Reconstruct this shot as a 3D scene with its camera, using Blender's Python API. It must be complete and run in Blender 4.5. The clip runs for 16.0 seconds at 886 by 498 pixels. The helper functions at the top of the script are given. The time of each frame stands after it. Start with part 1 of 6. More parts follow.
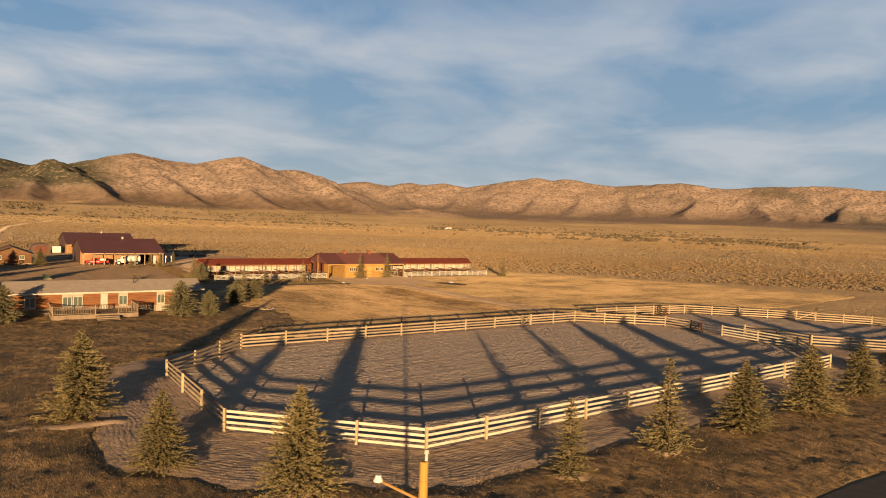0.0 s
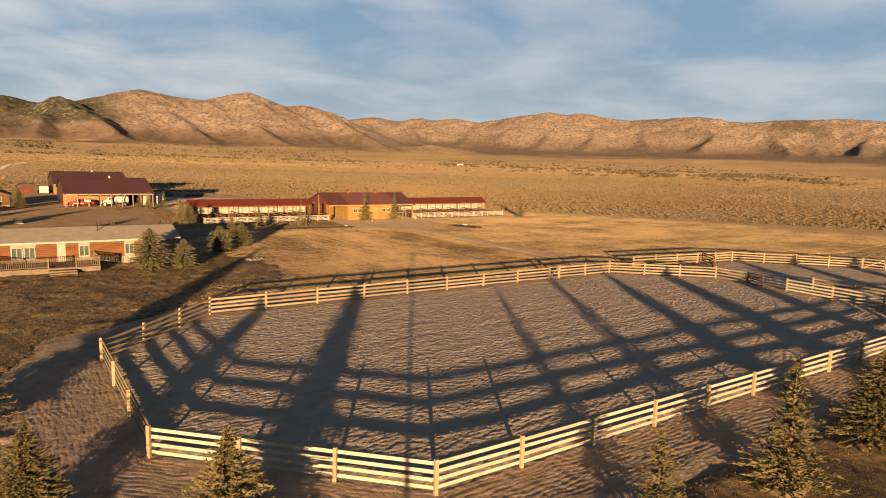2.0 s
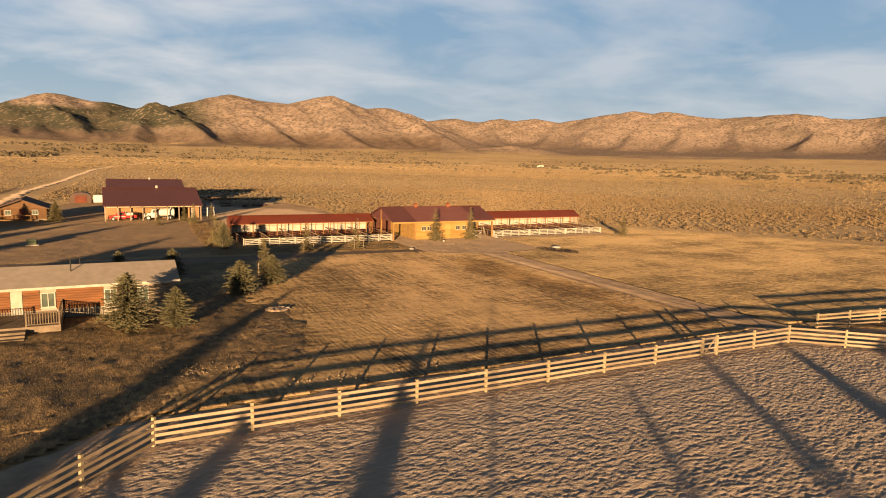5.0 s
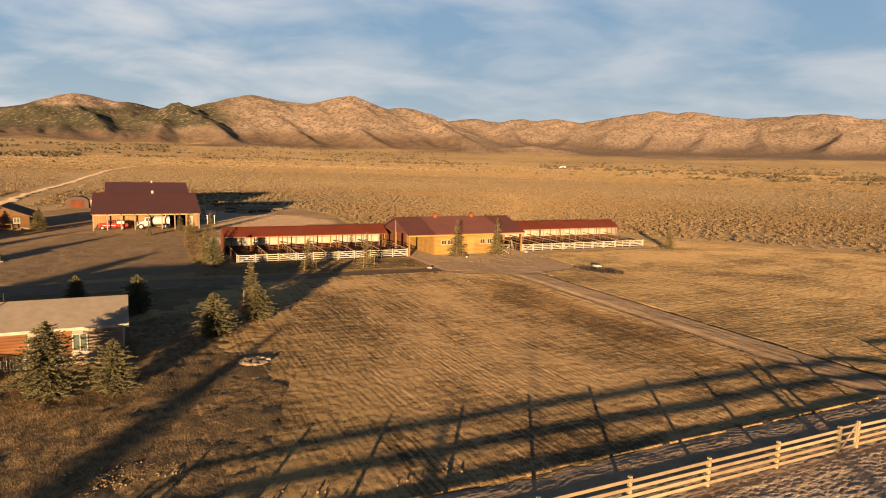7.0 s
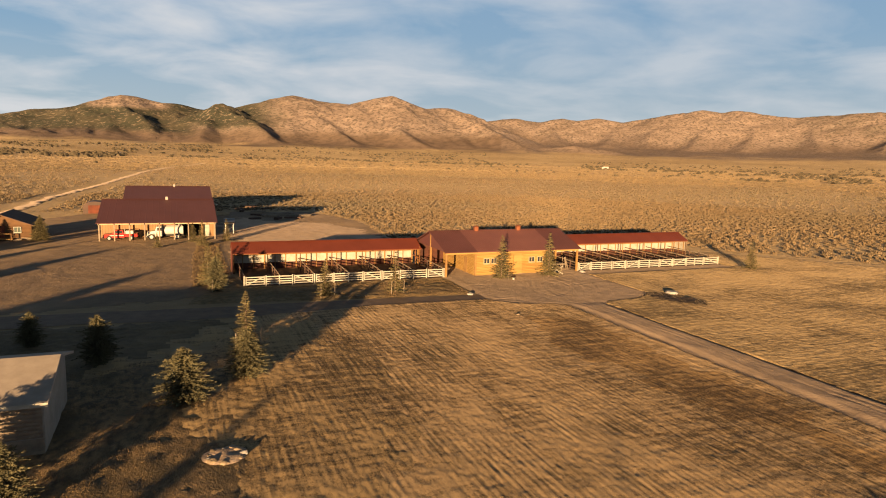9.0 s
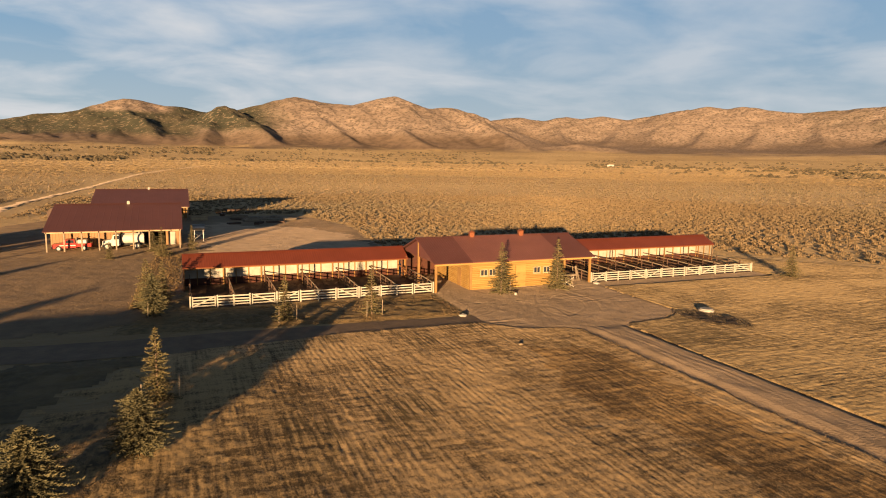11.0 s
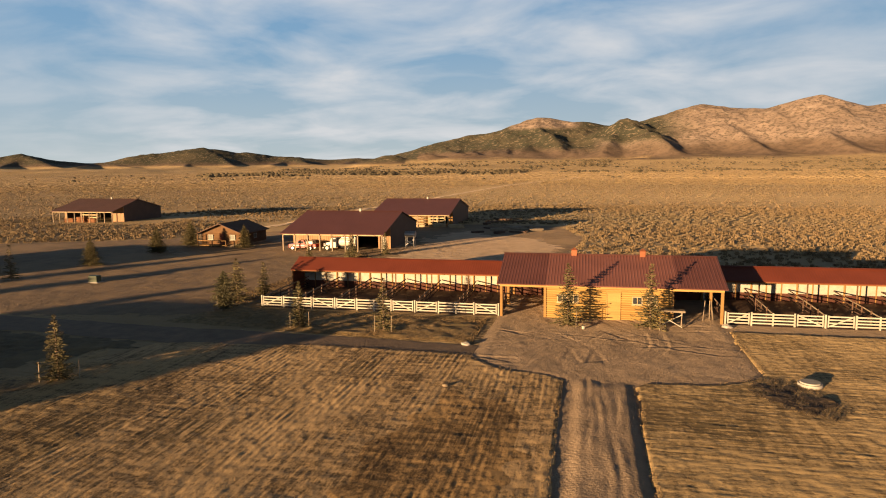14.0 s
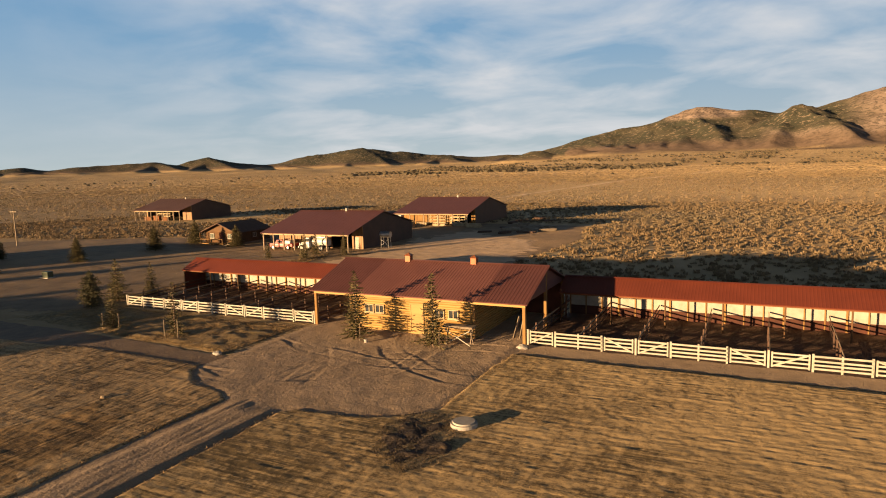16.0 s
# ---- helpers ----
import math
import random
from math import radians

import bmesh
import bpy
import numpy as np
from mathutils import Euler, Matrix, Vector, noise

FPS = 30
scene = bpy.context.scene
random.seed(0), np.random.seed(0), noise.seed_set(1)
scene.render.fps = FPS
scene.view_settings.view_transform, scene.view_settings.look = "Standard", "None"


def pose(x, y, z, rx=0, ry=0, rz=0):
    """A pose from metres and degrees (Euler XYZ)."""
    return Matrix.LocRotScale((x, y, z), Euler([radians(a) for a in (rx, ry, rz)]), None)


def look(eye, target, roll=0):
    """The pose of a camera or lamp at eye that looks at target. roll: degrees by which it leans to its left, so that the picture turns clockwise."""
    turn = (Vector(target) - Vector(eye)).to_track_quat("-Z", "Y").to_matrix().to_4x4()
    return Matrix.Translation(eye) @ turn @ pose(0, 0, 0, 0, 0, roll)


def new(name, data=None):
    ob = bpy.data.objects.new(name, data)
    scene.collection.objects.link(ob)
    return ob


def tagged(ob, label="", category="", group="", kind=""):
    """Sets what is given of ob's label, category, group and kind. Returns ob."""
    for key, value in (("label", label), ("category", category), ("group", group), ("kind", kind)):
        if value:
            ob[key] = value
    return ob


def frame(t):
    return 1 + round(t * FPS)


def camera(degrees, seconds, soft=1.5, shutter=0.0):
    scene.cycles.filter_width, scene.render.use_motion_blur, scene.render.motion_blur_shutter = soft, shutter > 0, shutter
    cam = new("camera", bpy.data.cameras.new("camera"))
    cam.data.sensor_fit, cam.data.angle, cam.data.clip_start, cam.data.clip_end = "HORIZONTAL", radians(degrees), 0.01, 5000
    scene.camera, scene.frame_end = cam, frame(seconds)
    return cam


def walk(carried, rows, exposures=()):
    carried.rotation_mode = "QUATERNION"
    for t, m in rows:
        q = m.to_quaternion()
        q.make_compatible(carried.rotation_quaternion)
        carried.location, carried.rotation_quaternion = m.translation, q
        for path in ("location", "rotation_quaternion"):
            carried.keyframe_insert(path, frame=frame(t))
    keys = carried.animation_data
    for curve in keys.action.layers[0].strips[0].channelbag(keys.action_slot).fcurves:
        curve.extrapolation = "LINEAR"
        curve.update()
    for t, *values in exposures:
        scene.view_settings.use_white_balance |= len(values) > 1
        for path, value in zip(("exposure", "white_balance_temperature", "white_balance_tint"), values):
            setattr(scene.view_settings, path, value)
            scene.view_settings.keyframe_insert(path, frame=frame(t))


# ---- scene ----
cam = camera(68.1, 16.0, soft=1.05)
PATH = [
    (0, (-0.69, -0.156, 12.628), (0.462, 1.478, 12.547), 2.1),
    (0.5, (0.857, 2.016, 12.473), (1.998, 3.653, 12.34), 2.1),
    (1, (2.477, 4.387, 12.347), (3.604, 6.022, 12.114), 1.9),
    (1.5, (4.335, 7.147, 12.36), (5.453, 8.782, 12.086), 1.8),
    (2, (6.296, 10.098, 12.526), (7.414, 11.734, 12.252), 1.8),
    (2.5, (8.426, 13.387, 12.78), (9.54, 15.025, 12.506), 1.8),
    (3, (10.546, 16.738, 12.942), (11.638, 18.39, 12.665), 1.7),
    (3.5, (12.58, 20.024, 13.099), (13.647, 21.693, 12.824), 1.7),
    (4, (14.57, 23.362, 13.232), (15.56, 25.078, 12.957), 1.6),
    (4.2, (15.285, 24.682, 13.257), (16.254, 26.41, 12.981), 1.6),
    (6.3, (21.474, 37.226, 13.995), (22.356, 38.999, 13.717), 1.4),
    (6.5, (22.063, 38.487, 14.011), (22.944, 40.26, 13.732), 1.5),
    (7, (23.502, 41.577, 14.056), (24.363, 43.361, 13.777), 1.6),
    (7.5, (24.935, 44.748, 14.15), (25.771, 46.543, 13.87), 1.6),
    (8, (26.326, 47.921, 14.272), (27.136, 49.728, 13.99), 1.6),
    (8.5, (27.653, 51.049, 14.404), (28.436, 52.868, 14.122), 1.6),
    (9, (28.901, 54.142, 14.528), (29.655, 55.973, 14.246), 1.6),
    (9.2, (29.452, 55.334, 14.538), (30.197, 57.169, 14.257), 1.6),
    (11.3, (36.605, 65.859, 13.819), (37.345, 67.695, 13.537), 0.9),
    (11.5, (37.874, 66.348, 13.801), (38.617, 68.183, 13.518), 1.0),
    (12, (42.375, 66.545, 13.782), (42.943, 68.442, 13.497), 0.7),
    (12.5, (47.758, 66.355, 13.721), (48.251, 68.272, 13.437), 0.6),
    (13, (53.706, 66.347, 13.587), (53.963, 68.31, 13.303), 0.3),
    (13.5, (60.045, 66.921, 13.502), (59.965, 68.902, 13.236), -0.2),
    (14, (66.434, 68.589, 13.446), (66.003, 70.525, 13.194), -0.6),
    (14.5, (72.834, 71.211, 13.379), (72.146, 73.072, 13.129), -1.1),
    (15, (79.254, 74.568, 13.299), (78.381, 76.35, 13.052), -1.4),
    (15.5, (85.989, 78.078, 13.244), (85.117, 79.861, 12.994), -1.6),
    (16, (92.771, 81.673, 13.15), (91.899, 83.455, 12.896), -1.7),
]
EXPOSURE = 1.72
walk(cam, [(t, look(eye, target, roll)) for t, eye, target, roll in PATH],
     exposures=[(t, EXPOSURE + e) for t, e in ((0, -0.30), (2, -0.20), (4, -0.10), (8, -0.12), (13, -0.12), (16, -0.12))])

# ---- world, sun, exposure ----
CLEAR = (-0.966, 0.259, 0.0)         # bearing of the clear sky
SUN_AZ, SUN_EL = 31.7, 5.2          # bearing in which shadows run (from +y towards +x), height of the sun
world = bpy.data.worlds.new("world")
scene.world = world
world.use_nodes = True
wt = world.node_tree
wt.nodes.clear()


def wnode(kind, **props):
    n = wt.nodes.new(kind)
    for k, v in props.items():
        if k == "op":
            n.operation = v
    return n


w_out = wnode("ShaderNodeOutputWorld")
w_bg = wnode("ShaderNodeBackground")
w_bg.inputs["Strength"].default_value = 0.042
w_sky = wnode("ShaderNodeTexSky")
w_sky.sky_type = "NISHITA"
w_sky.sun_disc = False
w_sky.sun_elevation = radians(SUN_EL)
w_sky.sun_rotation = radians(180 + SUN_AZ)
w_sky.air_density, w_sky.dust_density, w_sky.ozone_density = 1.0, 0.6, 2.0
w_tc = wnode("ShaderNodeTexCoord")
w_sep = wnode("ShaderNodeSeparateXYZ")
w_add = wnode("ShaderNodeMath", op="ADD")
w_add.inputs[1].default_value = 0.17
w_max = wnode("ShaderNodeMath", op="MAXIMUM")
w_max.inputs[1].default_value = 0.05
w_dx, w_dy = wnode("ShaderNodeMath", op="DIVIDE"), wnode("ShaderNodeMath", op="DIVIDE")
w_comb = wnode("ShaderNodeCombineXYZ")
w_map = wnode("ShaderNodeMapping")
w_map.inputs["Location"].default_value = (3.1, 1.4, 0.0)
w_map.inputs["Rotation"].default_value = (0, 0, radians(27))
w_map.inputs["Scale"].default_value = (0.95, 1.05, 1.0)
w_noise = wnode("ShaderNodeTexNoise")
w_noise.inputs["Scale"].default_value = 1.5
w_noise.inputs["Detail"].default_value = 7.0
w_noise.inputs["Roughness"].default_value = 0.52
w_noise.inputs["Distortion"].default_value = 0.35
w_ramp = wnode("ShaderNodeValToRGB")
w_ramp.color_ramp.elements[0].position, w_ramp.color_ramp.elements[1].position = 0.39, 0.66
w_ramp.color_ramp.elements[0].color, w_ramp.color_ramp.elements[1].color = (0, 0, 0, 1), (0.82, 0.82, 0.82, 1)
w_fade = wnode("ShaderNodeMapRange")          # the cloud deck thins out overhead
w_fade.inputs["From Min"].default_value, w_fade.inputs["From Max"].default_value = 0.24, 0.45
w_fade.inputs["To Min"].default_value, w_fade.inputs["To Max"].default_value = 1.0, 0.04
w_mul = wnode("ShaderNodeMath", op="MULTIPLY")
w_veil = wnode("ShaderNodeMapRange")          # thin high veil over the lower sky
w_veil.inputs["From Min"].default_value, w_veil.inputs["From Max"].default_value = 0.30, 0.46
w_veil.inputs["To Min"].default_value, w_veil.inputs["To Max"].default_value = 0.90, 0.0
w_hue = wnode("ShaderNodeValToRGB")
w_hue.color_ramp.elements[0].position, w_hue.color_ramp.elements[1].position = 0.0, 0.38
w_hue.color_ramp.elements[0].color, w_hue.color_ramp.elements[1].color = (0.80, 0.92, 0.95, 1), (0.20, 0.48, 0.90, 1)
w_mid = w_hue.color_ramp.elements.new(0.17)
w_mid.color = (0.36, 0.63, 0.92, 1)
w_gain = wnode("ShaderNodeVectorMath", op="SCALE")
w_gain.inputs["Scale"].default_value = 5.2
w_dim = wnode("ShaderNodeVectorMath", op="MULTIPLY")
w_dim.inputs[1].default_value = (0.36, 0.32, 0.32)
w_hmix = wnode("ShaderNodeMix")
w_hmix.data_type = "RGBA"
w_mix = wnode("ShaderNodeMix")
w_mix.data_type = "RGBA"
w_mix.inputs["B"].default_value = (5.6, 5.6, 5.7, 1)
L = wt.links.new
L(w_tc.outputs["Generated"], w_sep.inputs[0])
L(w_sep.outputs["Z"], w_add.inputs[0])
L(w_add.outputs[0], w_max.inputs[0])
L(w_sep.outputs["X"], w_dx.inputs[0])
L(w_sep.outputs["Y"], w_dy.inputs[0])
L(w_max.outputs[0], w_dx.inputs[1])
L(w_max.outputs[0], w_dy.inputs[1])
L(w_dx.outputs[0], w_comb.inputs[0])
L(w_dy.outputs[0], w_comb.inputs[1])
L(w_comb.outputs[0], w_map.inputs["Vector"])
L(w_map.outputs[0], w_noise.inputs["Vector"])
L(w_noise.outputs["Fac"], w_ramp.inputs[0])
L(w_sep.outputs["Z"], w_fade.inputs["Value"])
L(w_sep.outputs["Z"], w_veil.inputs["Value"])
L(w_ramp.outputs[0], w_mul.inputs[0])
L(w_fade.outputs["Result"], w_mul.inputs[1])
w_edge = wnode("ShaderNodeMapRange")          # the deck ends towards the north-west
w_edge.inputs["From Min"].default_value, w_edge.inputs["From Max"].default_value = 0.74, 0.95
w_edge.inputs["To Min"].default_value, w_edge.inputs["To Max"].default_value = 1.0, 0.12
w_dot = wnode("ShaderNodeVectorMath", op="DOT_PRODUCT")
w_dot.inputs[1].default_value = CLEAR
L(w_tc.outputs["Generated"], w_dot.inputs[0])
L(w_dot.outputs["Value"], w_edge.inputs["Value"])
w_mul2 = wnode("ShaderNodeMath", op="MULTIPLY")
L(w_mul.outputs[0], w_mul2.inputs[0])
L(w_edge.outputs["Result"], w_mul2.inputs[1])
w_thin = wnode("ShaderNodeMapRange")          # and thins out towards the east
w_thin.inputs["From Min"].default_value, w_thin.inputs["From Max"].default_value = 0.80, 1.0
w_thin.inputs["To Min"].default_value, w_thin.inputs["To Max"].default_value = 1.0, 0.62
w_mul3 = wnode("ShaderNodeMath", op="MULTIPLY")
L(w_mul2.outputs[0], w_mul3.inputs[0])
L(w_thin.outputs["Result"], w_mul3.inputs[1])
L(w_mul3.outputs[0], w_mix.inputs["Factor"])
L(w_veil.outputs["Result"], w_hmix.inputs["Factor"])
L(w_sep.outputs["Z"], w_hue.inputs[0])
L(w_hue.outputs[0], w_gain.inputs[0])
L(w_gain.outputs[0], w_hmix.inputs["B"])
L(w_sky.outputs[0], w_dim.inputs[0])
L(w_dim.outputs[0], w_hmix.inputs["A"])
w_grey = wnode("ShaderNodeMapRange")          # greyer veil towards the north-east
w_grey.inputs["From Min"].default_value, w_grey.inputs["From Max"].default_value = 0.45, 1.0
w_grey.inputs["To Min"].default_value, w_grey.inputs["To Max"].default_value = 0.0, 0.25
w_east = wnode("ShaderNodeVectorMath", op="DOT_PRODUCT")
w_east.inputs[1].default_value = (0.67, 0.74, 0.0)
L(w_tc.outputs["Generated"], w_east.inputs[0])
L(w_east.outputs["Value"], w_grey.inputs["Value"])
L(w_east.outputs["Value"], w_thin.inputs["Value"])
w_gmix = wnode("ShaderNodeMix")
w_gmix.data_type = "RGBA"
w_gmix.inputs["B"].default_value = (2.95, 3.45, 4.0, 1)
L(w_grey.outputs["Result"], w_gmix.inputs["Factor"])
L(w_hmix.outputs["Result"], w_gmix.inputs["A"])
L(w_gmix.outputs["Result"], w_mix.inputs["A"])
L(w_mix.outputs["Result"], w_bg.inputs["Color"])
L(w_bg.outputs[0], w_out.inputs[0])

sun_data = bpy.data.lights.new("sun", "SUN")
sun_data.energy, sun_data.angle, sun_data.color = 5.35, radians(0.6), (1.0, 0.63, 0.31)
sun = new("sun", sun_data)
sd = Vector((math.sin(radians(SUN_AZ)) * math.cos(radians(SUN_EL)), math.cos(radians(SUN_AZ)) * math.cos(radians(SUN_EL)), -math.sin(radians(SUN_EL))))
sun.matrix_world = look((-60, -100, 60), Vector((-60, -100, 60)) + sd)


# ---- materials ----
def material(name, base, dark=None, scale=1.0, rough=0.85, metal=0.0, bump=0.3, bump_scale=8.0, bump_dist=0.05,
             stretch=(1, 1, 1), third=None, third_scale=0.15, third_cut=(0.5, 0.65), vary=0.0, obj=False, rot=0.0, spec=0.3,
             contrast=(0.3, 0.7), grit=0.0):
    """Node material: two-scale colour noise, an optional third colour in large patches, fine relief, per-piece variation."""
    m = bpy.data.materials.new(name)
    m.use_nodes = True
    nt = m.node_tree
    b = nt.nodes["Principled BSDF"]
    b.inputs["Roughness"].default_value, b.inputs["Metallic"].default_value = rough, metal
    b.inputs["Specular IOR Level"].default_value = spec
    b.inputs["Diffuse Roughness"].default_value = grit
    k = nt.links.new
    if obj:
        co = nt.nodes.new("ShaderNodeTexCoord").outputs["Object"]
    else:
        co = nt.nodes.new("ShaderNodeNewGeometry").outputs["Position"]
    mp = nt.nodes.new("ShaderNodeMapping")
    mp.inputs["Scale"].default_value = stretch
    mp.inputs["Rotation"].default_value = (0, 0, radians(rot))
    k(co, mp.inputs["Vector"])
    co = mp.outputs[0]

    def noise_tex(s, detail=5.0, rgh=0.6):
        n = nt.nodes.new("ShaderNodeTexNoise")
        n.inputs["Scale"].default_value, n.inputs["Detail"].default_value, n.inputs["Roughness"].default_value = s, detail, rgh
        k(co, n.inputs["Vector"])
        return n.outputs["Fac"]

    def mixer(a, bb, fac):
        x = nt.nodes.new("ShaderNodeMix")
        x.data_type = "RGBA"
        for key, val in (("A", a), ("B", bb)):
            if isinstance(val, tuple):
                x.inputs[key].default_value = (*val[:3], 1)
            else:
                k(val, x.inputs[key])
        k(fac, x.inputs["Factor"])
        return x.outputs["Result"]

    def ramp(fac, lo, hi):
        r = nt.nodes.new("ShaderNodeMapRange")
        r.inputs["From Min"].default_value, r.inputs["From Max"].default_value = lo, hi
        k(fac, r.inputs["Value"])
        return r.outputs["Result"]

    dark = dark or tuple(c * 0.6 for c in base)
    col = mixer(dark, base, ramp(noise_tex(scale), *contrast))
    fine = noise_tex(bump_scale)
    if third:
        col = mixer(col, third, ramp(noise_tex(third_scale, 4.0), *third_cut))
    if vary:
        oi = nt.nodes.new("ShaderNodeObjectInfo")
        hs = nt.nodes.new("ShaderNodeHueSaturation")
        k(ramp(oi.outputs["Random"], 0, 1), hs.inputs["Value"])
        rr = hs.inputs["Value"].links[0].from_node
        rr.inputs["To Min"].default_value, rr.inputs["To Max"].default_value = 1 - vary, 1 + vary
        k(col, hs.inputs["Color"])
        col = hs.outputs["Color"]
    k(col, b.inputs["Base Color"])
    if bump:
        bp = nt.nodes.new("ShaderNodeBump")
        bp.inputs["Strength"].default_value, bp.inputs["Distance"].default_value = bump, bump_dist
        k(fine, bp.inputs["Height"])
        k(bp.outputs[0], b.inputs["Normal"])
    return m


M_plain = material("dry_plain", (0.37, 0.265, 0.136), (0.25, 0.178, 0.09), 0.12, bump=0.9, bump_scale=1.1, bump_dist=0.6,
                   third=(0.44, 0.32, 0.166), third_scale=0.004, third_cut=(0.44, 0.62), stretch=(0.45, 1, 1), grit=0.35)
M_lot = material("green_brown_lawn", (0.175, 0.125, 0.060), (0.085, 0.066, 0.033), 1.6, bump=0.9, bump_scale=7.0, bump_dist=0.08,
                 third=(0.21, 0.148, 0.07), third_scale=0.12, third_cut=(0.54, 0.70))
M_lawn = material("dry_lawn", (0.31, 0.212, 0.095), (0.125, 0.09, 0.042), 2.2, bump=0.9, bump_scale=8.0, bump_dist=0.08,
                  third=(0.15, 0.112, 0.052), third_scale=0.3, third_cut=(0.52, 0.66))
M_rail = material("dark_weathered_rail", (0.105, 0.062, 0.042), (0.06, 0.036, 0.026), 1.6, bump=0.3, bump_scale=10, bump_dist=0.01, vary=0.2)
M_rough = material("rough_grass", (0.35, 0.232, 0.108), (0.100, 0.072, 0.037), 2.6, bump=1.0, bump_scale=8.0, bump_dist=0.1, stretch=(1, 0.6, 1),
                   third=(0.115, 0.084, 0.042), third_scale=0.25, third_cut=(0.48, 0.66), contrast=(0.38, 0.62))
M_sand = material("arena_sand", (0.52, 0.420, 0.330), (0.39, 0.313, 0.245), 1.8, bump=1.0, bump_scale=13.0, bump_dist=0.07, stretch=(0.5, 1, 1), rot=4,
                  third=(0.46, 0.368, 0.288), third_scale=0.12)
M_track = material("harrowed_track", (0.46, 0.345, 0.245), (0.31, 0.23, 0.165), 1.2, bump=1.0, bump_scale=7, bump_dist=0.05)
M_dirt = material("packed_dirt", (0.300, 0.221, 0.148), (0.205, 0.151, 0.101), 0.9, bump=1.0, bump_scale=6, bump_dist=0.06,
                  third=(0.32, 0.236, 0.158), third_scale=0.1, third_cut=(0.5, 0.68), grit=0.45)
M_dust = material("pale_dust", (0.55, 0.42, 0.29), (0.45, 0.34, 0.23), 0.2, bump=0.5, bump_scale=2, bump_dist=0.1, grit=0.45)
M_yard = material("gravel_yard", (0.222, 0.156, 0.090), (0.143, 0.100, 0.059), 0.5, bump=0.9, bump_scale=3.0, bump_dist=0.06,
                  third=(0.265, 0.184, 0.103), third_scale=0.05, third_cut=(0.48, 0.66), grit=0.3)
M_dustyard = material("dusty_drive", (0.47, 0.342, 0.226), (0.34, 0.247, 0.16), 0.4, bump=0.8, bump_scale=3.0, bump_dist=0.05, grit=0.25)
# lane soil with the shade lying on it painted into a darker tone
M_lane = material("shaded_lane_soil", (0.22, 0.156, 0.102), (0.14, 0.10, 0.068), 0.8, bump=0.9, bump_scale=4.0, bump_dist=0.06)
M_asphalt = material("asphalt", (0.075, 0.07, 0.068), (0.045, 0.043, 0.042), 1.5, bump=0.4, bump_scale=30, bump_dist=0.02)
M_charred = material("charred_weeds", (0.07, 0.052, 0.036), (0.03, 0.022, 0.017), 2.5, bump=0)
M_mulch = material("dark_mulch", (0.075, 0.055, 0.038), (0.03, 0.022, 0.017), 2.5, bump=1.0, bump_scale=6, bump_dist=0.1,
                   third=(0.15, 0.105, 0.06), third_scale=1.9, third_cut=(0.54, 0.66))


def hill_material():
    """Bare tan slopes with scrub dots; cover follows the mesh's vegetation fields, laid out to fit the camera's view.
    """
    m = bpy.data.materials.new("hill_scrub")
    m.use_nodes = True
    nt = m.node_tree
    k = nt.links.new
    b = nt.nodes["Principled BSDF"]
    b.inputs["Roughness"].default_value = 0.95
    b.inputs["Specular IOR Level"].default_value = 0.1
    b.inputs["Diffuse Roughness"].default_value = 0.08
    pos = nt.nodes.new("ShaderNodeNewGeometry").outputs["Position"]

    def tex(scale, lo, hi, detail=4.0):
        n = nt.nodes.new("ShaderNodeTexNoise")
        n.inputs["Scale"].default_value, n.inputs["Detail"].default_value, n.inputs["Roughness"].default_value = scale, detail, 0.65
        k(pos, n.inputs["Vector"])
        r = nt.nodes.new("ShaderNodeMapRange")
        r.inputs["From Min"].default_value, r.inputs["From Max"].default_value = lo, hi
        k(n.outputs["Fac"], r.inputs["Value"])
        return r.outputs["Result"]

    def mixed(a, bb, fac):
        x = nt.nodes.new("ShaderNodeMix")
        x.data_type = "RGBA"
        for key, val in (("A", a), ("B", bb)):
            if isinstance(val, tuple):
                x.inputs[key].default_value = (*val, 1)
            else:
                k(val, x.inputs[key])
        k(fac, x.inputs["Factor"])
        return x.outputs["Result"]

    def cover(name):
        n = nt.nodes.new("ShaderNodeAttribute")
        n.attribute_name = name
        return n.outputs["Fac"]

    dots = tex(0.08, 0.50, 0.58)
    wide = tex(0.006, 0.46, 0.62)
    bare = mixed(mixed((0.298, 0.228, 0.182), (0.245, 0.186, 0.147), wide), (0.138, 0.111, 0.088), dots)
    pale = tex(0.03, 0.60, 0.70)
    bare = mixed(bare, (0.36, 0.295, 0.243), pale)
    wood = mixed(mixed((0.055, 0.056, 0.040), (0.095, 0.082, 0.055), wide), (0.20, 0.16, 0.115), tex(0.07, 0.55, 0.62))
    brown = mixed((0.178, 0.128, 0.092), (0.112, 0.081, 0.060), tex(0.03, 0.42, 0.60))
    fan = mixed(mixed((0.52, 0.382, 0.208), (0.41, 0.298, 0.160), tex(0.004, 0.42, 0.6)), (0.25, 0.18, 0.10), tex(0.05, 0.58, 0.66))
    col = mixed(bare, brown, cover("brown"))
    col = mixed(col, wood, cover("wood"))
    col = mixed(col, fan, cover("fan"))
    k(col, b.inputs["Base Color"])
    bp = nt.nodes.new("ShaderNodeBump")
    bp.inputs["Strength"].default_value, bp.inputs["Distance"].default_value = 0.5, 2.2
    k(dots, bp.inputs["Height"])
    bp.invert = True
    k(bp.outputs[0], b.inputs["Normal"])
    return m


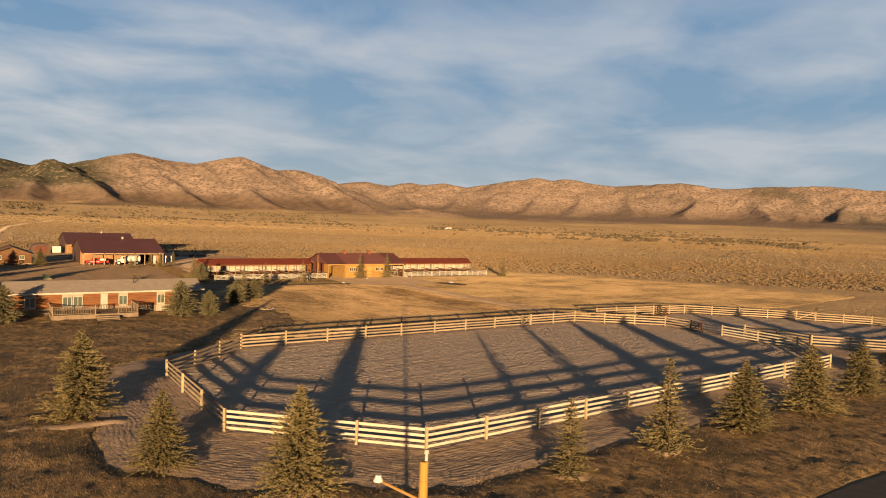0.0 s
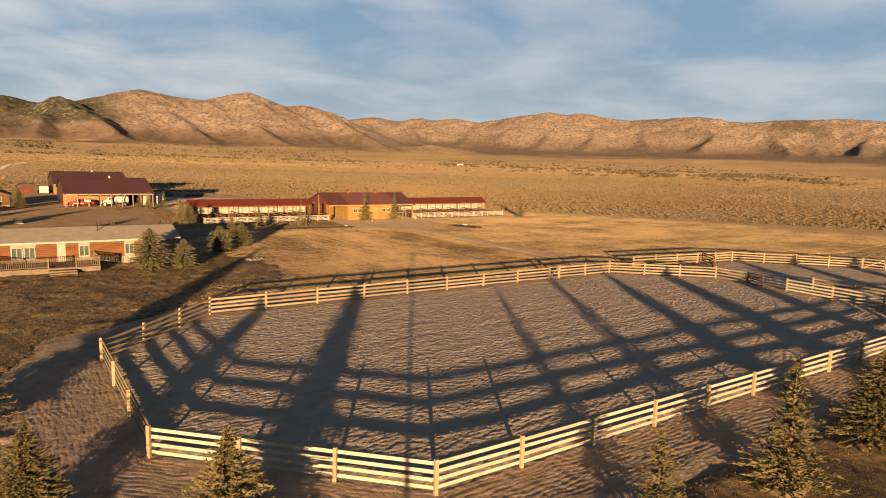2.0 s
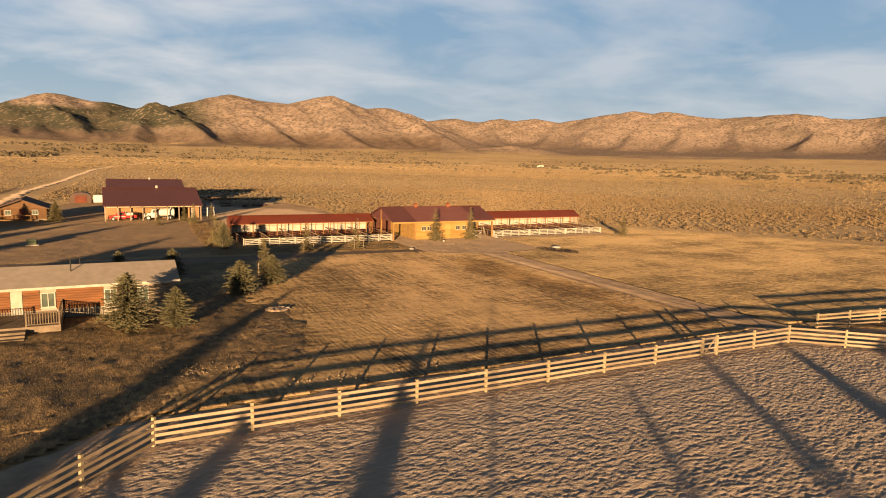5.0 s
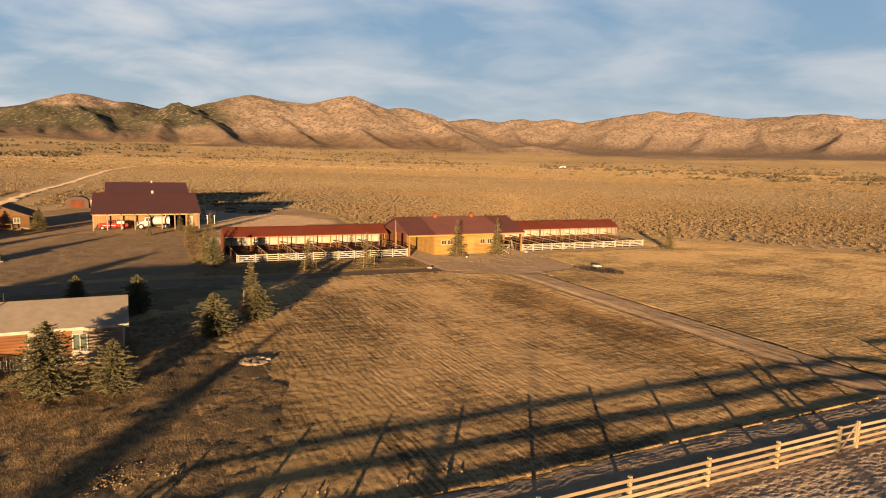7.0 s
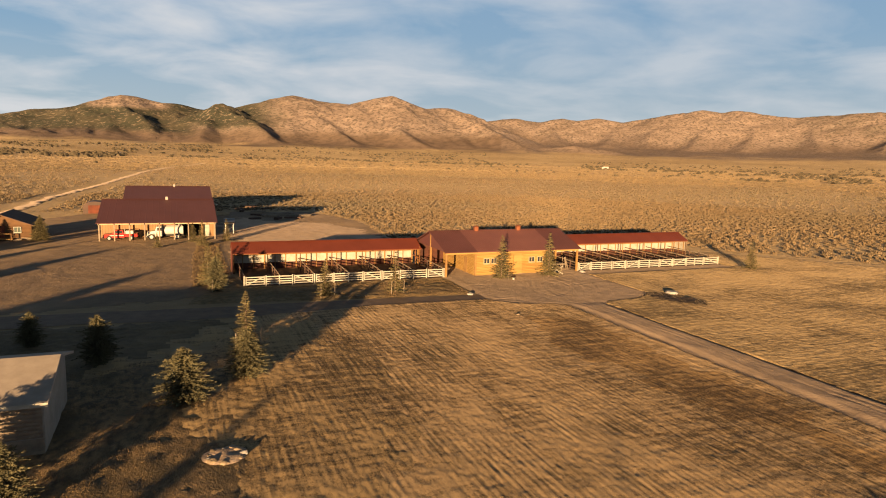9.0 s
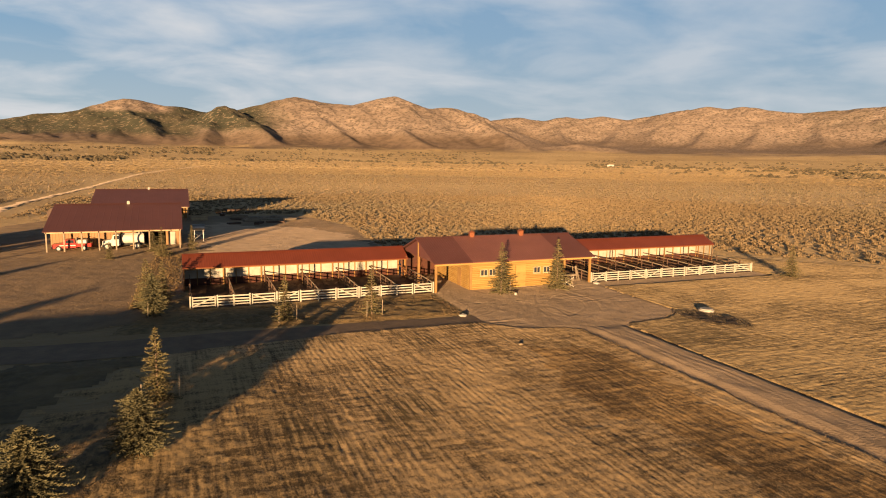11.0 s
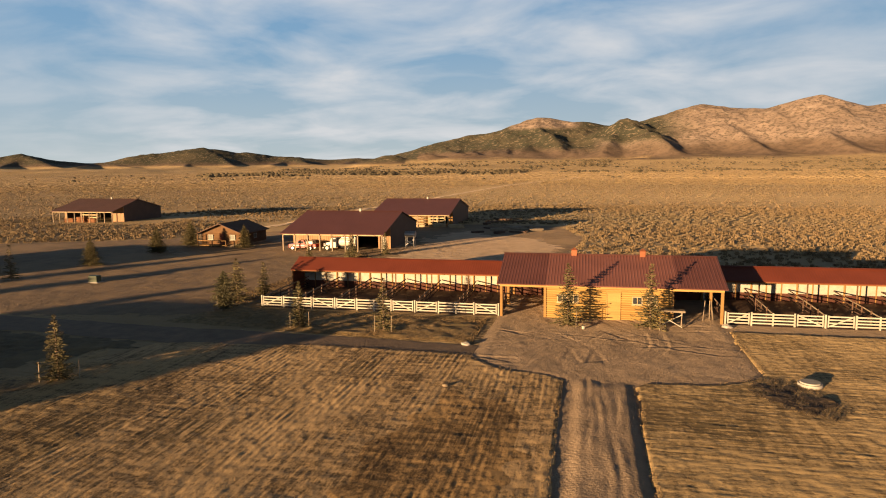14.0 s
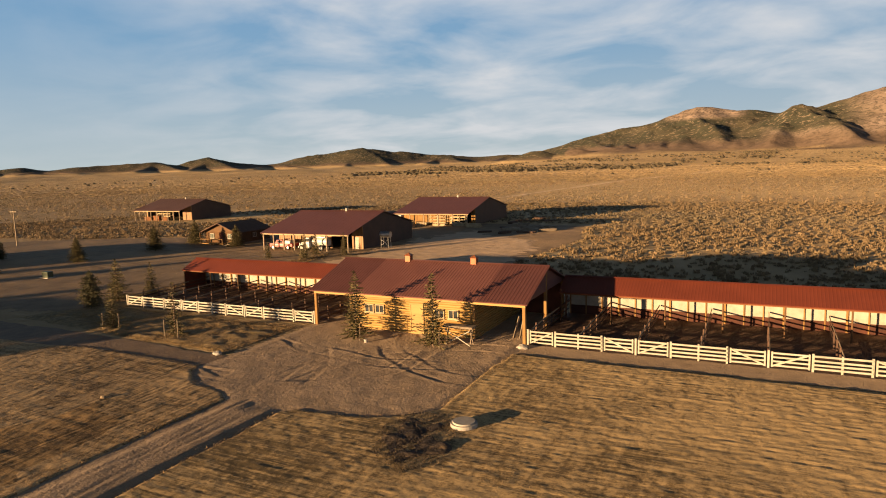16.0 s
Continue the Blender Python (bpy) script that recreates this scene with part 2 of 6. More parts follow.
def field_material(name, straw, soil, green, across="x", patch=(0.52, 0.66), grit=0.15, fine=1.0):
    """Mown stubble in uneven rows with bare soil between them and large greener or browner patches."""
    m = bpy.data.materials.new(name)
    m.use_nodes = True
    nt = m.node_tree
    k = nt.links.new
    b = nt.nodes["Principled BSDF"]
    b.inputs["Roughness"].default_value = 0.9
    b.inputs["Specular IOR Level"].default_value = 0.2
    b.inputs["Diffuse Roughness"].default_value = grit
    pos = nt.nodes.new("ShaderNodeNewGeometry").outputs["Position"]

    def tex(sc, so, detail=4.0, rough=0.6):
        mp = nt.nodes.new("ShaderNodeMapping")
        mp.inputs["Scale"].default_value = (sc, so, 1) if across == "x" else (so, sc, 1)
        k(pos, mp.inputs["Vector"])
        n = nt.nodes.new("ShaderNodeTexNoise")
        n.inputs["Scale"].default_value, n.inputs["Detail"].default_value, n.inputs["Roughness"].default_value = 1.0, detail, rough
        k(mp.outputs[0], n.inputs["Vector"])
        return n.outputs["Fac"]

    def math2(op, a, c):
        n = nt.nodes.new("ShaderNodeMath")
        n.operation = op
        for i, v in enumerate((a, c)):
            if isinstance(v, (int, float)):
                n.inputs[i].default_value = v
            else:
                k(v, n.inputs[i])
        return n.outputs[0]

    def ramp(v, lo, hi):
        r = nt.nodes.new("ShaderNodeMapRange")
        r.inputs["From Min"].default_value, r.inputs["From Max"].default_value = lo, hi
        k(v, r.inputs["Value"])
        return r.outputs["Result"]

    def mixed(a, bb, fac):
        x = nt.nodes.new("ShaderNodeMix")
        x.data_type = "RGBA"
        for key, val in (("A", a), ("B", bb)):
            if isinstance(val, tuple):
                x.inputs[key].default_value = (*val, 1)
            else:
                k(val, x.inputs[key])
        k(fac, x.inputs["Factor"])
        return x.outputs["Result"]

    rows = tex(4.6 * fine, 0.22 * fine, 5.0)
    swaths = tex(1.6 * fine, 0.09 * fine, 3.0)
    scuffs = tex(0.22 * fine, 1.5 * fine, 3.0)
    lumps = tex(1.4 * fine, 2.4 * fine, 5.0, 0.65)
    grain = tex(9.0, 5.0, 5.0, 0.7)
    total = math2("ADD", math2("ADD", math2("MULTIPLY", rows, 0.19), math2("ADD", math2("MULTIPLY", lumps, 0.22), math2("MULTIPLY", scuffs, 0.20))), math2("ADD", math2("MULTIPLY", swaths, 0.11), math2("MULTIPLY", grain, 0.28)))
    wide = tex(0.11, 0.07, 3.0)
    total = math2("ADD", total, math2("MULTIPLY", math2("SUBTRACT", wide, 0.5), 0.30))
    col = mixed(soil, straw, ramp(total, 0.43, 0.535))
    col = mixed(col, green, math2("MULTIPLY", ramp(tex(0.16, 0.10, 4.0), *patch), ramp(math2("ADD", rows, math2("MULTIPLY", lumps, 0.5)), 0.86, 0.66)))
    k(col, b.inputs["Base Color"])
    bp = nt.nodes.new("ShaderNodeBump")
    bp.inputs["Strength"].default_value, bp.inputs["Distance"].default_value = 0.9, 0.06
    k(total, bp.inputs["Height"])
    k(bp.outputs[0], b.inputs["Normal"])
    return m


M_hill = hill_material()
M_hay = field_material("mown_hay", (0.475, 0.328, 0.170), (0.100, 0.070, 0.037), (0.085, 0.064, 0.033), grit=0.4, fine=1.1)
M_haythin = field_material("thin_brown_stubble", (0.40, 0.255, 0.110), (0.090, 0.058, 0.028), (0.085, 0.057, 0.027), patch=(0.45, 0.60), grit=0.3, fine=1.1)
M_hay2 = field_material("mown_hay_east", (0.47, 0.335, 0.166), (0.138, 0.098, 0.049), (0.120, 0.089, 0.044), "y", patch=(0.50, 0.64), grit=0.35, fine=1.3)
M_haygreen = field_material("greenish_stubble", (0.43, 0.296, 0.142), (0.082, 0.058, 0.030), (0.085, 0.064, 0.033), patch=(0.56, 0.70), grit=0.3)
M_sage = material("sagebrush", (0.215, 0.150, 0.080), (0.12, 0.087, 0.049), 0.9, bump=0, third=(0.150, 0.118, 0.072), third_scale=0.012, third_cut=(0.46, 0.62), stretch=(0.4, 1, 1))
M_brush = material("dark_brush", (0.105, 0.080, 0.045), (0.055, 0.046, 0.028), 0.1, bump=0.5, bump_scale=1.5, bump_dist=0.5)
M_tuft = material("dry_grass_blades", (0.25, 0.166, 0.074), (0.14, 0.093, 0.042), 1.6, bump=0, third=(0.25, 0.172, 0.078), third_scale=0.16, third_cut=(0.50, 0.64))
M_bunch = material("bunchgrass", (0.21, 0.149, 0.074), (0.155, 0.110, 0.056), 0.05, bump=0, third=(0.245, 0.176, 0.089), third_scale=0.004, third_cut=(0.45, 0.6), stretch=(0.3, 1, 1))
M_tuft_dark = material("rough_grass_blades", (0.20, 0.130, 0.057), (0.070, 0.050, 0.025), 0.5, bump=0)
M_needle = material("spruce_needles", (0.165, 0.132, 0.056), (0.070, 0.062, 0.029), 3.0, bump=0, obj=True, vary=0.15)
M_pine = material("grey_green_needles", (0.130, 0.115, 0.058), (0.050, 0.048, 0.026), 3.0, bump=0, obj=True, vary=0.12)
M_bark = material("bark", (0.16, 0.11, 0.075), None, 6, bump=0.5, bump_scale=20, bump_dist=0.02, obj=True)
M_white = material("weathered_white_board", (0.400, 0.363, 0.289), (0.281, 0.244, 0.178), 1.2, bump=0.3, bump_scale=12, bump_dist=0.01, vary=0.12)
M_post = material("fence_post_wood", (0.325, 0.268, 0.165), (0.235, 0.19, 0.112), 3, bump=0.3, bump_scale=15, bump_dist=0.01, vary=0.12)
M_worn = material("worn_bare_board", (0.285, 0.220, 0.145), (0.185, 0.140, 0.090), 1.4, bump=0.3, bump_scale=12, bump_dist=0.01, vary=0.2)
M_whitepaint = material("white_paint", (0.385, 0.365, 0.31), (0.27, 0.252, 0.205), 1.6, bump=0.15, bump_scale=14, bump_dist=0.01, vary=0.06)
M_log = material("varnished_log", (0.370, 0.233, 0.074), (0.244, 0.141, 0.041), 0.9, bump=0.3, bump_scale=9, bump_dist=0.02, stretch=(0.3, 1, 3), rough=0.6)
M_beam = material("timber_beam", (0.266, 0.155, 0.052), (0.178, 0.096, 0.033), 1.2, bump=0.2, bump_scale=12, bump_dist=0.01)
M_redlog = material("red_brown_log", (0.205, 0.088, 0.034), (0.105, 0.045, 0.019), 1.4, bump=0.4, bump_scale=9, bump_dist=0.02, stretch=(0.3, 1, 2))
M_redwood = material("dark_red_board", (0.16, 0.045, 0.022), (0.085, 0.025, 0.014), 1.2, bump=0.3, bump_scale=10, bump_dist=0.01, vary=0.15)
M_kick = material("dark_red_kick_board", (0.085, 0.029, 0.017), (0.04, 0.017, 0.012), 0.9, bump=0.3, bump_scale=8, bump_dist=0.01)
# one barn siding as two copies: shaded sides darkened, sunlit front lightened
M_sidingshade = material("shaded_brown_siding", (0.075, 0.042, 0.028), (0.05, 0.028, 0.02), 0.5, bump=0.1, bump_scale=5, bump_dist=0.01, rough=0.6)
M_sidinglit = material("sunlit_tan_siding", (0.27, 0.155, 0.07), (0.20, 0.11, 0.05), 0.6, bump=0.1, bump_scale=5, bump_dist=0.01, rough=0.6)
M_palewood = material("pale_sawn_timber", (0.42, 0.33, 0.205), (0.29, 0.22, 0.13), 1.5, bump=0.2, bump_scale=12, bump_dist=0.01, vary=0.2)
M_cabinlog = material("cabin_log", (0.135, 0.072, 0.031), (0.08, 0.043, 0.02), 0.9, bump=0.3, bump_scale=9, bump_dist=0.02)
M_roofred = material("red_metal_roof", (0.138, 0.033, 0.018), (0.110, 0.026, 0.014), 0.5, bump=0.05, bump_scale=3, bump_dist=0.01, rough=0.5, spec=0.4)
M_roofmar = material("maroon_metal_roof", (0.104, 0.041, 0.036), (0.082, 0.032, 0.028), 0.4, bump=0.05, bump_scale=3, bump_dist=0.01, rough=0.5, spec=0.4)
M_roofdull = material("dull_brown_roof", (0.085, 0.045, 0.036), (0.065, 0.034, 0.028), 0.4, bump=0.05, bump_scale=3, bump_dist=0.01, rough=0.6)
# two-tone roof: the middle sheet's sheen is put into its lighter colour
M_roofpale = material("pale_sheen_maroon_roof", (0.165, 0.070, 0.058), (0.130, 0.053, 0.043), 0.4, bump=0.05, bump_scale=3, bump_dist=0.01, rough=0.45, spec=0.45)
# farm house boards darkened; the shade on them is put into the colour
M_shadewall = material("shaded_brown_boards", (0.062, 0.038, 0.029), (0.035, 0.024, 0.02), 1.5, bump=0.3, bump_scale=8, bump_dist=0.02)
M_roofbrown = material("dark_brown_shingle", (0.125, 0.072, 0.048), (0.075, 0.045, 0.032), 1.5, bump=0.3, bump_scale=8, bump_dist=0.02)
M_roofgrey = material("grey_shingle_roof", (0.37, 0.315, 0.255), (0.285, 0.24, 0.195), 1.5, bump=0.3, bump_scale=8, bump_dist=0.02)
# farm house roof grey, darkened for the shade it stands in
M_roofshade = material("shaded_grey_roof", (0.125, 0.122, 0.125), (0.085, 0.083, 0.086), 1.5, bump=0.3, bump_scale=8, bump_dist=0.02)
M_copper = material("copper_cupola", (0.270, 0.098, 0.045), (0.188, 0.064, 0.030), 2, bump=0.05, rough=0.5, metal=0.3)
M_greywood = material("grey_wood", (0.264, 0.212, 0.152), (0.160, 0.124, 0.088), 2.0, bump=0.3, bump_scale=12, bump_dist=0.01, vary=0.15)
M_deck = material("weathered_deck", (0.185, 0.142, 0.098), (0.10, 0.076, 0.052), 2.0, bump=0.3, bump_scale=12, bump_dist=0.01, vary=0.25)
M_clap = material("grey_clapboard", (0.300, 0.270, 0.225), (0.210, 0.188, 0.150), 1.2, bump=0.3, bump_scale=10, bump_dist=0.01)
M_steel = material("galvanised_steel", (0.45, 0.44, 0.42), (0.32, 0.31, 0.3), 3, bump=0.05, rough=0.4, metal=0.8)
M_dark = material("dark_rubber", (0.025, 0.024, 0.023), None, 3, bump=0.1, rough=0.8)
M_redpaint = material("red_truck_paint", (0.360, 0.024, 0.016), (0.320, 0.020, 0.014), 1, bump=0, rough=0.3, spec=0.5)
M_truckwhite = material("white_truck_paint", (0.540, 0.517, 0.465), (0.465, 0.435, 0.375), 1, bump=0, rough=0.35, spec=0.5)
M_green = material("green_enamel", (0.055, 0.075, 0.04), None, 2, bump=0.05, rough=0.5)
M_concrete = material("concrete", (0.360, 0.338, 0.300), (0.270, 0.247, 0.217), 2, bump=0.3, bump_scale=14, bump_dist=0.01)
M_yellowpole = material("pine_pole", (0.315, 0.195, 0.045), (0.225, 0.135, 0.030), 2.5, bump=0.3, bump_scale=18, bump_dist=0.01, stretch=(1, 1, 0.2))
M_curtain = material("pale_blind", (0.085, 0.105, 0.085), (0.05, 0.065, 0.055), 2, bump=0, rough=0.25)
M_flecks = material("sun_catching_flecks", (0.30, 0.205, 0.118), (0.19, 0.13, 0.076), 0.8, bump=0)
M_grime = material("pen_soil", (0.13, 0.075, 0.048), (0.075, 0.045, 0.03), 0.8, bump=0.8, bump_scale=4, bump_dist=0.1)


def glass_mat():
    m = bpy.data.materials.new("window_glass")
    m.use_nodes = True
    b = m.node_tree.nodes["Principled BSDF"]
    b.inputs["Base Color"].default_value = (0.03, 0.035, 0.04, 1)
    b.inputs["Roughness"].default_value = 0.08
    b.inputs["Specular IOR Level"].default_value = 0.8
    return m


M_glass = glass_mat()


# ---- builders ----
def mesh_of(name, verts, faces, mat, smooth=False):
    me = bpy.data.meshes.new(name)
    me.from_pydata([tuple(v) for v in verts], [], faces)
    if mat:
        me.materials.append(mat)
    if smooth:
        me.polygons.foreach_set("use_smooth", [True] * len(me.polygons))
    me.update()
    return me


class Shape:
    """Gathers simple solids into one mesh."""

    def __init__(self):
        self.v, self.f = [], []

    def add(self, verts, faces):
        n = len(self.v)
        self.v += [tuple(p) for p in verts]
        self.f += [tuple(i + n for i in q) for q in faces]
        return self

    def box(self, x0, x1, y0, y1, z0, z1):
        v = [(x0, y0, z0), (x1, y0, z0), (x1, y1, z0), (x0, y1, z0), (x0, y0, z1), (x1, y0, z1), (x1, y1, z1), (x0, y1, z1)]
        return self.add(v, [(3, 2, 1, 0), (4, 5, 6, 7), (0, 1, 5, 4), (1, 2, 6, 5), (2, 3, 7, 6), (3, 0, 4, 7)])

    def chunk(self, x0, x1, y0, y1, z0, z1, c=0.03):
        """A box with chamfered upright edges and top."""
        def ring(z, i):
            return [(x0 + c + i, y0 + i, z), (x1 - c - i, y0 + i, z), (x1 - i, y0 + c + i, z), (x1 - i, y1 - c - i, z),
                    (x1 - c - i, y1 - i, z), (x0 + c + i, y1 - i, z), (x0 + i, y1 - c - i, z), (x0 + i, y0 + c + i, z)]
        v = ring(z0, 0) + ring(z1 - c, 0) + ring(z1, c * 0.7)
        f = [tuple(range(7, -1, -1)), tuple(range(16, 24))]
        for r in (0, 8):
            f += [(r + i, r + (i + 1) % 8, r + 8 + (i + 1) % 8, r + 8 + i) for i in range(8)]
        return self.add(v, f)

    def rod(self, p, q, r0, r1=None, n=8, caps=True):
        p, q = Vector(p), Vector(q)
        r1 = r0 if r1 is None else r1
        d = (q - p).normalized()
        a = d.orthogonal().normalized()
        b = d.cross(a)
        v = []
        for c, r in ((p, r0), (q, r1)):
            v += [c + (a * math.cos(2 * math.pi * i / n) + b * math.sin(2 * math.pi * i / n)) * r for i in range(n)]
        f = [(i, (i + 1) % n, n + (i + 1) % n, n + i) for i in range(n)]
        if caps:
            f += [tuple(range(n - 1, -1, -1)), tuple(range(n, 2 * n))]
        return self.add(v, f)

    def bar(self, p, q, w, h):
        """A board from p to q, w thick across, h high."""
        p, q = Vector(p), Vector(q)
        d = (q - p).normalized()
        s = d.cross(Vector((0, 0, 1)))
        s = s.normalized() if s.length > 1e-4 else Vector((1, 0, 0))
        u = s.cross(d)
        v = []
        for c in (p, q):
            v += [c - s * w / 2 - u * h / 2, c + s * w / 2 - u * h / 2, c + s * w / 2 + u * h / 2, c - s * w / 2 + u * h / 2]
        return self.add(v, [(0, 1, 2, 3), (7, 6, 5, 4), (0, 4, 5, 1), (1, 5, 6, 2), (2, 6, 7, 3), (3, 7, 4, 0)])

    def prism(self, outline, y0, y1):
        """Outline in x, z extruded along y."""
        n = len(outline)
        v = [(x, y0, z) for x, z in outline] + [(x, y1, z) for x, z in outline]
        f = [tuple(range(n)), tuple(range(2 * n - 1, n - 1, -1))]
        f += [(i, n + i, n + (i + 1) % n, (i + 1) % n) for i in range(n)]
        return self.add(v, f)

    def prism_x(self, outline, x0, x1):
        """Outline in y, z extruded along x."""
        n = len(outline)
        v = [(x0, y, z) for y, z in outline] + [(x1, y, z) for y, z in outline]
        f = [tuple(range(n - 1, -1, -1)), tuple(range(n, 2 * n))]
        f += [(i, (i + 1) % n, n + (i + 1) % n, n + i) for i in range(n)]
        return self.add(v, f)


def thing(name, x=0, y=0, z=0, rz=0, **tags):
    ob = new(name)
    ob.empty_display_size = 0.3
    ob.matrix_basis = pose(x, y, z, 0, 0, rz)
    return tagged(ob, **tags)


def part(name, shape, mat, parent=None, label="", smooth=False, m=None):
    data = shape if isinstance(shape, bpy.types.Mesh) else mesh_of(name, shape.v, shape.f, mat, smooth)
    ob = new(name, data)
    if parent:
        ob.parent = parent
    if m is not None:
        ob.matrix_basis = m
    if label:
        ob["label"] = label
    return ob


UNIT = Shape().box(-0.5, 0.5, -0.5, 0.5, -0.5, 0.5)
unit_cache = {}


def unit_mesh(mat, kind="board"):
    key = (mat.name, kind)
    if key not in unit_cache:
        if kind == "post":
            s = Shape().chunk(-0.5, 0.5, -0.5, 0.5, 0, 1, 0.06)
        else:
            s = UNIT
        unit_cache[key] = mesh_of(kind, s.v, s.f, mat)
    return unit_cache[key]


def board(parent, p, q, w, h, mat, name="board"):
    """A board from p to q on the shared unit mesh."""
    p, q = Vector(p), Vector(q)
    d = q - p
    rz = math.atan2(d.y, d.x)
    ry = -math.atan2(d.z, math.hypot(d.x, d.y))
    m = Matrix.LocRotScale((p + q) / 2, Euler((0, ry, rz)), (d.length, w, h))
    return part(name, unit_mesh(mat), mat, parent, m=m)


def post(parent, x, y, h, w, mat, rz=0.0, z=0.0, name="post"):
    m = Matrix.LocRotScale((x, y, z), Euler((random.uniform(-0.012, 0.012), random.uniform(-0.012, 0.012), rz)), (w, w, h))
    return part(name, unit_mesh(mat, "post"), mat, parent, m=m)


# ---- ground and distance ----
def vnoise(x, y, seed=0):
    """Smooth value noise in -1..1 for arrays of places."""
    xi, yi = np.floor(x).astype(np.int64), np.floor(y).astype(np.int64)
    u, w = x - xi, y - yi
    u, w = u * u * (3 - 2 * u), w * w * (3 - 2 * w)

    def corner(i, j):
        k = (i * 374761393 + j * 668265263 + seed * 974711) & 0xFFFFFFFF
        k = ((k ^ (k >> 13)) * 1274126177) & 0xFFFFFFFF
        return ((k ^ (k >> 16)) & 0xFFFF) / 32767.5 - 1
    return (corner(xi, yi) * (1 - u) + corner(xi + 1, yi) * u) * (1 - w) + (corner(xi, yi + 1) * (1 - u) + corner(xi + 1, yi + 1) * u) * w


def in_poly(x, y, poly):
    c = np.zeros(x.shape, bool)
    n = len(poly)
    for i in range(n):
        (x0, y0), (x1, y1) = poly[i], poly[(i + 1) % n]
        c ^= ((y0 > y) != (y1 > y)) & (x < (x1 - x0) * (y - y0) / (y1 - y0 + 1e-9) + x0)
    return c


def edge_dist(x, y, poly):
    """Distance to the nearest side of an outline."""
    d = np.full(x.shape, 1e9)
    for i in range(len(poly)):
        (x0, y0), (x1, y1) = poly[i], poly[(i + 1) % len(poly)]
        ll = (x1 - x0) ** 2 + (y1 - y0) ** 2 + 1e-9
        t = np.clip(((x - x0) * (x1 - x0) + (y - y0) * (y1 - y0)) / ll, 0, 1)
        d = np.minimum(d, np.hypot(x - x0 - t * (x1 - x0), y - y0 - t * (y1 - y0)))
    return d


def relief(name, poly, step, z0, height, mat, label, ragged=0.25, skip=(), soft_edge=0.9, grain=1.0):
    """Ground with real relief inside an outline; the edge is uneven. Returns the object."""
    xs, ys = [p[0] for p in poly], [p[1] for p in poly]
    gx, gy = np.meshgrid(np.arange(min(xs) - 0.5, max(xs) + 0.5, step * grain), np.arange(min(ys) - 0.5, max(ys) + 0.5, step))
    ox = ragged * (vnoise(gx * 0.8, gy * 0.8, 51) + vnoise(gx * 0.2, gy * 0.2, 52))
    oy = ragged * (vnoise(gx * 0.8, gy * 0.8, 53) + vnoise(gx * 0.2, gy * 0.2, 54))
    ok = in_poly(gx + ox, gy + oy, poly)
    for s in skip:
        ok &= ~in_poly(gx + ox, gy + oy, s)
    d = edge_dist(gx + ox, gy + oy, poly)
    for s in skip:
        d = np.minimum(d, edge_dist(gx + ox, gy + oy, s))
    w = np.clip(d / soft_edge, 0, 1)
    z = 0.008 + np.maximum(z0 - 0.008 + height(gx, gy), 0.002) * w
    idx = np.full(gx.shape, -1, np.int64)
    idx[ok] = np.arange(ok.sum())
    V = np.stack([gx[ok], gy[ok], z[ok]], 1)
    a, b, c, d = idx[:-1, :-1], idx[:-1, 1:], idx[1:, 1:], idx[1:, :-1]
    full = (a >= 0) & (b >= 0) & (c >= 0) & (d >= 0)
    F = np.stack([a[full], b[full], c[full], d[full]], 1)
    me = bpy.data.meshes.new(name)
    me.from_pydata(V.tolist(), [], F.tolist())
    me.materials.append(mat)
    me.polygons.foreach_set("use_smooth", np.ones(len(me.polygons), bool))
    me.update()
    return tagged(new(name, me), label=label, kind="structure")


def sand_height(x, y):
    xr, yr = x * 0.995 + y * 0.10, y * 0.995 - x * 0.10
    ridge = 1 - np.abs(vnoise(xr / 0.30 + 0.7 * vnoise(xr, yr * 2, 3), yr / 0.13, 1))
    return 0.034 * ridge ** 2 + 0.015 * vnoise(xr / 0.24, yr / 0.15, 2) + 0.010 * vnoise(xr / 2.5, yr / 1.3, 4) + 0.010 * vnoise(xr / 6, yr / 0.5, 14)


def track_height(x, y):
    d = edge_dist(x, y, ARENA) + 0.15 * vnoise(x / 0.8, y / 0.8, 5) + 0.7 * vnoise(x / 7, y / 7, 15)
    teeth = 1 - np.abs(np.sin(d * np.pi / 0.27))
    return 0.030 * teeth + 0.012 * vnoise(x / 0.3, y / 0.3, 6) + 0.02 * vnoise(x / 3, y / 3, 13)


def row_phase(c, o, pitch, seed):
    """Phase of the mown rows at distance c across and o along them."""
    return 2 * np.pi * c / pitch + 2.0 * vnoise(c / 4, o / 8, seed)


def hay_height(x, y):
    row = np.sin(row_phase(x, y, 0.38, 8)) * np.clip(0.6 + 0.8 * vnoise(x / 2.2, y / 4, 7), 0, 1.2)
    cross = np.clip(0.25 + vnoise(x / 14, y / 14, 36), 0, 1) * vnoise(x / 5, y / 0.42, 37)
    return 0.008 * row + 0.011 * cross + 0.017 * vnoise(x / 0.22, y / 0.42, 9) + 0.02 * vnoise(x / 9, y / 14, 11)


def hay_height_east(x, y):
    row = np.sin(row_phase(y, x, 0.42, 18)) * np.clip(0.6 + 0.8 * vnoise(x / 4, y / 2.2, 17), 0, 1.2)
    cross = np.clip(0.2 + vnoise(x / 12, y / 12, 38), 0, 1) * vnoise(x / 0.5, y / 6, 39)
    return 0.004 * row + 0.014 * cross + 0.016 * vnoise(x / 0.34, y / 0.27, 19) + 0.007 * vnoise(x / 1.6, y / 0.3, 29) + 0.018 * vnoise(x / 12, y / 9, 16)


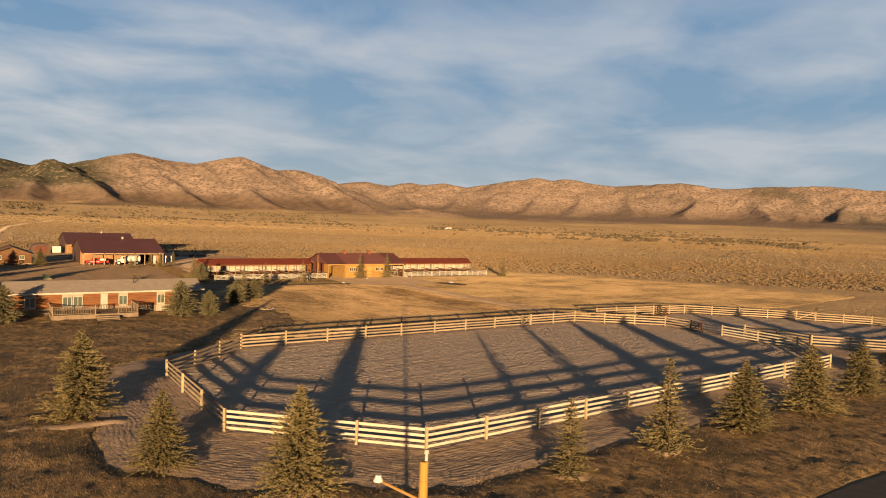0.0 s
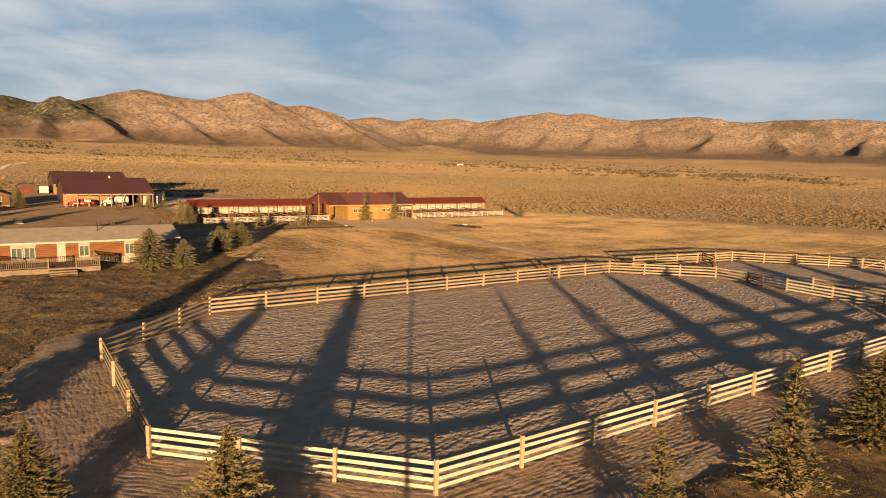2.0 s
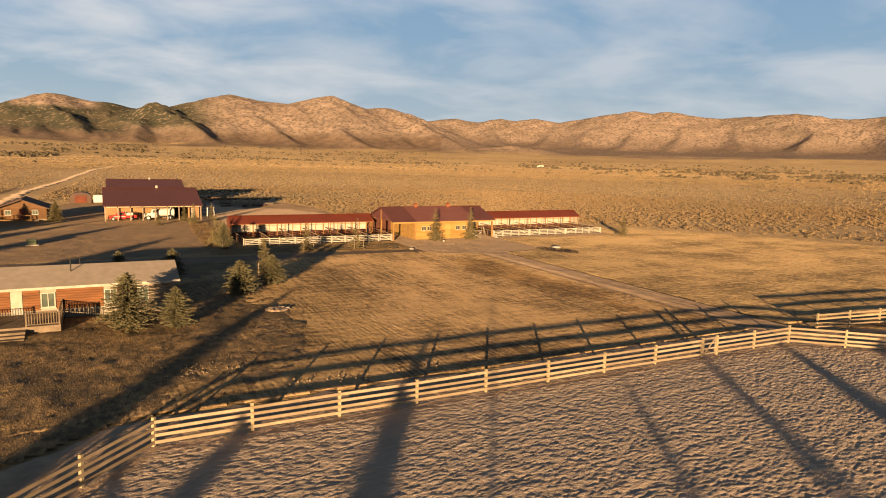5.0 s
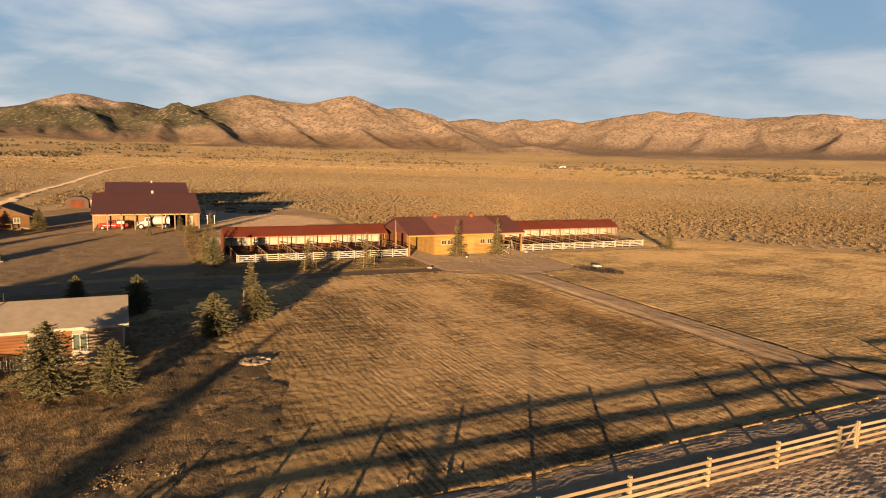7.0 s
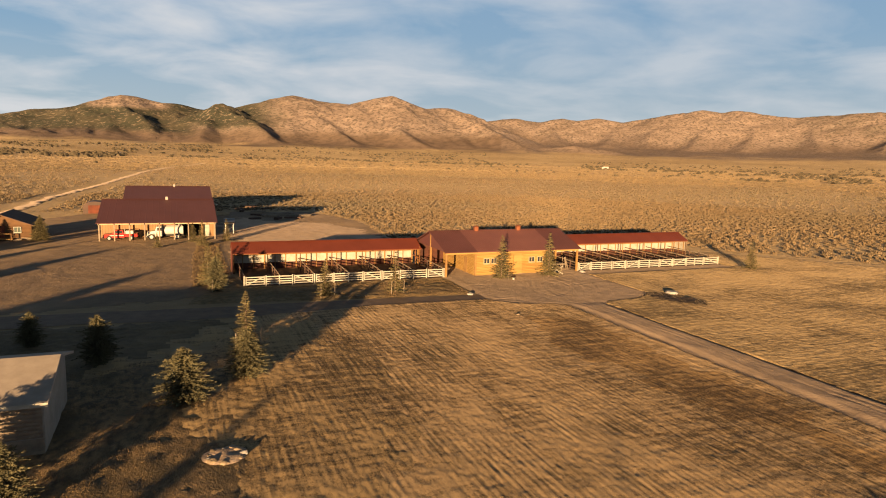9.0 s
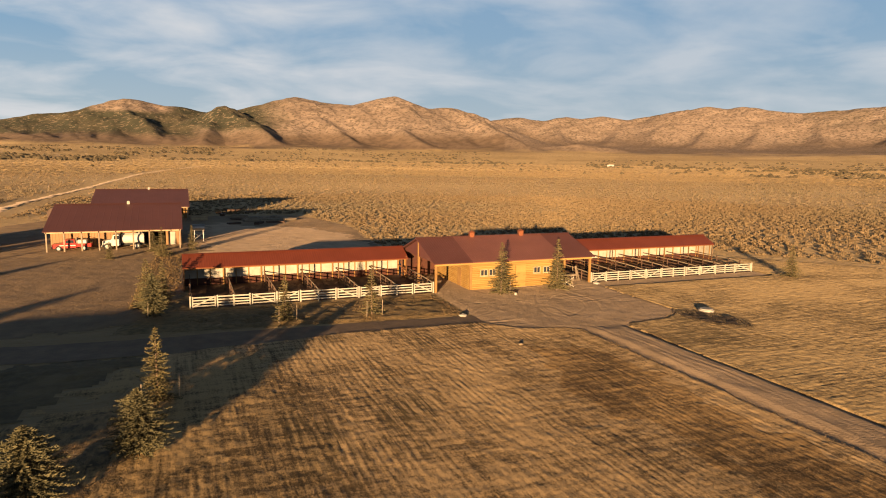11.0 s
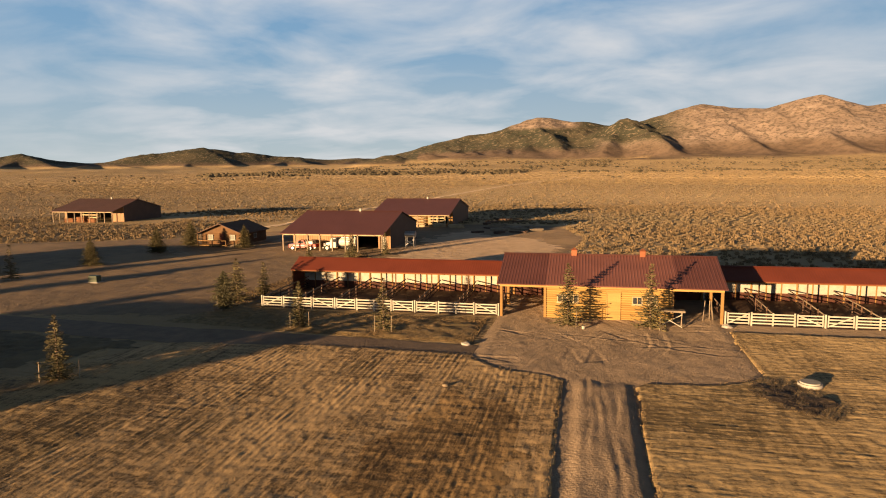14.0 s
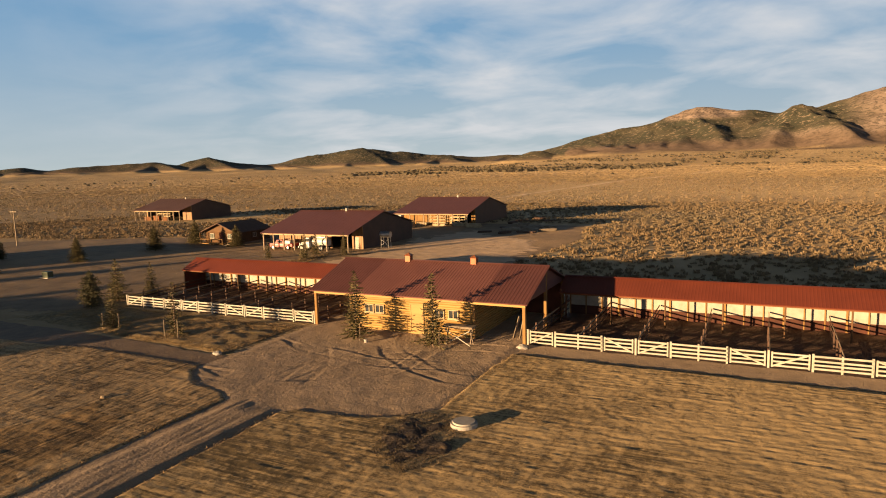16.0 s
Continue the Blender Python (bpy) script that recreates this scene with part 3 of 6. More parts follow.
def rough_height(x, y):
    return 0.09 * np.maximum(0, vnoise(x / 0.7, y / 0.7, 21)) + 0.05 * vnoise(x / 1.9, y / 1.9, 22) + 0.04 * vnoise(x / 0.4, y / 0.4, 23)


def yard_height(x, y):
    swirl = vnoise(x / 1.0 + 2.0 * vnoise(x / 9, y / 9, 32), y / 1.0 + 2.0 * vnoise(x / 9, y / 9, 33), 31)
    arc = np.zeros(x.shape)
    for cx, cy, r0, r1 in ((24.0, 142.0, 3.0, 13.0), (14.0, 150.0, 5.0, 12.0), (6.0, 139.0, 3.0, 9.0), (12.0, 176.0, 4.0, 12.0)):
        r = np.hypot(x - cx, y - cy) + 0.5 * vnoise(x / 5, y / 5, 44)
        arc += np.clip((r - r0) / 2, 0, 1) * np.clip((r1 - r) / 3, 0, 1) * np.sin(r * 2 * np.pi / 0.9) * np.clip(0.4 + vnoise(x / 6, y / 6, 45), 0, 1)
    return 0.022 * arc + 0.026 * swirl + 0.012 * vnoise(x / 2.6, y / 2.6, 34) + 0.012 * vnoise(x / 6, y / 1.3, 35)


def smooth(a, b, x):
    t = np.clip((x - a) / (b - a), 0, 1)
    return t * t * (3 - 2 * t)


def court_height(x, y):
    rut = np.zeros(x.shape)
    for xr, amp, wav, ph in ((66.45, 0.20, 5.0, 0.0), (68.05, 0.22, 5.6, 0.6), (67.1, 0.35, 7.5, 2.0), (67.7, 0.28, 4.2, 4.0)):
        r = x - xr - amp * np.sin(y / wav + ph) - 0.12 * vnoise(x / 2, y / 2, 40)
        rut += np.clip(0.45 + 0.8 * vnoise(x / 3, y / 4, 43 + int(ph)), 0, 1) * (np.exp(-(r / 0.13) ** 2) - 0.7 * np.exp(-((r - 0.27) / 0.13) ** 2)) * (y < 109.5)
    # crowned bed of the drive between two shallow ditches
    bed = smooth(65.55, 66.3, x) * smooth(69.25, 68.7, x) * (1 - smooth(107.6, 109.4, y))
    wide_part = smooth(107.6, 109.4, y)
    lines = vnoise((x + 0.35 * y) / 0.8, (y - 0.35 * x) / 5.0, 25)
    for cx, cy, r0 in ((77.0, 112.5, 10.6), (77.0, 112.5, 12.2), (57.0, 112.0, 9.2), (57.0, 112.0, 10.8), (80.0, 131.0, 13.6), (80.0, 131.0, 15.2), (52.0, 128.0, 12.5), (52.0, 128.0, 14.1), (73.0, 100.0, 10.4), (73.0, 100.0, 11.6), (60.0, 100.5, 11.2), (60.0, 100.5, 12.6), (69.5, 136.0, 16.5), (69.5, 136.0, 18.2), (63.0, 120.0, 8.0), (63.0, 120.0, 9.3)):
        r = np.hypot(x - cx, y - cy) - r0 + 0.35 * vnoise(x / 3, y / 3, 46)
        rut += np.clip((y - 108.0) / 3, 0, 1) * 0.8 * np.clip(0.45 + 0.9 * vnoise(x / 3, y / 3, 47), 0, 1) * (np.exp(-(r / 0.16) ** 2) - 0.7 * np.exp(-((r - 0.3) / 0.14) ** 2))
    return 0.12 * bed + 0.03 * wide_part + 0.012 * lines + 0.011 * vnoise(x / 0.5, y / 0.6, 26) + 0.012 * vnoise((x - 0.5 * y) / 0.35, (y + 0.5 * x) / 2.5, 28) + 0.02 * vnoise(x / 2.0, y / 2.0, 27) - 0.038 * rut


def sheet(name, outline, z, mat, label, jitter=0.25, step=1.0, kind="structure"):
    """A flat sheet with an uneven edge."""
    pts = []
    n = len(outline)
    for i in range(n):
        a, b = Vector((*outline[i], 0)), Vector((*outline[(i + 1) % n], 0))
        k = max(1, int((b - a).length / step))
        for j in range(k):
            p = a.lerp(b, j / k)
            if jitter:
                p += Vector((noise.noise(p * 0.9), noise.noise(p * 0.9 + Vector((9, 4, 2))), 0)) * jitter * 1.6
                p += Vector((noise.noise(p * 0.17), noise.noise(p * 0.17 + Vector((5, 1, 7))), 0)) * jitter
            pts.append(Vector((p.x, p.y, 0)))
    from mathutils.geometry import tessellate_polygon
    tris = tessellate_polygon([pts])
    me = mesh_of(name, [(p.x, p.y, z) for p in pts], [tuple(t) for t in tris], mat)
    if me.polygons and me.polygons[0].normal.z < 0:
        me.flip_normals()
    return tagged(new(name, me), label=label, kind=kind)


def ground_sheet():
    radii = [0, 15, 30, 50, 75, 110, 160, 240, 360, 540, 800, 1200, 1800, 2700, 3600, 4600]
    n = 96
    v, f = [(40, 90, 0)], []
    for r in radii[1:]:
        for i in range(n):
            a = 2 * math.pi * i / n
            v.append((40 + r * math.sin(a), 90 + r * math.cos(a), 0))
    f += [(0, 1 + (i + 1) % n, 1 + i) for i in range(n)]
    for k in range(len(radii) - 2):
        o = 1 + k * n
        f += [(o + i, o + (i + 1) % n, o + n + (i + 1) % n, o + n + i) for i in range(n)]
    me = mesh_of("ground", v, f, M_plain)
    if me.polygons[0].normal.z < 0:
        me.flip_normals()
    tagged(new("ground", me), label="dry golden high-desert plain with sparse scrub", kind="structure")


ground_sheet()

# crests fitted to the camera's view: bearing and height in degrees, seen from the given camera spot at the given
# distance
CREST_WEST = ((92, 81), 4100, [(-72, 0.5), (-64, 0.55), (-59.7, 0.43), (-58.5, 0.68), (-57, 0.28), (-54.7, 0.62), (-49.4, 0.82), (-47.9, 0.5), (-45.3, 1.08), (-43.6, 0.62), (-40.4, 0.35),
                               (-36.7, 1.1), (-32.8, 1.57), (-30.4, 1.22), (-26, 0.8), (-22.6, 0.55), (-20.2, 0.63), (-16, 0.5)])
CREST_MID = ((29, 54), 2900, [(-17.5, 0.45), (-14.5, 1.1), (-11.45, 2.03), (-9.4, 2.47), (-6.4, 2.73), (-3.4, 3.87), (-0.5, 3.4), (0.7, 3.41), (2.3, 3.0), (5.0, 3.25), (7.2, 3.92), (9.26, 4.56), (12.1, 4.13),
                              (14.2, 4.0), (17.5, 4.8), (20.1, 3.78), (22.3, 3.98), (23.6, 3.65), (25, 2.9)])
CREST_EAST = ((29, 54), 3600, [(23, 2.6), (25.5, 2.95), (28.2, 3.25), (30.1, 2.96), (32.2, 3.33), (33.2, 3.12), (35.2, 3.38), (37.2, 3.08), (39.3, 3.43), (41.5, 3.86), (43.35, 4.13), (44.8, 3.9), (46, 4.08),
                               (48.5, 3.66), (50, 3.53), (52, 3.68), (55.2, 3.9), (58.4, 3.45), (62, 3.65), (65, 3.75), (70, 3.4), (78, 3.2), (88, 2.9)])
# spurs fitted to the same view, as bearing, height in degrees and distance
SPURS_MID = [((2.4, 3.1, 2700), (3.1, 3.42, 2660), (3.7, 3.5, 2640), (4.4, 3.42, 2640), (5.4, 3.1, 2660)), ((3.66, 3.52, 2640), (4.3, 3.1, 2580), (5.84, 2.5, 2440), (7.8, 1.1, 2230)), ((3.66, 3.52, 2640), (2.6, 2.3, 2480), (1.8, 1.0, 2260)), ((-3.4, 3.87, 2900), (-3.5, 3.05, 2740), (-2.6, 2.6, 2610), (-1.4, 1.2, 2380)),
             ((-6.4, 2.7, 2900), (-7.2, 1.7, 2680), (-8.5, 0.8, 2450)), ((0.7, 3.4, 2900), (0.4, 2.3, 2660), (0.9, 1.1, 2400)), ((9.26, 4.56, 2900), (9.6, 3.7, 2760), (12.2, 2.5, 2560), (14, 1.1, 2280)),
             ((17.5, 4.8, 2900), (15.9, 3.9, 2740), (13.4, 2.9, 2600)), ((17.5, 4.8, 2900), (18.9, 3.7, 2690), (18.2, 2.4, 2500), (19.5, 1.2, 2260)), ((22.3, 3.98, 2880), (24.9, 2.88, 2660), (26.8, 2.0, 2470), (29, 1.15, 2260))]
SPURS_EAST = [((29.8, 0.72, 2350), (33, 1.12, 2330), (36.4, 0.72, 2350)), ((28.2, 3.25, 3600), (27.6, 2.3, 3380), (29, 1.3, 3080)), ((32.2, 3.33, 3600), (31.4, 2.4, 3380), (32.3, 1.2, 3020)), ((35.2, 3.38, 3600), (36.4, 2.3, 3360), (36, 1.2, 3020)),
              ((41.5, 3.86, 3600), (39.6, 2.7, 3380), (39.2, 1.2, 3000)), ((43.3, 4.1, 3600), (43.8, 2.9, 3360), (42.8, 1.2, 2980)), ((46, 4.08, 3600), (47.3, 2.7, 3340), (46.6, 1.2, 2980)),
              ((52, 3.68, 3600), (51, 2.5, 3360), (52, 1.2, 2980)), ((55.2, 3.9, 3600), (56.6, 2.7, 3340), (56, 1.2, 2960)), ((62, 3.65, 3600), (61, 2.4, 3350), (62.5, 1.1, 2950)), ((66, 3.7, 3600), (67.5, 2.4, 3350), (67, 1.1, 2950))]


def fan_height(x, y):
    """The gently rising ground before the hills."""
    r, d = np.hypot(x - 40, y - 60), np.degrees(np.arctan2(x - 40, y - 60))
    rise = np.maximum(0, r - 1400) * (0.007 + 0.033 * smooth(-22, -9, d))
    return rise - 0.8 * smooth(1300, 1360, r) + smooth(1500, 2300, r) * (6 * vnoise(x / 260, y / 260, 71) + 2.0 * vnoise(x / 70, y / 70, 72))


def mountain_range():
    a0, a1, na = -80.0, 90.0, 980
    az = np.radians(np.linspace(a0, a1, na + 1))
    rr = np.concatenate([np.linspace(1350, 2150, 18), np.linspace(2170, 3050, 66), np.linspace(3070, 3720, 30), np.linspace(3750, 4400, 22)])
    A, R = np.meshgrid(az, rr, indexing="ij")
    X, Y = 40 + R * np.sin(A), 60 + R * np.cos(A)
    D = np.degrees(A)
    base = fan_height(X, Y)
    warp_x, warp_y = 34 * vnoise(X / 170, Y / 170, 73) + 12 * vnoise(X / 60, Y / 60, 74), 34 * vnoise(X / 170, Y / 170, 75) + 12 * vnoise(X / 60, Y / 60, 76)
    tops = np.full(X.shape, -1e3)

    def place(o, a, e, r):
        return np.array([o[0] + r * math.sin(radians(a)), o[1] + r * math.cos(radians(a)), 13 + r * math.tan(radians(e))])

    def ridge(pts, slope, core, strength):
        nonlocal tops
        for p, q in zip(pts[:-1], pts[1:]):
            d = q[:2] - p[:2]
            ll = d @ d
            wx, wy = X + warp_x * strength, Y + warp_y * strength
            t = np.clip(((wx - p[0]) * d[0] + (wy - p[1]) * d[1]) / ll, 0, 1)
            dist = np.hypot(wx - p[0] - t * d[0], wy - p[1] - t * d[1])
            z = p[2] + (q[2] - p[2]) * t - slope * (np.sqrt(dist ** 2 + core ** 2) - core)
            hi, lo = np.maximum(tops, z), np.minimum(tops, z)
            tops = hi + 7.0 * np.log1p(np.exp(np.clip((lo - hi) / 7.0, -40, 0))) * 0.6

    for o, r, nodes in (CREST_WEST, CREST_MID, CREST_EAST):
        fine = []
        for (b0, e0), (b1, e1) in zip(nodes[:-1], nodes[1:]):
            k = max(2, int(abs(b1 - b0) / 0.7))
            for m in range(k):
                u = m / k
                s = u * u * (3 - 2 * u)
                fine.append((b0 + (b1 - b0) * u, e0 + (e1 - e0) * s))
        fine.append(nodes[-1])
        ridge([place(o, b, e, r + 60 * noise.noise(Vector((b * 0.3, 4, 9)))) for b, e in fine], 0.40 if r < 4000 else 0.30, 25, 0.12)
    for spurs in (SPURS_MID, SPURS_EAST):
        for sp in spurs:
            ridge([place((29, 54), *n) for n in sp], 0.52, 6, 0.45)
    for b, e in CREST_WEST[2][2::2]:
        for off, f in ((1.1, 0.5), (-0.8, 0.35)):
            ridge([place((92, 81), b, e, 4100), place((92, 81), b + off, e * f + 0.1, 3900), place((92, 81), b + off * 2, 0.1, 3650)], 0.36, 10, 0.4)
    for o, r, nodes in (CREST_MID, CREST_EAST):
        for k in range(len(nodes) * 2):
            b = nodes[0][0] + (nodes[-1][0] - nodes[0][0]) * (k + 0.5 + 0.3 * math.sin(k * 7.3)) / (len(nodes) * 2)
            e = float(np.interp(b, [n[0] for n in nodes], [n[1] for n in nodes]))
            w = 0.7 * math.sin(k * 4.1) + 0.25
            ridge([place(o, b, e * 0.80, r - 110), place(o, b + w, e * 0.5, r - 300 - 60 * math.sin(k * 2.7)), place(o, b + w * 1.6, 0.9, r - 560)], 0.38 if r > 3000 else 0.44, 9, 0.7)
    tall = smooth(0, 90, tops - base)
    gully = 1 - np.abs(vnoise(X / 85 + 0.6 * vnoise(X / 50, Y / 50, 77), Y / 85, 78))
    tops = tops + tall * (6.5 * (gully - 0.6) + 4.0 * vnoise(X / 38, Y / 38, 79) + 2.0 * vnoise(X / 16, Y / 16, 80)) * (0.35 + 0.65 * smooth(0, 60, np.abs(R - np.where(D > 24, 3600, 2900))))
    hi, lo = np.maximum(tops, base), np.minimum(tops, base)
    Z = hi + 12.0 * np.log1p(np.exp(np.clip((lo - hi) / 12.0, -40, 0))) * smooth(1450, 2300, R)
    Z = np.where(R < 1420, base, Z)
    el = np.degrees(np.arctan2(Z - 13, R))
    g = 0.6 * vnoise(X / 210, Y / 210, 81) + 0.4 * vnoise(X / 60, Y / 60, 82)
    # cover bounded by bearing and height as the camera sees them
    wood = (1 - smooth(6.0, 10.5, D + 2.0 * g)) * smooth(0.85, 1.35, el + 0.35 * g)
    wood *= 1 - smooth(3.0, 3.35, el + 0.35 * g) * (1 - smooth(-1.2, 0.2, D)) * smooth(-8, -5, D)
    wood *= 1 - 0.85 * smooth(0.5, 2.0, D) * (1 - smooth(1.5, 2.1, el + 0.5 * g)) * (D < 12)
    wood = np.where(D < -14, smooth(0.15, 0.55, el + 0.25 * g), wood)
    wood = np.maximum(wood, 0.55 * smooth(46, 60, D) * smooth(0.1, 0.5, g))
    brown = 0.9 * (1 - smooth(1.1, 2.0, el + 0.6 * g)) * np.where(D > 27, 0.5, 1.0)
    fan = np.where(D < -15, 1 - smooth(0.14, 0.26, el + 0.06 * g), 1 - smooth(0.30, 0.62, el + 0.25 * g))
    nr = len(rr)
    idx = np.arange((na + 1) * nr).reshape(na + 1, nr)
    F = np.stack([idx[:-1, :-1], idx[1:, :-1], idx[1:, 1:], idx[:-1, 1:]], -1).reshape(-1, 4)
    me = bpy.data.meshes.new("mountain_range")
    me.from_pydata(np.stack([X, Y, Z], -1).reshape(-1, 3).tolist(), [], F.tolist())
    for nm, arr in (("wood", wood), ("brown", brown), ("fan", fan)):
        me.attributes.new(nm, "FLOAT", "POINT").data.foreach_set("value", arr.astype(np.float32).ravel())
    me.materials.append(M_hill)
    me.polygons.foreach_set("use_smooth", np.ones(len(me.polygons), bool))
    me.update()
    if me.polygons[0].normal.z < 0:
        me.flip_normals()
    tagged(new("mountain_range", me), label="bare tan and scrub-covered desert mountains", kind="structure", category="mountain")


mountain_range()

COURT_EDGE_W = [(65.1, 108.9), (64.0, 109.7), (62.0, 110.15), (60.3, 111.0), (59.1, 112.2), (58.5, 113.3)]
COURT_EDGE_E = [(77.5, 123.2), (77.2, 118), (77.3, 112.2), (76.7, 111.1), (75.4, 110.1), (73.8, 109.5), (72, 109.4), (70.0, 109.3), (69.3, 108.3)]
HAY_W = [(12, 64.6), (65.1, 64.8)] + COURT_EDGE_W + [(53, 113.6), (46, 113.8), (42.5, 113.1), (34, 112.3), (31, 104), (29, 96), (30.5, 86), (28, 76), (25, 68)]
HAY_E = [(69.3, 64.8), (92, 63), (112, 58), (150, 62), (140, 92), (128, 112), (116, 128), (106, 137), (103.2, 137), (102.2, 122.9)] + COURT_EDGE_E
TRACK = [(4.5, 36), (8.5, 29.5), (17.5, 24.6), (66, 24.4), (80, 30), (84, 56), (66.5, 65.2), (18, 64.4), (8.5, 57.5), (5.5, 51)]
ARENA = [(19.3, 29.0), (65.6, 29.0), (73.3, 36), (73.3, 53), (64.2, 60.9), (19.4, 60.9), (10.8, 52.3), (10.8, 37.5)]
PEN2 = [(75.2, 36), (82, 29.8), (98.5, 29.8), (104.8, 36.5), (104.8, 41), (97, 51.5), (88, 60.4), (80, 60.6), (75.2, 54)]
COURT = [(64.6, 58.5), (69.7, 58.5), (69.7, 107.4), (70.0, 108.8), (73.9, 109.0), (75.7, 109.7), (77.1, 110.8), (77.8, 112.1), (77.7, 118), (77.9, 125.0), (77.5, 136), (58.9, 136), (58.5, 117.0), (58.2, 113.2), (58.8, 112.0), (60.1, 110.6), (61.9, 109.7), (63.9, 109.3), (64.6, 108.8)]
SCORCH = [(76.3, 111.2), (78.2, 111.5), (79.7, 109.2), (80.5, 106.2), (79.1, 104.6), (77.0, 105.9), (75.7, 108.6)]
ROUGH = [(-30, -10), (70, -10), (125, -10), (122, 20), (107, 28), (104, 44), (90, 62), (66, 62.6), (22, 64.5), (30, 70), (32, 80), (33, 92), (33, 105), (24, 99), (-40, 97), (-40, 60)]
relief("rough_ground", ROUGH, 0.40, 0.10, rough_height, M_rough, "rough dry grass round the arena", 0.5, skip=(TRACK, PEN2, [(19, 15.3), (34, 14.8), (60, 13.7), (130, 9.8), (130, -20), (3, -20), (3, 9.5)]))
relief("hay_field", HAY_W, 0.135, 0.098, hay_height, M_hay, "mown hay field with brown stripes", 0.10, soft_edge=0.15, grain=0.75)
HAY_N = [(13, 65.2), (37, 64.9), (42, 84), (44, 112.6), (33.5, 112.2), (26, 102), (25.5, 96), (26.8, 88), (25.3, 80), (22, 71)]
relief("hay_field", HAY_N, 0.12, 0.106, hay_height, M_haygreen, "mown stubble with a green-brown tinge", 1.6, soft_edge=2.5)
HAY_S = [(56.5, 108), (64.6, 107.6), (64.7, 66), (59, 65.6), (56.5, 80), (54, 94)]
relief("hay_field", HAY_S, 0.135, 0.107, hay_height, M_haythin, "thin brown stubble beside the drive", 1.3, soft_edge=2.5, grain=0.75)
relief("hay_field", HAY_E, 0.11, 0.115, hay_height_east, M_hay2, "mown hay field with fine dry stripes", 0.10, soft_edge=0.15, grain=1.3)
relief("scorched_patch", SCORCH, 0.1, 0.15, rough_height, M_mulch, "scorched dark patch in the hay", 0.7, soft_edge=0.6)
for tx, ty, tr in ((23.6, 22.4, 1.5), (31.1, 22.1, 1.3), (39.7, 22.5, 1.2), (47.9, 22.3, 1.1), (11.2, 27.2, 1.1)):
    relief("bare_soil", [(tx + tr * math.cos(k * 0.524), ty + tr * 0.7 * math.sin(k * 0.524)) for k in range(12)], 0.15, 0.17, lambda x, y: 0.05 * vnoise(x / 0.4, y / 0.4, 66), M_dirt, "bare dug soil round a planted spruce", 0.35, soft_edge=0.6)
relief("lane", [(-30, 38.5), (-6, 42.0), (0.5, 42.5), (7.0, 41.8), (7.0, 43.5), (0.5, 44.6), (-8, 44.2), (-30, 41)], 0.2, 0.13, lambda x, y: 0.03 * vnoise(x / 0.5, y / 0.5, 67) + 0.03 * np.abs(vnoise(x / 3, y / 0.6, 68)), M_track, "narrow dirt lane leaving the arena track", 0.4, soft_edge=0.6)
relief("fire_pit", [(30.8 + 1.25 * math.cos(k * 0.524), 85.1 + 1.15 * math.sin(k * 0.524)) for k in range(12)], 0.1, 0.17, rough_height, M_track, "bare ash and soil inside the ring of stones", 0.2, soft_edge=0.3)
relief("track", TRACK, 0.093, 0.05, track_height, M_track, "harrowed dirt track round the arena", 0.4, skip=([(20, 30.5), (65, 30.5), (72, 37), (72, 52.5), (63.5, 59.4), (20, 59.4), (12.3, 51.8), (12.3, 38)],))
relief("arena_floor", ARENA, 0.064, 0.07, sand_height, M_sand, "raked pale riding-arena sand", 0.05, grain=1.7)
relief("arena_floor", PEN2, 0.2, 0.07, sand_height, M_sand, "pale sand of the smaller riding pen", 0.2)
relief("road", COURT, 0.12, 0.048, court_height, M_dirt, "packed dirt drive and forecourt with ruts", 0.05)
YARD = [(-30, 117.5), (12, 118.5), (27, 120.2), (34.6, 121), (34.6, 139.5), (58, 141.2), (103, 141.5), (112, 146.5), (62, 147.5), (66, 192), (60, 214),
        (38, 216), (12, 216), (-6, 182), (-40, 168), (-70, 150), (-70, 122)]
LOT = [(-60, 97), (1, 97), (24, 97.2), (24.2, 100.2), (33, 112.0), (30, 113.4), (12, 113.6), (-60, 112.6)]
relief("lawn", LOT, 0.3, 0.07, rough_height, M_lot, "dull green-brown lawn behind the ranch house", 1.1, soft_edge=2.0)
relief("yard", YARD, 0.34, 0.04, yard_height, M_yard, "bare gravel and dirt farmyard with tyre marks", 0.6)
YARD_E = [(36, 140.2), (58, 141.6), (103, 142), (111, 146.2), (62, 147.2), (64, 172), (60, 190), (47, 195), (40, 204), (37, 190), (36.4, 165)]
relief("yard", YARD_E, 0.3, 0.075, lambda x, y: 0.6 * yard_height(x, y) + 0.02 * vnoise(x / 0.8, y / 0.8, 65), M_dustyard, "pale dusty drive round the barns", 1.6, soft_edge=3.0)
sheet("lane", [(58.6, 112.6), (58.6, 115.9), (46, 116.6), (30, 117.2), (12, 118.2), (-40, 117.4), (-60, 113), (20, 113.6), (34, 112.3), (46, 113.1)], 0.030, M_lane, "rutted dirt lane")
sheet("pen_floor", [(35.6, 125.9), (58.8, 125.9), (58.8, 136.9), (35.6, 136.9)], 0.034, M_grime, "trampled dark soil of the pens", 0.1)
sheet("pen_floor", [(77.7, 125.9), (102.0, 125.9), (102.0, 136.9), (77.7, 136.9)], 0.034, M_grime, "trampled dark soil of the pens", 0.1)
sheet("pen_apron", [(77.7, 123.4), (101.8, 123.4), (101.8, 125.9), (77.7, 125.9)], 0.028, M_dirt, "grey dirt strip before the pens", 0.15)
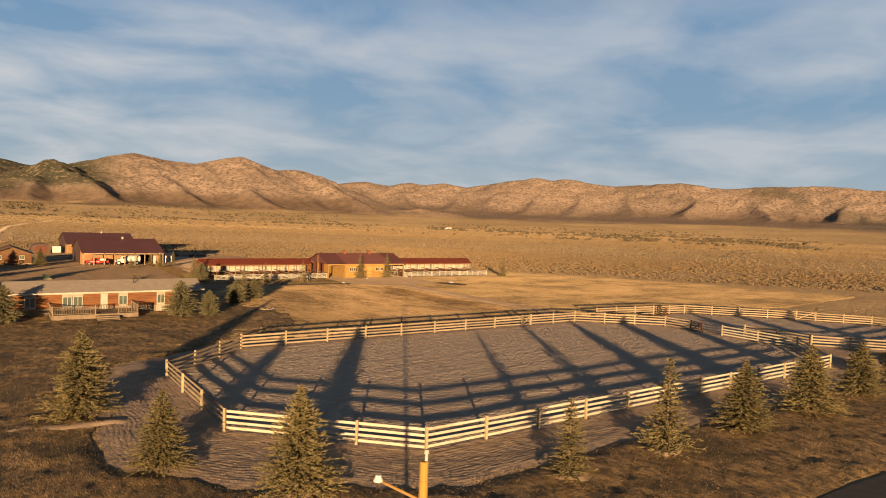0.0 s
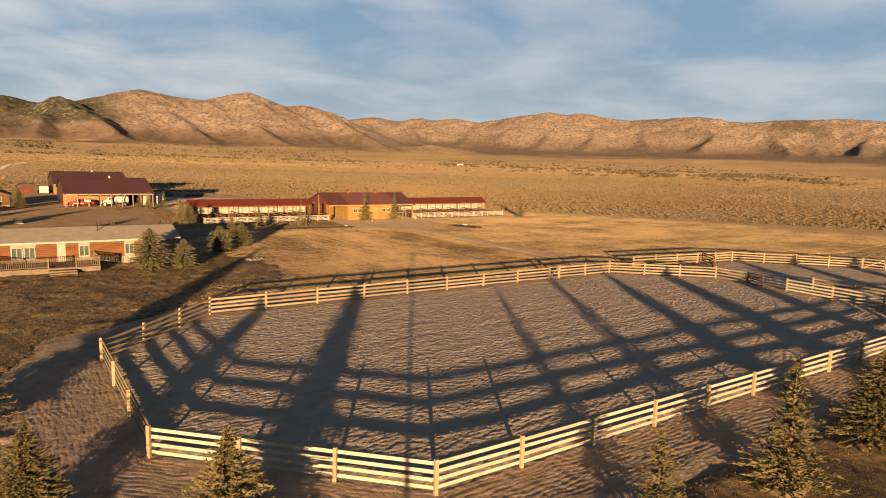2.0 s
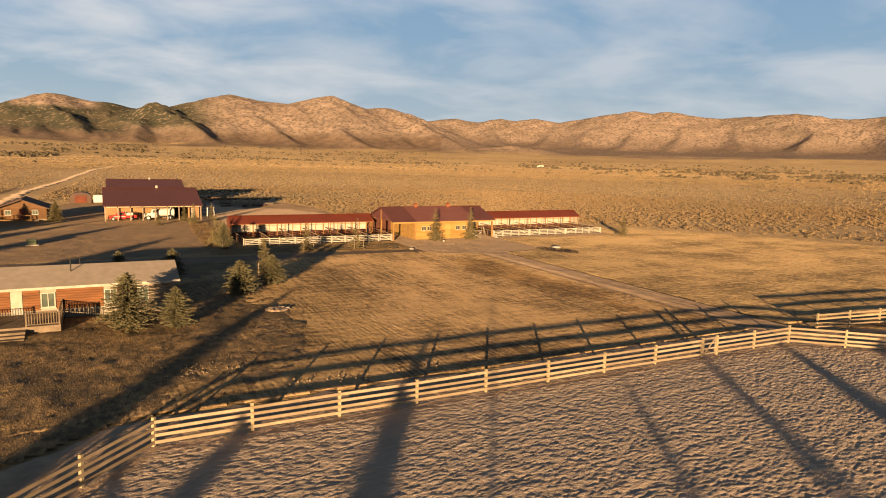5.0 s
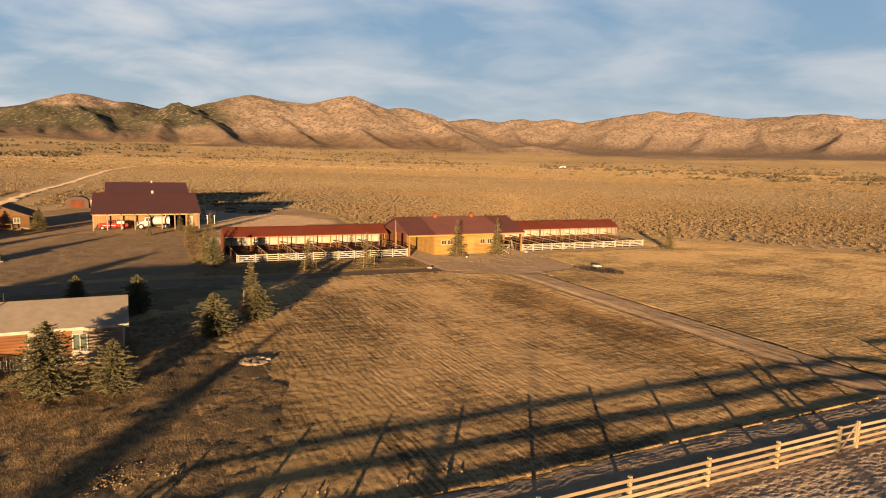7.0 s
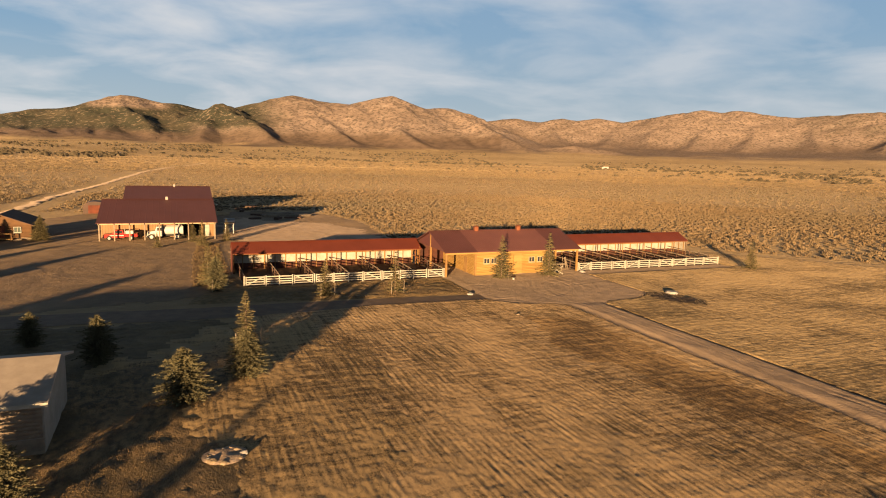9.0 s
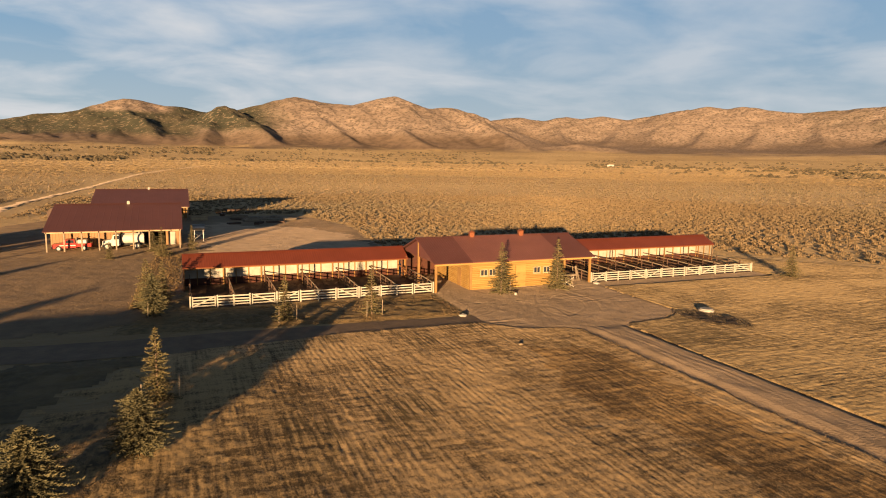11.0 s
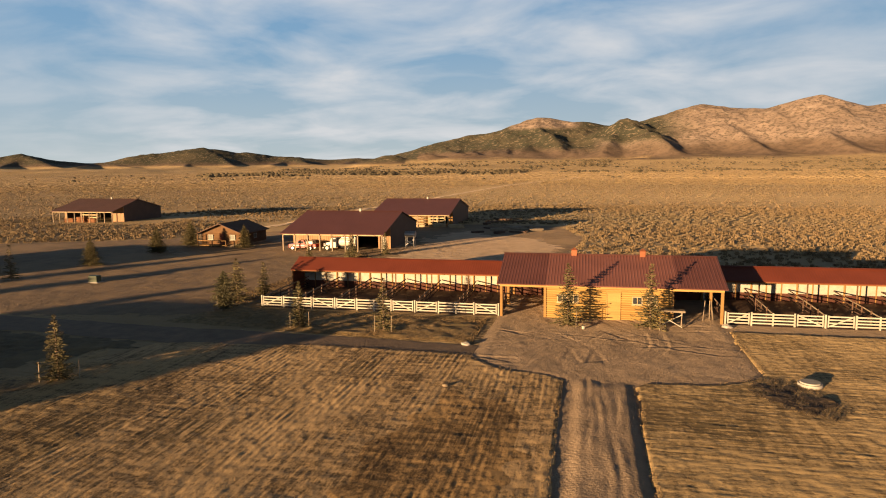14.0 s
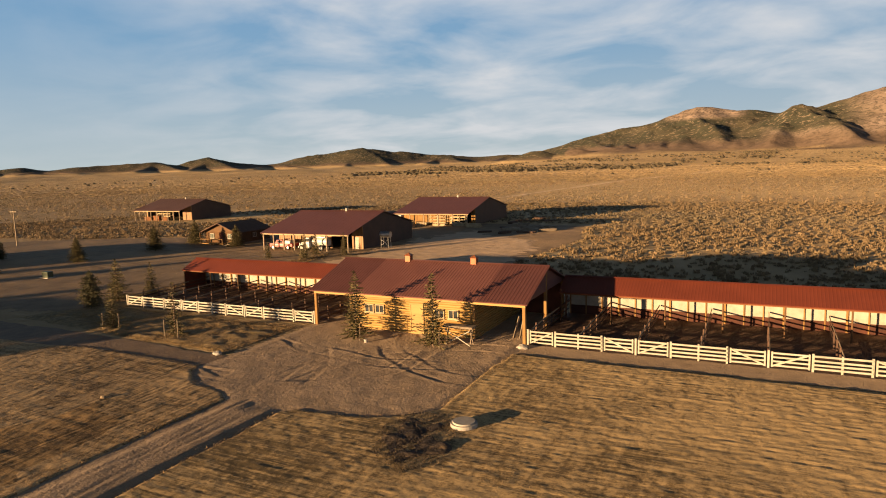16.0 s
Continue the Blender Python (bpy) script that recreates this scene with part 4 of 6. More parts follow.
relief("lawn", [(46.5, 116.9), (58.2, 116.2), (58.2, 124.6), (36, 125.2), (34.9, 133), (32, 126), (29.6, 118.6)], 0.2, 0.09, rough_height, M_lawn, "dull dry lawn plot beside the pens", 0.15)
sheet("asphalt_road", [(20, 15.1), (34, 14.5), (60, 13.4), (130, 9.5), (130, -4), (40, 5), (4, 9)], 0.03, M_asphalt, "grey asphalt county road", 0.1)
TRAIL = [(-6, 205), (-2.5, 205), (-1.2, 262), (4.9, 335), (9.3, 410), (15.2, 502), (28, 590), (60, 760), (55, 760), (24.6, 590), (11.8, 502), (5.9, 410), (1.7, 335), (-4.4, 262)]
relief("dirt_track", TRAIL, 0.7, 0.10, lambda x, y: 0.16 * np.abs(vnoise(x / 1.1, y / 1.6, 63)) + 0.06 * vnoise(x / 3, y / 5, 64), M_dust, "pale two-rut track across the plain", 0.5)


# ---- vegetation ----
def spruce_meshes(seed, slim, full, taper=0.82, leaf=1.0, mat=None, levels=34, bare=0.06):
    rnd = random.Random(seed)
    H = 1.0
    v, f = [], []
    for k in range(levels):
        u = k / (levels - 1)
        z = 0.06 + 0.93 * u ** 0.95
        shape = (1 - u) ** taper if taper > 0 else (1 - u ** 2.4) ** 0.75 * (0.6 + 0.4 * min(1, u * 4))
        reach = slim * shape * (0.80 + 0.35 * rnd.random()) + 0.012
        nb = int(full * (1 - 0.5 * u))
        for b in range(nb):
            a = 2 * math.pi * (b + rnd.random() * 0.8) / nb + k * 1.9
            if rnd.random() < bare:
                continue
            rr = reach * rnd.uniform(0.55, 1.18)
            droop = rnd.uniform(-0.10, 0.22) * rr + 0.02
            ca, sa = math.cos(a), math.sin(a)
            nseg = max(2, int(rr / (0.030 * leaf)))
            for s in range(nseg):
                q = (s + 0.6) / nseg
                cx, cy, cz = ca * rr * q, sa * rr * q, z - droop * q ** 1.4 + 0.03 * q * q
                size = 0.050 * (1.15 - 0.40 * q) * rnd.uniform(0.7, 1.3) * leaf
                for w in range(3):
                    yaw = a + rnd.uniform(-1.2, 1.2)
                    pit = rnd.uniform(-0.35, 0.75)
                    d = Vector((math.cos(yaw) * math.cos(pit), math.sin(yaw) * math.cos(pit), math.sin(pit)))
                    side = d.orthogonal()
                    side.rotate(Matrix.Rotation(rnd.uniform(0, 6.28), 3, d))
                    p = Vector((cx, cy, cz))
                    n0 = len(v)
                    v += [p - d * size * 0.4, p + side * size * 0.16, p + d * size, p - side * size * 0.16]
                    f.append((n0, n0 + 1, n0 + 2, n0 + 3))
    for w in range(6):
        n0 = len(v)
        a = w * 1.05
        v += [Vector((0, 0, 0.95)), Vector((0.012 * math.cos(a), 0.012 * math.sin(a), 0.985)), Vector((0, 0, 1.03)), Vector((-0.012 * math.cos(a), -0.012 * math.sin(a), 0.985))]
        f.append((n0, n0 + 1, n0 + 2, n0 + 3))
    crown = mesh_of("crown", v, f, mat or M_needle)
    t = Shape().rod((0, 0, -0.02), (0, 0, 0.93), 0.020, 0.003, 7)
    for k in range(16):
        a, z = k * 2.4, 0.10 + 0.045 * k
        r = slim * (1 - z) * 0.6
        t.rod((0, 0, z), (math.cos(a) * r, math.sin(a) * r, z - 0.02), 0.005, 0.002, 4, False)
    return crown, mesh_of("trunk", t.v, t.f, M_bark)


SPRUCES = [spruce_meshes(3, 0.46, 21, 0.82, 0.72), spruce_meshes(11, 0.31, 11, 0.85, 0.80, None, 24, 0.14), spruce_meshes(23, 0.50, 16, -1, 1.05, M_pine), spruce_meshes(41, 0.24, 9, 0.85, 0.9, None, 20, 0.2)]


def spruce(x, y, h, kind, label, wide=1.0, group=""):
    ob = thing("spruce_tree", x, y, 0, random.uniform(0, 360), label=label, category="tree", group=group)
    ob.scale = (h * wide, h * wide, h)
    crown, trunk = SPRUCES[kind]
    part("crown", crown, None, ob)
    part("trunk", trunk, None, ob)
    return ob


# row along the arena
for x, y, h, k, w in [(11.2, 27.4, 5.0, 0, 0.95), (6.6, 33.6, 3.9, 0, 0.95), (4.3, 44.6, 5.3, 0, 1.0), (23.6, 22.6, 4.0, 1, 1.1), (31.1, 22.3, 5.4, 1, 1.1),
                      (39.7, 22.7, 4.4, 0, 1.1), (47.9, 22.5, 4.8, 0, 1.15), (56.9, 22.9, 4.3, 0, 1.1), (65.5, 22.9, 4.6, 0, 1.1), (74, 24, 4.6, 0, 1.0), (83, 25, 4.4, 0, 1.0)]:
    spruce(x, y, h, k, "olive-green spruce planted beside the arena track", w, "spruces along the arena")
# round the white and red house
for x, y, h, k, w in [(19.1, 82.7, 4.4, 2, 0.92), (22.4, 82.4, 3.2, 2, 0.86), (29.1, 93.0, 3.3, 2, 1.0), (32.9, 96.4, 3.2, 2, 0.92),
                      (19.0, 107.7, 2.6, 2, 0.8), (23.9, 102.0, 3.4, 2, 0.8), (1.2, 83.8, 4.2, 2, 0.85), (-3.5, 84, 4.6, 2, 0.8),
                      # unseen trees, placed out of view to throw shadow bands across the yard
                      (-11.6, 76, 6.6, 2, 1.0), (-16.2, 97.7, 6.5, 2, 0.9), (-23.5, 102.2, 6.5, 2, 0.9)]:
    spruce(x, y, h, k, "bushy grey-green spruce near the ranch house", w, "spruces round the house")
# before the stable and along the lane
for x, y, h, k, w in [(42.8, 118.8, 3.9, 1, 0.9), (50.2, 118.8, 4.4, 3, 1.0), (64.9, 123.0, 5.3, 1, 0.95), (71.5, 123.1, 5.4, 1, 0.9), (32.6, 124.2, 3.7, 2, 0.7),
                      (33.2, 130.9, 3.6, 1, 1.0), (33.5, 102.9, 4.3, 1, 0.9), (102.9, 121.2, 3.9, 1, 1.1), (32.0, 127.6, 4.4, 1, 1.1)]:
    spruce(x, y, h, k, "young spruce staked beside the stable lane", w, "spruces by the stable")
# yard
for x, y, h, k, w in [(-1.4, 146.6, 3.9, 0, 0.9), (-1.1, 160.7, 4.2, 0, 0.95), (-0.9, 169.6, 4.4, 0, 0.95), (9.9, 168.6, 3.9, 0, 0.95), (26.4, 157.7, 2.3, 1, 1.1), (32.6, 158.4, 3.9, 1, 0.9),
                      (-17.5, 144.4, 3.2, 2, 0.8), (-3.0, 135, 4.3, 3, 1.1), (-16.8, 140.4, 3.9, 1, 1.0), (31.4, 162.6, 3.3, 1, 0.9), (36.4, 163, 3.6, 1, 0.8)]:
    spruce(x, y, h, k, "small dark spruce standing in the gravel yard", w, "spruces in the yard")


def open_plain(x, y):
    """Where the untilled plain lies."""
    keep = (y > 218) | ((x < -12) & (y > 168)) | ((x > 62) & (y > 147.5)) | ((x > 112 + np.maximum(0, 140 - y) * 0.8) & (y > 30))
    yard = [(-30, 117), (62, 117), (112, 146.5), (62, 147.5), (66, 192), (60, 212), (38, 218), (-8, 218), (-8, 182), (-40, 168), (-72, 152)]
    keep &= ~in_poly(x, y, yard)
    keep &= ~in_poly(x, y, [(-10, 200), (1, 200), (4, 262), (9, 330), (13, 478), (31, 600), (22, 602), (3, 480), (-2, 332), (-8, 262)])
    keep &= ~in_poly(x, y, [(-70, 206), (-38, 206), (-38, 234), (-70, 234)])
    return keep


def sagebrush(name, label, n, r0, r1, seed, leaves, s0, s1):
    """Low shrubs, each a tuft of upright leafy twigs."""
    rng = np.random.default_rng(seed)
    r = np.sqrt(r0 ** 2 + (r1 ** 2 - r0 ** 2) * rng.random(n))
    a = np.radians(rng.uniform(-66, 112, n))
    x, y = 60 + r * np.sin(a), 100 + r * np.cos(a)
    keep = open_plain(x, y)
    patch = 0.55 * vnoise(x / 28, y / 28, 61) + 0.45 * vnoise(x / 7, y / 7, 62) + 0.5 * vnoise(x / 170, y / 40, 60)
    keep &= rng.random(n) < 0.66 + 0.55 * patch
    x, y = x[keep], y[keep]
    n = len(x)
    size = rng.uniform(s0, s1, n) * rng.uniform(0.7, 1.15, n)
    V = np.zeros((n, leaves, 3, 3))
    for b in range(leaves):
        t, q = rng.uniform(0, 2 * np.pi, n), np.sqrt(rng.random(n)) * size * 0.62
        cx, cy = x + q * np.cos(t), y + q * np.sin(t)
        h = size * rng.uniform(0.55, 1.0, n) * (1.05 - 0.45 * (q / size))
        w, o = size * rng.uniform(0.20, 0.36, n), rng.uniform(0, np.pi, n)
        lean = 0.35 + 0.25 * rng.random(n)
        V[:, b, 0, 0], V[:, b, 0, 1], V[:, b, 0, 2] = cx - w * np.cos(o), cy - w * np.sin(o), h * rng.uniform(0.0, 0.45, n)
        V[:, b, 1, 0], V[:, b, 1, 1], V[:, b, 1, 2] = cx + w * np.cos(o), cy + w * np.sin(o), h * rng.uniform(0.0, 0.45, n)
        V[:, b, 2, 0], V[:, b, 2, 1], V[:, b, 2, 2] = cx + q * lean * np.cos(t), cy + q * lean * np.sin(t), h
    me = bpy.data.meshes.new(name)
    me.from_pydata(V.reshape(-1, 3).tolist(), [], np.arange(n * leaves * 3).reshape(-1, 3).tolist())
    me.materials.append(M_sage)
    tagged(new(name, me), label=label, category="shrubs", kind="stuff")


sagebrush("sagebrush", "low golden-brown sagebrush covering the plain", 54000, 36, 190, 5, 11, 0.34, 0.60)
sagebrush("sagebrush", "low golden-brown sagebrush farther out", 80000, 190, 560, 6, 5, 0.42, 0.90)


def distant_brush():
    rng = np.random.default_rng(15)
    sets = [(-30, -3, 1000, 1500, 1500, 2.0, 5.0), (-26, 3, 1500, 2050, 1200, 2.0, 5.0), (2, 26, 1500, 2100, 500, 1.6, 4.0), (34, 66, 900, 1700, 900, 1.5, 3.6), (44, 72, 330, 620, 160, 0.5, 1.1), (46, 68, 620, 1150, 700, 1.2, 2.8), (-58, -20, 700, 1500, 160, 1.2, 3.0), (-5, 46, 600, 1300, 260, 0.8, 2.2), (0, 30, 1150, 1500, 500, 1.5, 3.5)]
    V, F = [], []
    for a0, a1, r0, r1, n, s0, s1 in sets:
        for k in range(n):
            a, r = radians(rng.uniform(a0, a1)), rng.uniform(r0, r1)
            if noise.noise(Vector((a * 14, r * 0.006, 3))) < -0.05:
                continue
            cx, cy, q = 20 + r * math.sin(a), 40 + r * math.cos(a), rng.uniform(s0, s1)
            o = len(V)
            for i in range(6):
                b = i * math.pi / 3 + rng.uniform(-0.3, 0.3)
                V.append((cx + q * rng.uniform(0.8, 1.3) * math.cos(b), cy + q * rng.uniform(0.8, 1.3) * math.sin(b), 0.0))
            for i in range(6):
                b = i * math.pi / 3 + 0.5
                V.append((cx + q * rng.uniform(0.4, 0.9) * math.cos(b), cy + q * rng.uniform(0.4, 0.9) * math.sin(b), q * rng.uniform(0.45, 0.8)))
            V.append((cx, cy, q * 0.85))
            ground = max(0.0, float(fan_height(np.array([cx]), np.array([cy]))[0]))
            V[o:] = [(px_, py_, pz_ + ground) for px_, py_, pz_ in V[o:]]
            for i in range(6):
                j = (i + 1) % 6
                F += [(o + i, o + j, o + 6 + i), (o + j, o + 6 + j, o + 6 + i), (o + 6 + i, o + 6 + j, o + 12)]
    me = mesh_of("distant_brush", V, F, M_brush)
    tagged(new("distant_brush", me), label="dark brush and juniper scattered over the far plain", category="shrubs", kind="stuff")


distant_brush()


def bunchgrass(name, label, n, r0, r1, seed, w0, w1, h0, h1):
    """Low uneven clumps of dry grass, wider than high."""
    rng = np.random.default_rng(seed)
    r = r0 * (r1 / r0) ** (rng.random(n) ** 0.8)
    a = np.radians(rng.uniform(-74, 98, n))
    x, y = 45 + r * np.sin(a), 70 + r * np.cos(a)
    keep = open_plain(x, y) & ~in_poly(x, y, [(-3, 262), (3, 262), (9, 330), (13, 478), (31, 600), (62, 760), (52, 760), (22, 602), (3, 480), (-2, 332)])
    x, y = x[keep], y[keep]
    n = len(x)
    w, h = rng.uniform(w0, w1, n), rng.uniform(h0, h1, n)
    t = rng.uniform(0, np.pi, n)
    c, s = np.cos(t) * w, np.sin(t) * w
    z = np.maximum(fan_height(x, y), 0.0)
    V = np.zeros((n, 4, 3))
    for k, (u, q) in enumerate(((-1, 0), (1, 0), (0.5, 1), (-0.45, 0.85))):
        V[:, k, 0], V[:, k, 1], V[:, k, 2] = x + u * c - q * h * 0.25 * s / w, y + u * s + q * h * 0.25 * c / w, z - 0.05 + q * h
    me = bpy.data.meshes.new(name)
    me.from_pydata(V.reshape(-1, 3).tolist(), [], np.arange(n * 4).reshape(-1, 4).tolist())
    me.materials.append(M_bunch)
    tagged(new(name, me), label=label, category="grass", kind="stuff")


bunchgrass("bunchgrass", "golden bunchgrass over the far plain", 150000, 440, 2300, 26, 0.6, 2.2, 0.12, 0.32)


def grass(name, label, poly, n, h0, h1, mat, seed, stripes=0.0, along="y", skip=(), blades=3, stout=1.0, base=0.03, lie=None):
    """Tufts of upright blades within a polygon."""
    rng = np.random.default_rng(seed)
    xs, ys = [p[0] for p in poly], [p[1] for p in poly]
    x, y = rng.uniform(min(xs), max(xs), n), rng.uniform(min(ys), max(ys), n)
    keep = in_poly(x, y, poly)
    for s in skip:
        keep &= ~in_poly(x, y, s)
    x, y = x[keep], y[keep]
    if stripes:
        c = x if along == "y" else y
        o = y if along == "y" else x
        crest = np.sin(row_phase(c, o, stripes, 8 if along == "y" else 18))
        keep = (rng.random(len(x)) < np.clip(0.28 + 0.72 * (crest + 1.3 * vnoise(x / 0.9, y / 1.6, 50) > 0.1), 0, 1)) & (vnoise(x / 2.5, y / 2.5, 48) + 0.7 * vnoise(x / 9, y / 9, 49) > -1.25)
        x, y = x[keep], y[keep]
    n = len(x)
    h = rng.uniform(h0, h1, n)
    if lie:
        base = base + lie(x, y)
    V = np.zeros((n, blades, 3, 3))
    for b in range(blades):
        a = rng.uniform(0, 2 * np.pi, n)
        w = h * rng.uniform(0.08, 0.20, n) * stout
        ox, oy = rng.normal(0, 1, n) * h * 0.35, rng.normal(0, 1, n) * h * 0.35
        V[:, b, 0, 0], V[:, b, 0, 1] = x + ox - w * np.cos(a), y + oy - w * np.sin(a)
        V[:, b, 1, 0], V[:, b, 1, 1] = x + ox + w * np.cos(a), y + oy + w * np.sin(a)
        V[:, b, 2, 0], V[:, b, 2, 1] = x + ox + rng.normal(0, 0.5, n) * h, y + oy + rng.normal(0, 0.5, n) * h
        V[:, b, 2, 2] = base + 0.01 + h * rng.uniform(0.6, 1.1, n)
        V[:, b, 0:2, 2] = np.broadcast_to(base - 0.015, (n,))[:, None]
    me = bpy.data.meshes.new(name)
    me.from_pydata(V.reshape(-1, 3).tolist(), [], np.arange(n * 3 * blades).reshape(-1, 3).tolist())
    me.materials.append(mat)
    tagged(new(name, me), label=label, category="grass", kind="stuff")


HOUSE = [(1, 80), (15, 80), (15, 84), (24, 87), (24, 97), (1, 97)]
grass("rough_grass", "long rough dry grass round the arena track", [(-20, 2), (16, 9.5), (34, 14.8), (121, 10.5), (121, 20), (107, 28), (104, 44), (90, 62), (66, 64.5), (24, 65), (28, 74), (28, 92), (26, 100), (-20, 104)], 360000, 0.03, 0.10, M_tuft_dark, 7, blades=2, stout=0.8, base=0.10, lie=rough_height,
      skip=(TRACK, PEN2, HOUSE, [(19, 15.3), (34, 14.8), (60, 13.7), (130, 9.8), (130, -20), (10, -20)]))
grass("hay_stubble", "short mown hay stubble in stripes", HAY_W, 300000, 0.02, 0.05, M_tuft, 8, 0.38, "y", blades=1, stout=1.3, base=0.108, lie=hay_height)
grass("hay_stubble", "short mown hay stubble in stripes", HAY_E, 240000, 0.02, 0.05, M_tuft, 9, 0.42, "x",
      skip=(SCORCH,), blades=1, stout=1.4, base=0.12, lie=hay_height_east)
for strip in ([(69.25, 65), (69.6, 65), (69.6, 108.2), (69.25, 108.2)], [(64.7, 65), (65.1, 65), (65.1, 108.5), (64.7, 108.5)], [(77.3, 112.5), (77.8, 112.5), (77.9, 123), (77.5, 123)], [(70.7, 108.8), (73.8, 109.1), (76.6, 110.6), (76.4, 111.0), (73.8, 109.5), (69.7, 109.2)],
              [(46, 113.4), (58.4, 113.0), (59.0, 111.9), (61.9, 109.8), (64.8, 109.0), (61.9, 110.2), (59.1, 112.2), (58.4, 113.4), (46, 113.8)]):
    grass("verge_grass", "longer pale grass along the edge of the drive", strip, 420, 0.03, 0.08, M_tuft, 31, blades=3, base=0.105)
grass("scorched_weeds", "blackened dry weeds on the scorched patch", SCORCH, 2000, 0.03, 0.12, M_charred, 43, blades=3, base=0.14)
# flecks added so the low sun brightens and warms the flat dirt
grass("weeds", "small upright flecks added to catch the sun over the yard", YARD, 200000, 0.015, 0.045, M_flecks, 41, blades=1, stout=2.6, base=0.04, lie=yard_height)
grass("clods", "small upright flecks added to catch the sun on the drive", COURT, 16000, 0.012, 0.03, M_flecks, 42, blades=1, stout=2.8, base=0.048, lie=court_height)
grass("lawn_grass", "dry lawn grass beside the pens", [(46.5, 116.9), (58.0, 116.4), (58.0, 124.6), (36, 125.2), (34, 120.5)], 14000, 0.03, 0.09, M_tuft, 10, base=0.08)
grass("tall_weeds", "tall dry weeds along the yard bank", [(30.4, 127), (33.6, 127), (34.8, 139), (35, 160), (32.4, 165), (31, 150)], 4200, 0.06, 0.24, M_tuft_dark, 12)


# ---- arena fences ----
def fence_line(parent, a, b, spacing, h, rails, board_h, side, mat_b, mat_p, first=True, last=True, post_w=0.15):
    """Posts and boards from a to b; boards nailed on the given side (+1: left of the way)."""
    a, b = Vector((*a, 0)), Vector((*b, 0))
    d = (b - a).normalized()
    nrm = Vector((-d.y, d.x, 0)) * side
    n = max(1, round((b - a).length / spacing))
    rz = math.atan2(d.y, d.x)
    for i in range(n + 1):
        if (i == 0 and not first) or (i == n and not last):
            continue
        p = a.lerp(b, i / n)
        post(parent, p.x, p.y, h + random.uniform(-0.02, 0.05), post_w, mat_p, rz)
    for i in range(n):
        p, q = a.lerp(b, i / n), a.lerp(b, (i + 1) / n)
        for z in rails:
            o = nrm * (post_w / 2 + 0.02)
            dz0, dz1 = random.gauss(0, 0.012), random.gauss(0, 0.012)
            board(parent, p + o + Vector((0, 0, z + dz0)) - d * 0.02, q + o + Vector((0, 0, z + dz1)) + d * 0.02, 0.035, board_h, mat_b)


RAILS = (0.28, 0.60, 0.92, 1.25)
arena = thing("arena_fence", 40, 45, 0, label="cream four-board timber fence round the riding arena", category="fence")
ring = [(19.3, 29.1), (65.6, 29.1), (73.2, 36.0), (73.2, 45.0)]
arena.matrix_basis = Matrix.Identity(4)
for i in range(3):
    fence_line(arena, ring[i], ring[i + 1], 4.2, 1.42, RAILS, 0.15, 1, M_white, M_post, first=True, last=(i == 2))
ring = [(73.2, 49.4), (73.0, 53.0), (64.1, 60.7), (56.3, 60.8)]
for i in range(3):
    fence_line(arena, ring[i], ring[i + 1], 4.2, 1.42, RAILS, 0.15, 1, M_worn, M_post, last=(i == 2))
ring = [(54.8, 60.8), (19.4, 60.8), (10.9, 52.2), (10.9, 37.6), (19.3, 29.1)]
for i in range(4):
    fence_line(arena, ring[i], ring[i + 1], 4.2 if i else 4.4, 1.42, RAILS, 0.15, 1, M_white if i == 3 else M_worn, M_post, last=False)


def rail_gate(name, a, b, h, mat, label, brace=True, bars=4):
    a, b = Vector((*a, 0)), Vector((*b, 0))
    g = thing(name, label=label, category="gate")
    d = (b - a).normalized()
    a, b = a + d * 0.1, b - d * 0.1
    for i in range(bars):
        z = 0.22 + (h - 0.32) * i / (bars - 1)
        board(g, a + Vector((0, 0, z)), b + Vector((0, 0, z)), 0.035, 0.11, mat, "rail")
    for p in (a + d * 0.05, b - d * 0.05):
        board(g, p + Vector((0, 0, 0.12)), p + Vector((0.001, 0, h)), 0.06, 0.10, mat, "stile")
    if brace:
        off = Vector((-d.y, d.x, 0)) * -0.035
        board(g, a + off + d * 0.1 + Vector((0, 0, 0.2)), b + off - d * 0.1 + Vector((0, 0, h - 0.1)), 0.03, 0.10, mat, "brace")
    return g


rail_gate("arena_gate", (54.8, 60.8), (56.3, 60.8), 1.4, M_greywood, "weathered brown timber gate in the arena fence")
rail_gate("arena_gate", (73.2, 49.4), (72.7, 47.2), 1.4, M_rail, "dark timber gate standing at the arena's side", bars=5)
rail_gate("arena_gate", (79.4, 57.4), (81.4, 60.6), 1.6, M_redwood, "dark red panel gate beside the smaller pen", bars=5)
rail_gate("arena_gate", (98.9, 49.0), (100.0, 46.7), 1.4, M_worn, "pale timber gate of the smaller pen")

# boards duller than those of the arena's front
pen = thing("pen_fence", label="dull brown timber fence round the smaller riding pen", category="fence")
ring = [(70.5, 62.6), (81.4, 61.2), (87.6, 60.2), (98.9, 49.0)]
for i in range(3):
    fence_line(pen, ring[i], ring[i + 1], 3.9, 1.42, RAILS, 0.15, -1, M_worn, M_post, last=(i == 2))
ring = [(100.0, 46.7), (104.6, 41.0), (104.6, 36.5), (98.4, 30.2), (82.0, 30.2), (76.4, 36.0), (76.4, 44.0)]
for i in range(6):
    fence_line(pen, ring[i], ring[i + 1], 4.0, 1.42, RAILS, 0.15, -1, M_worn, M_post, last=(i == 5))


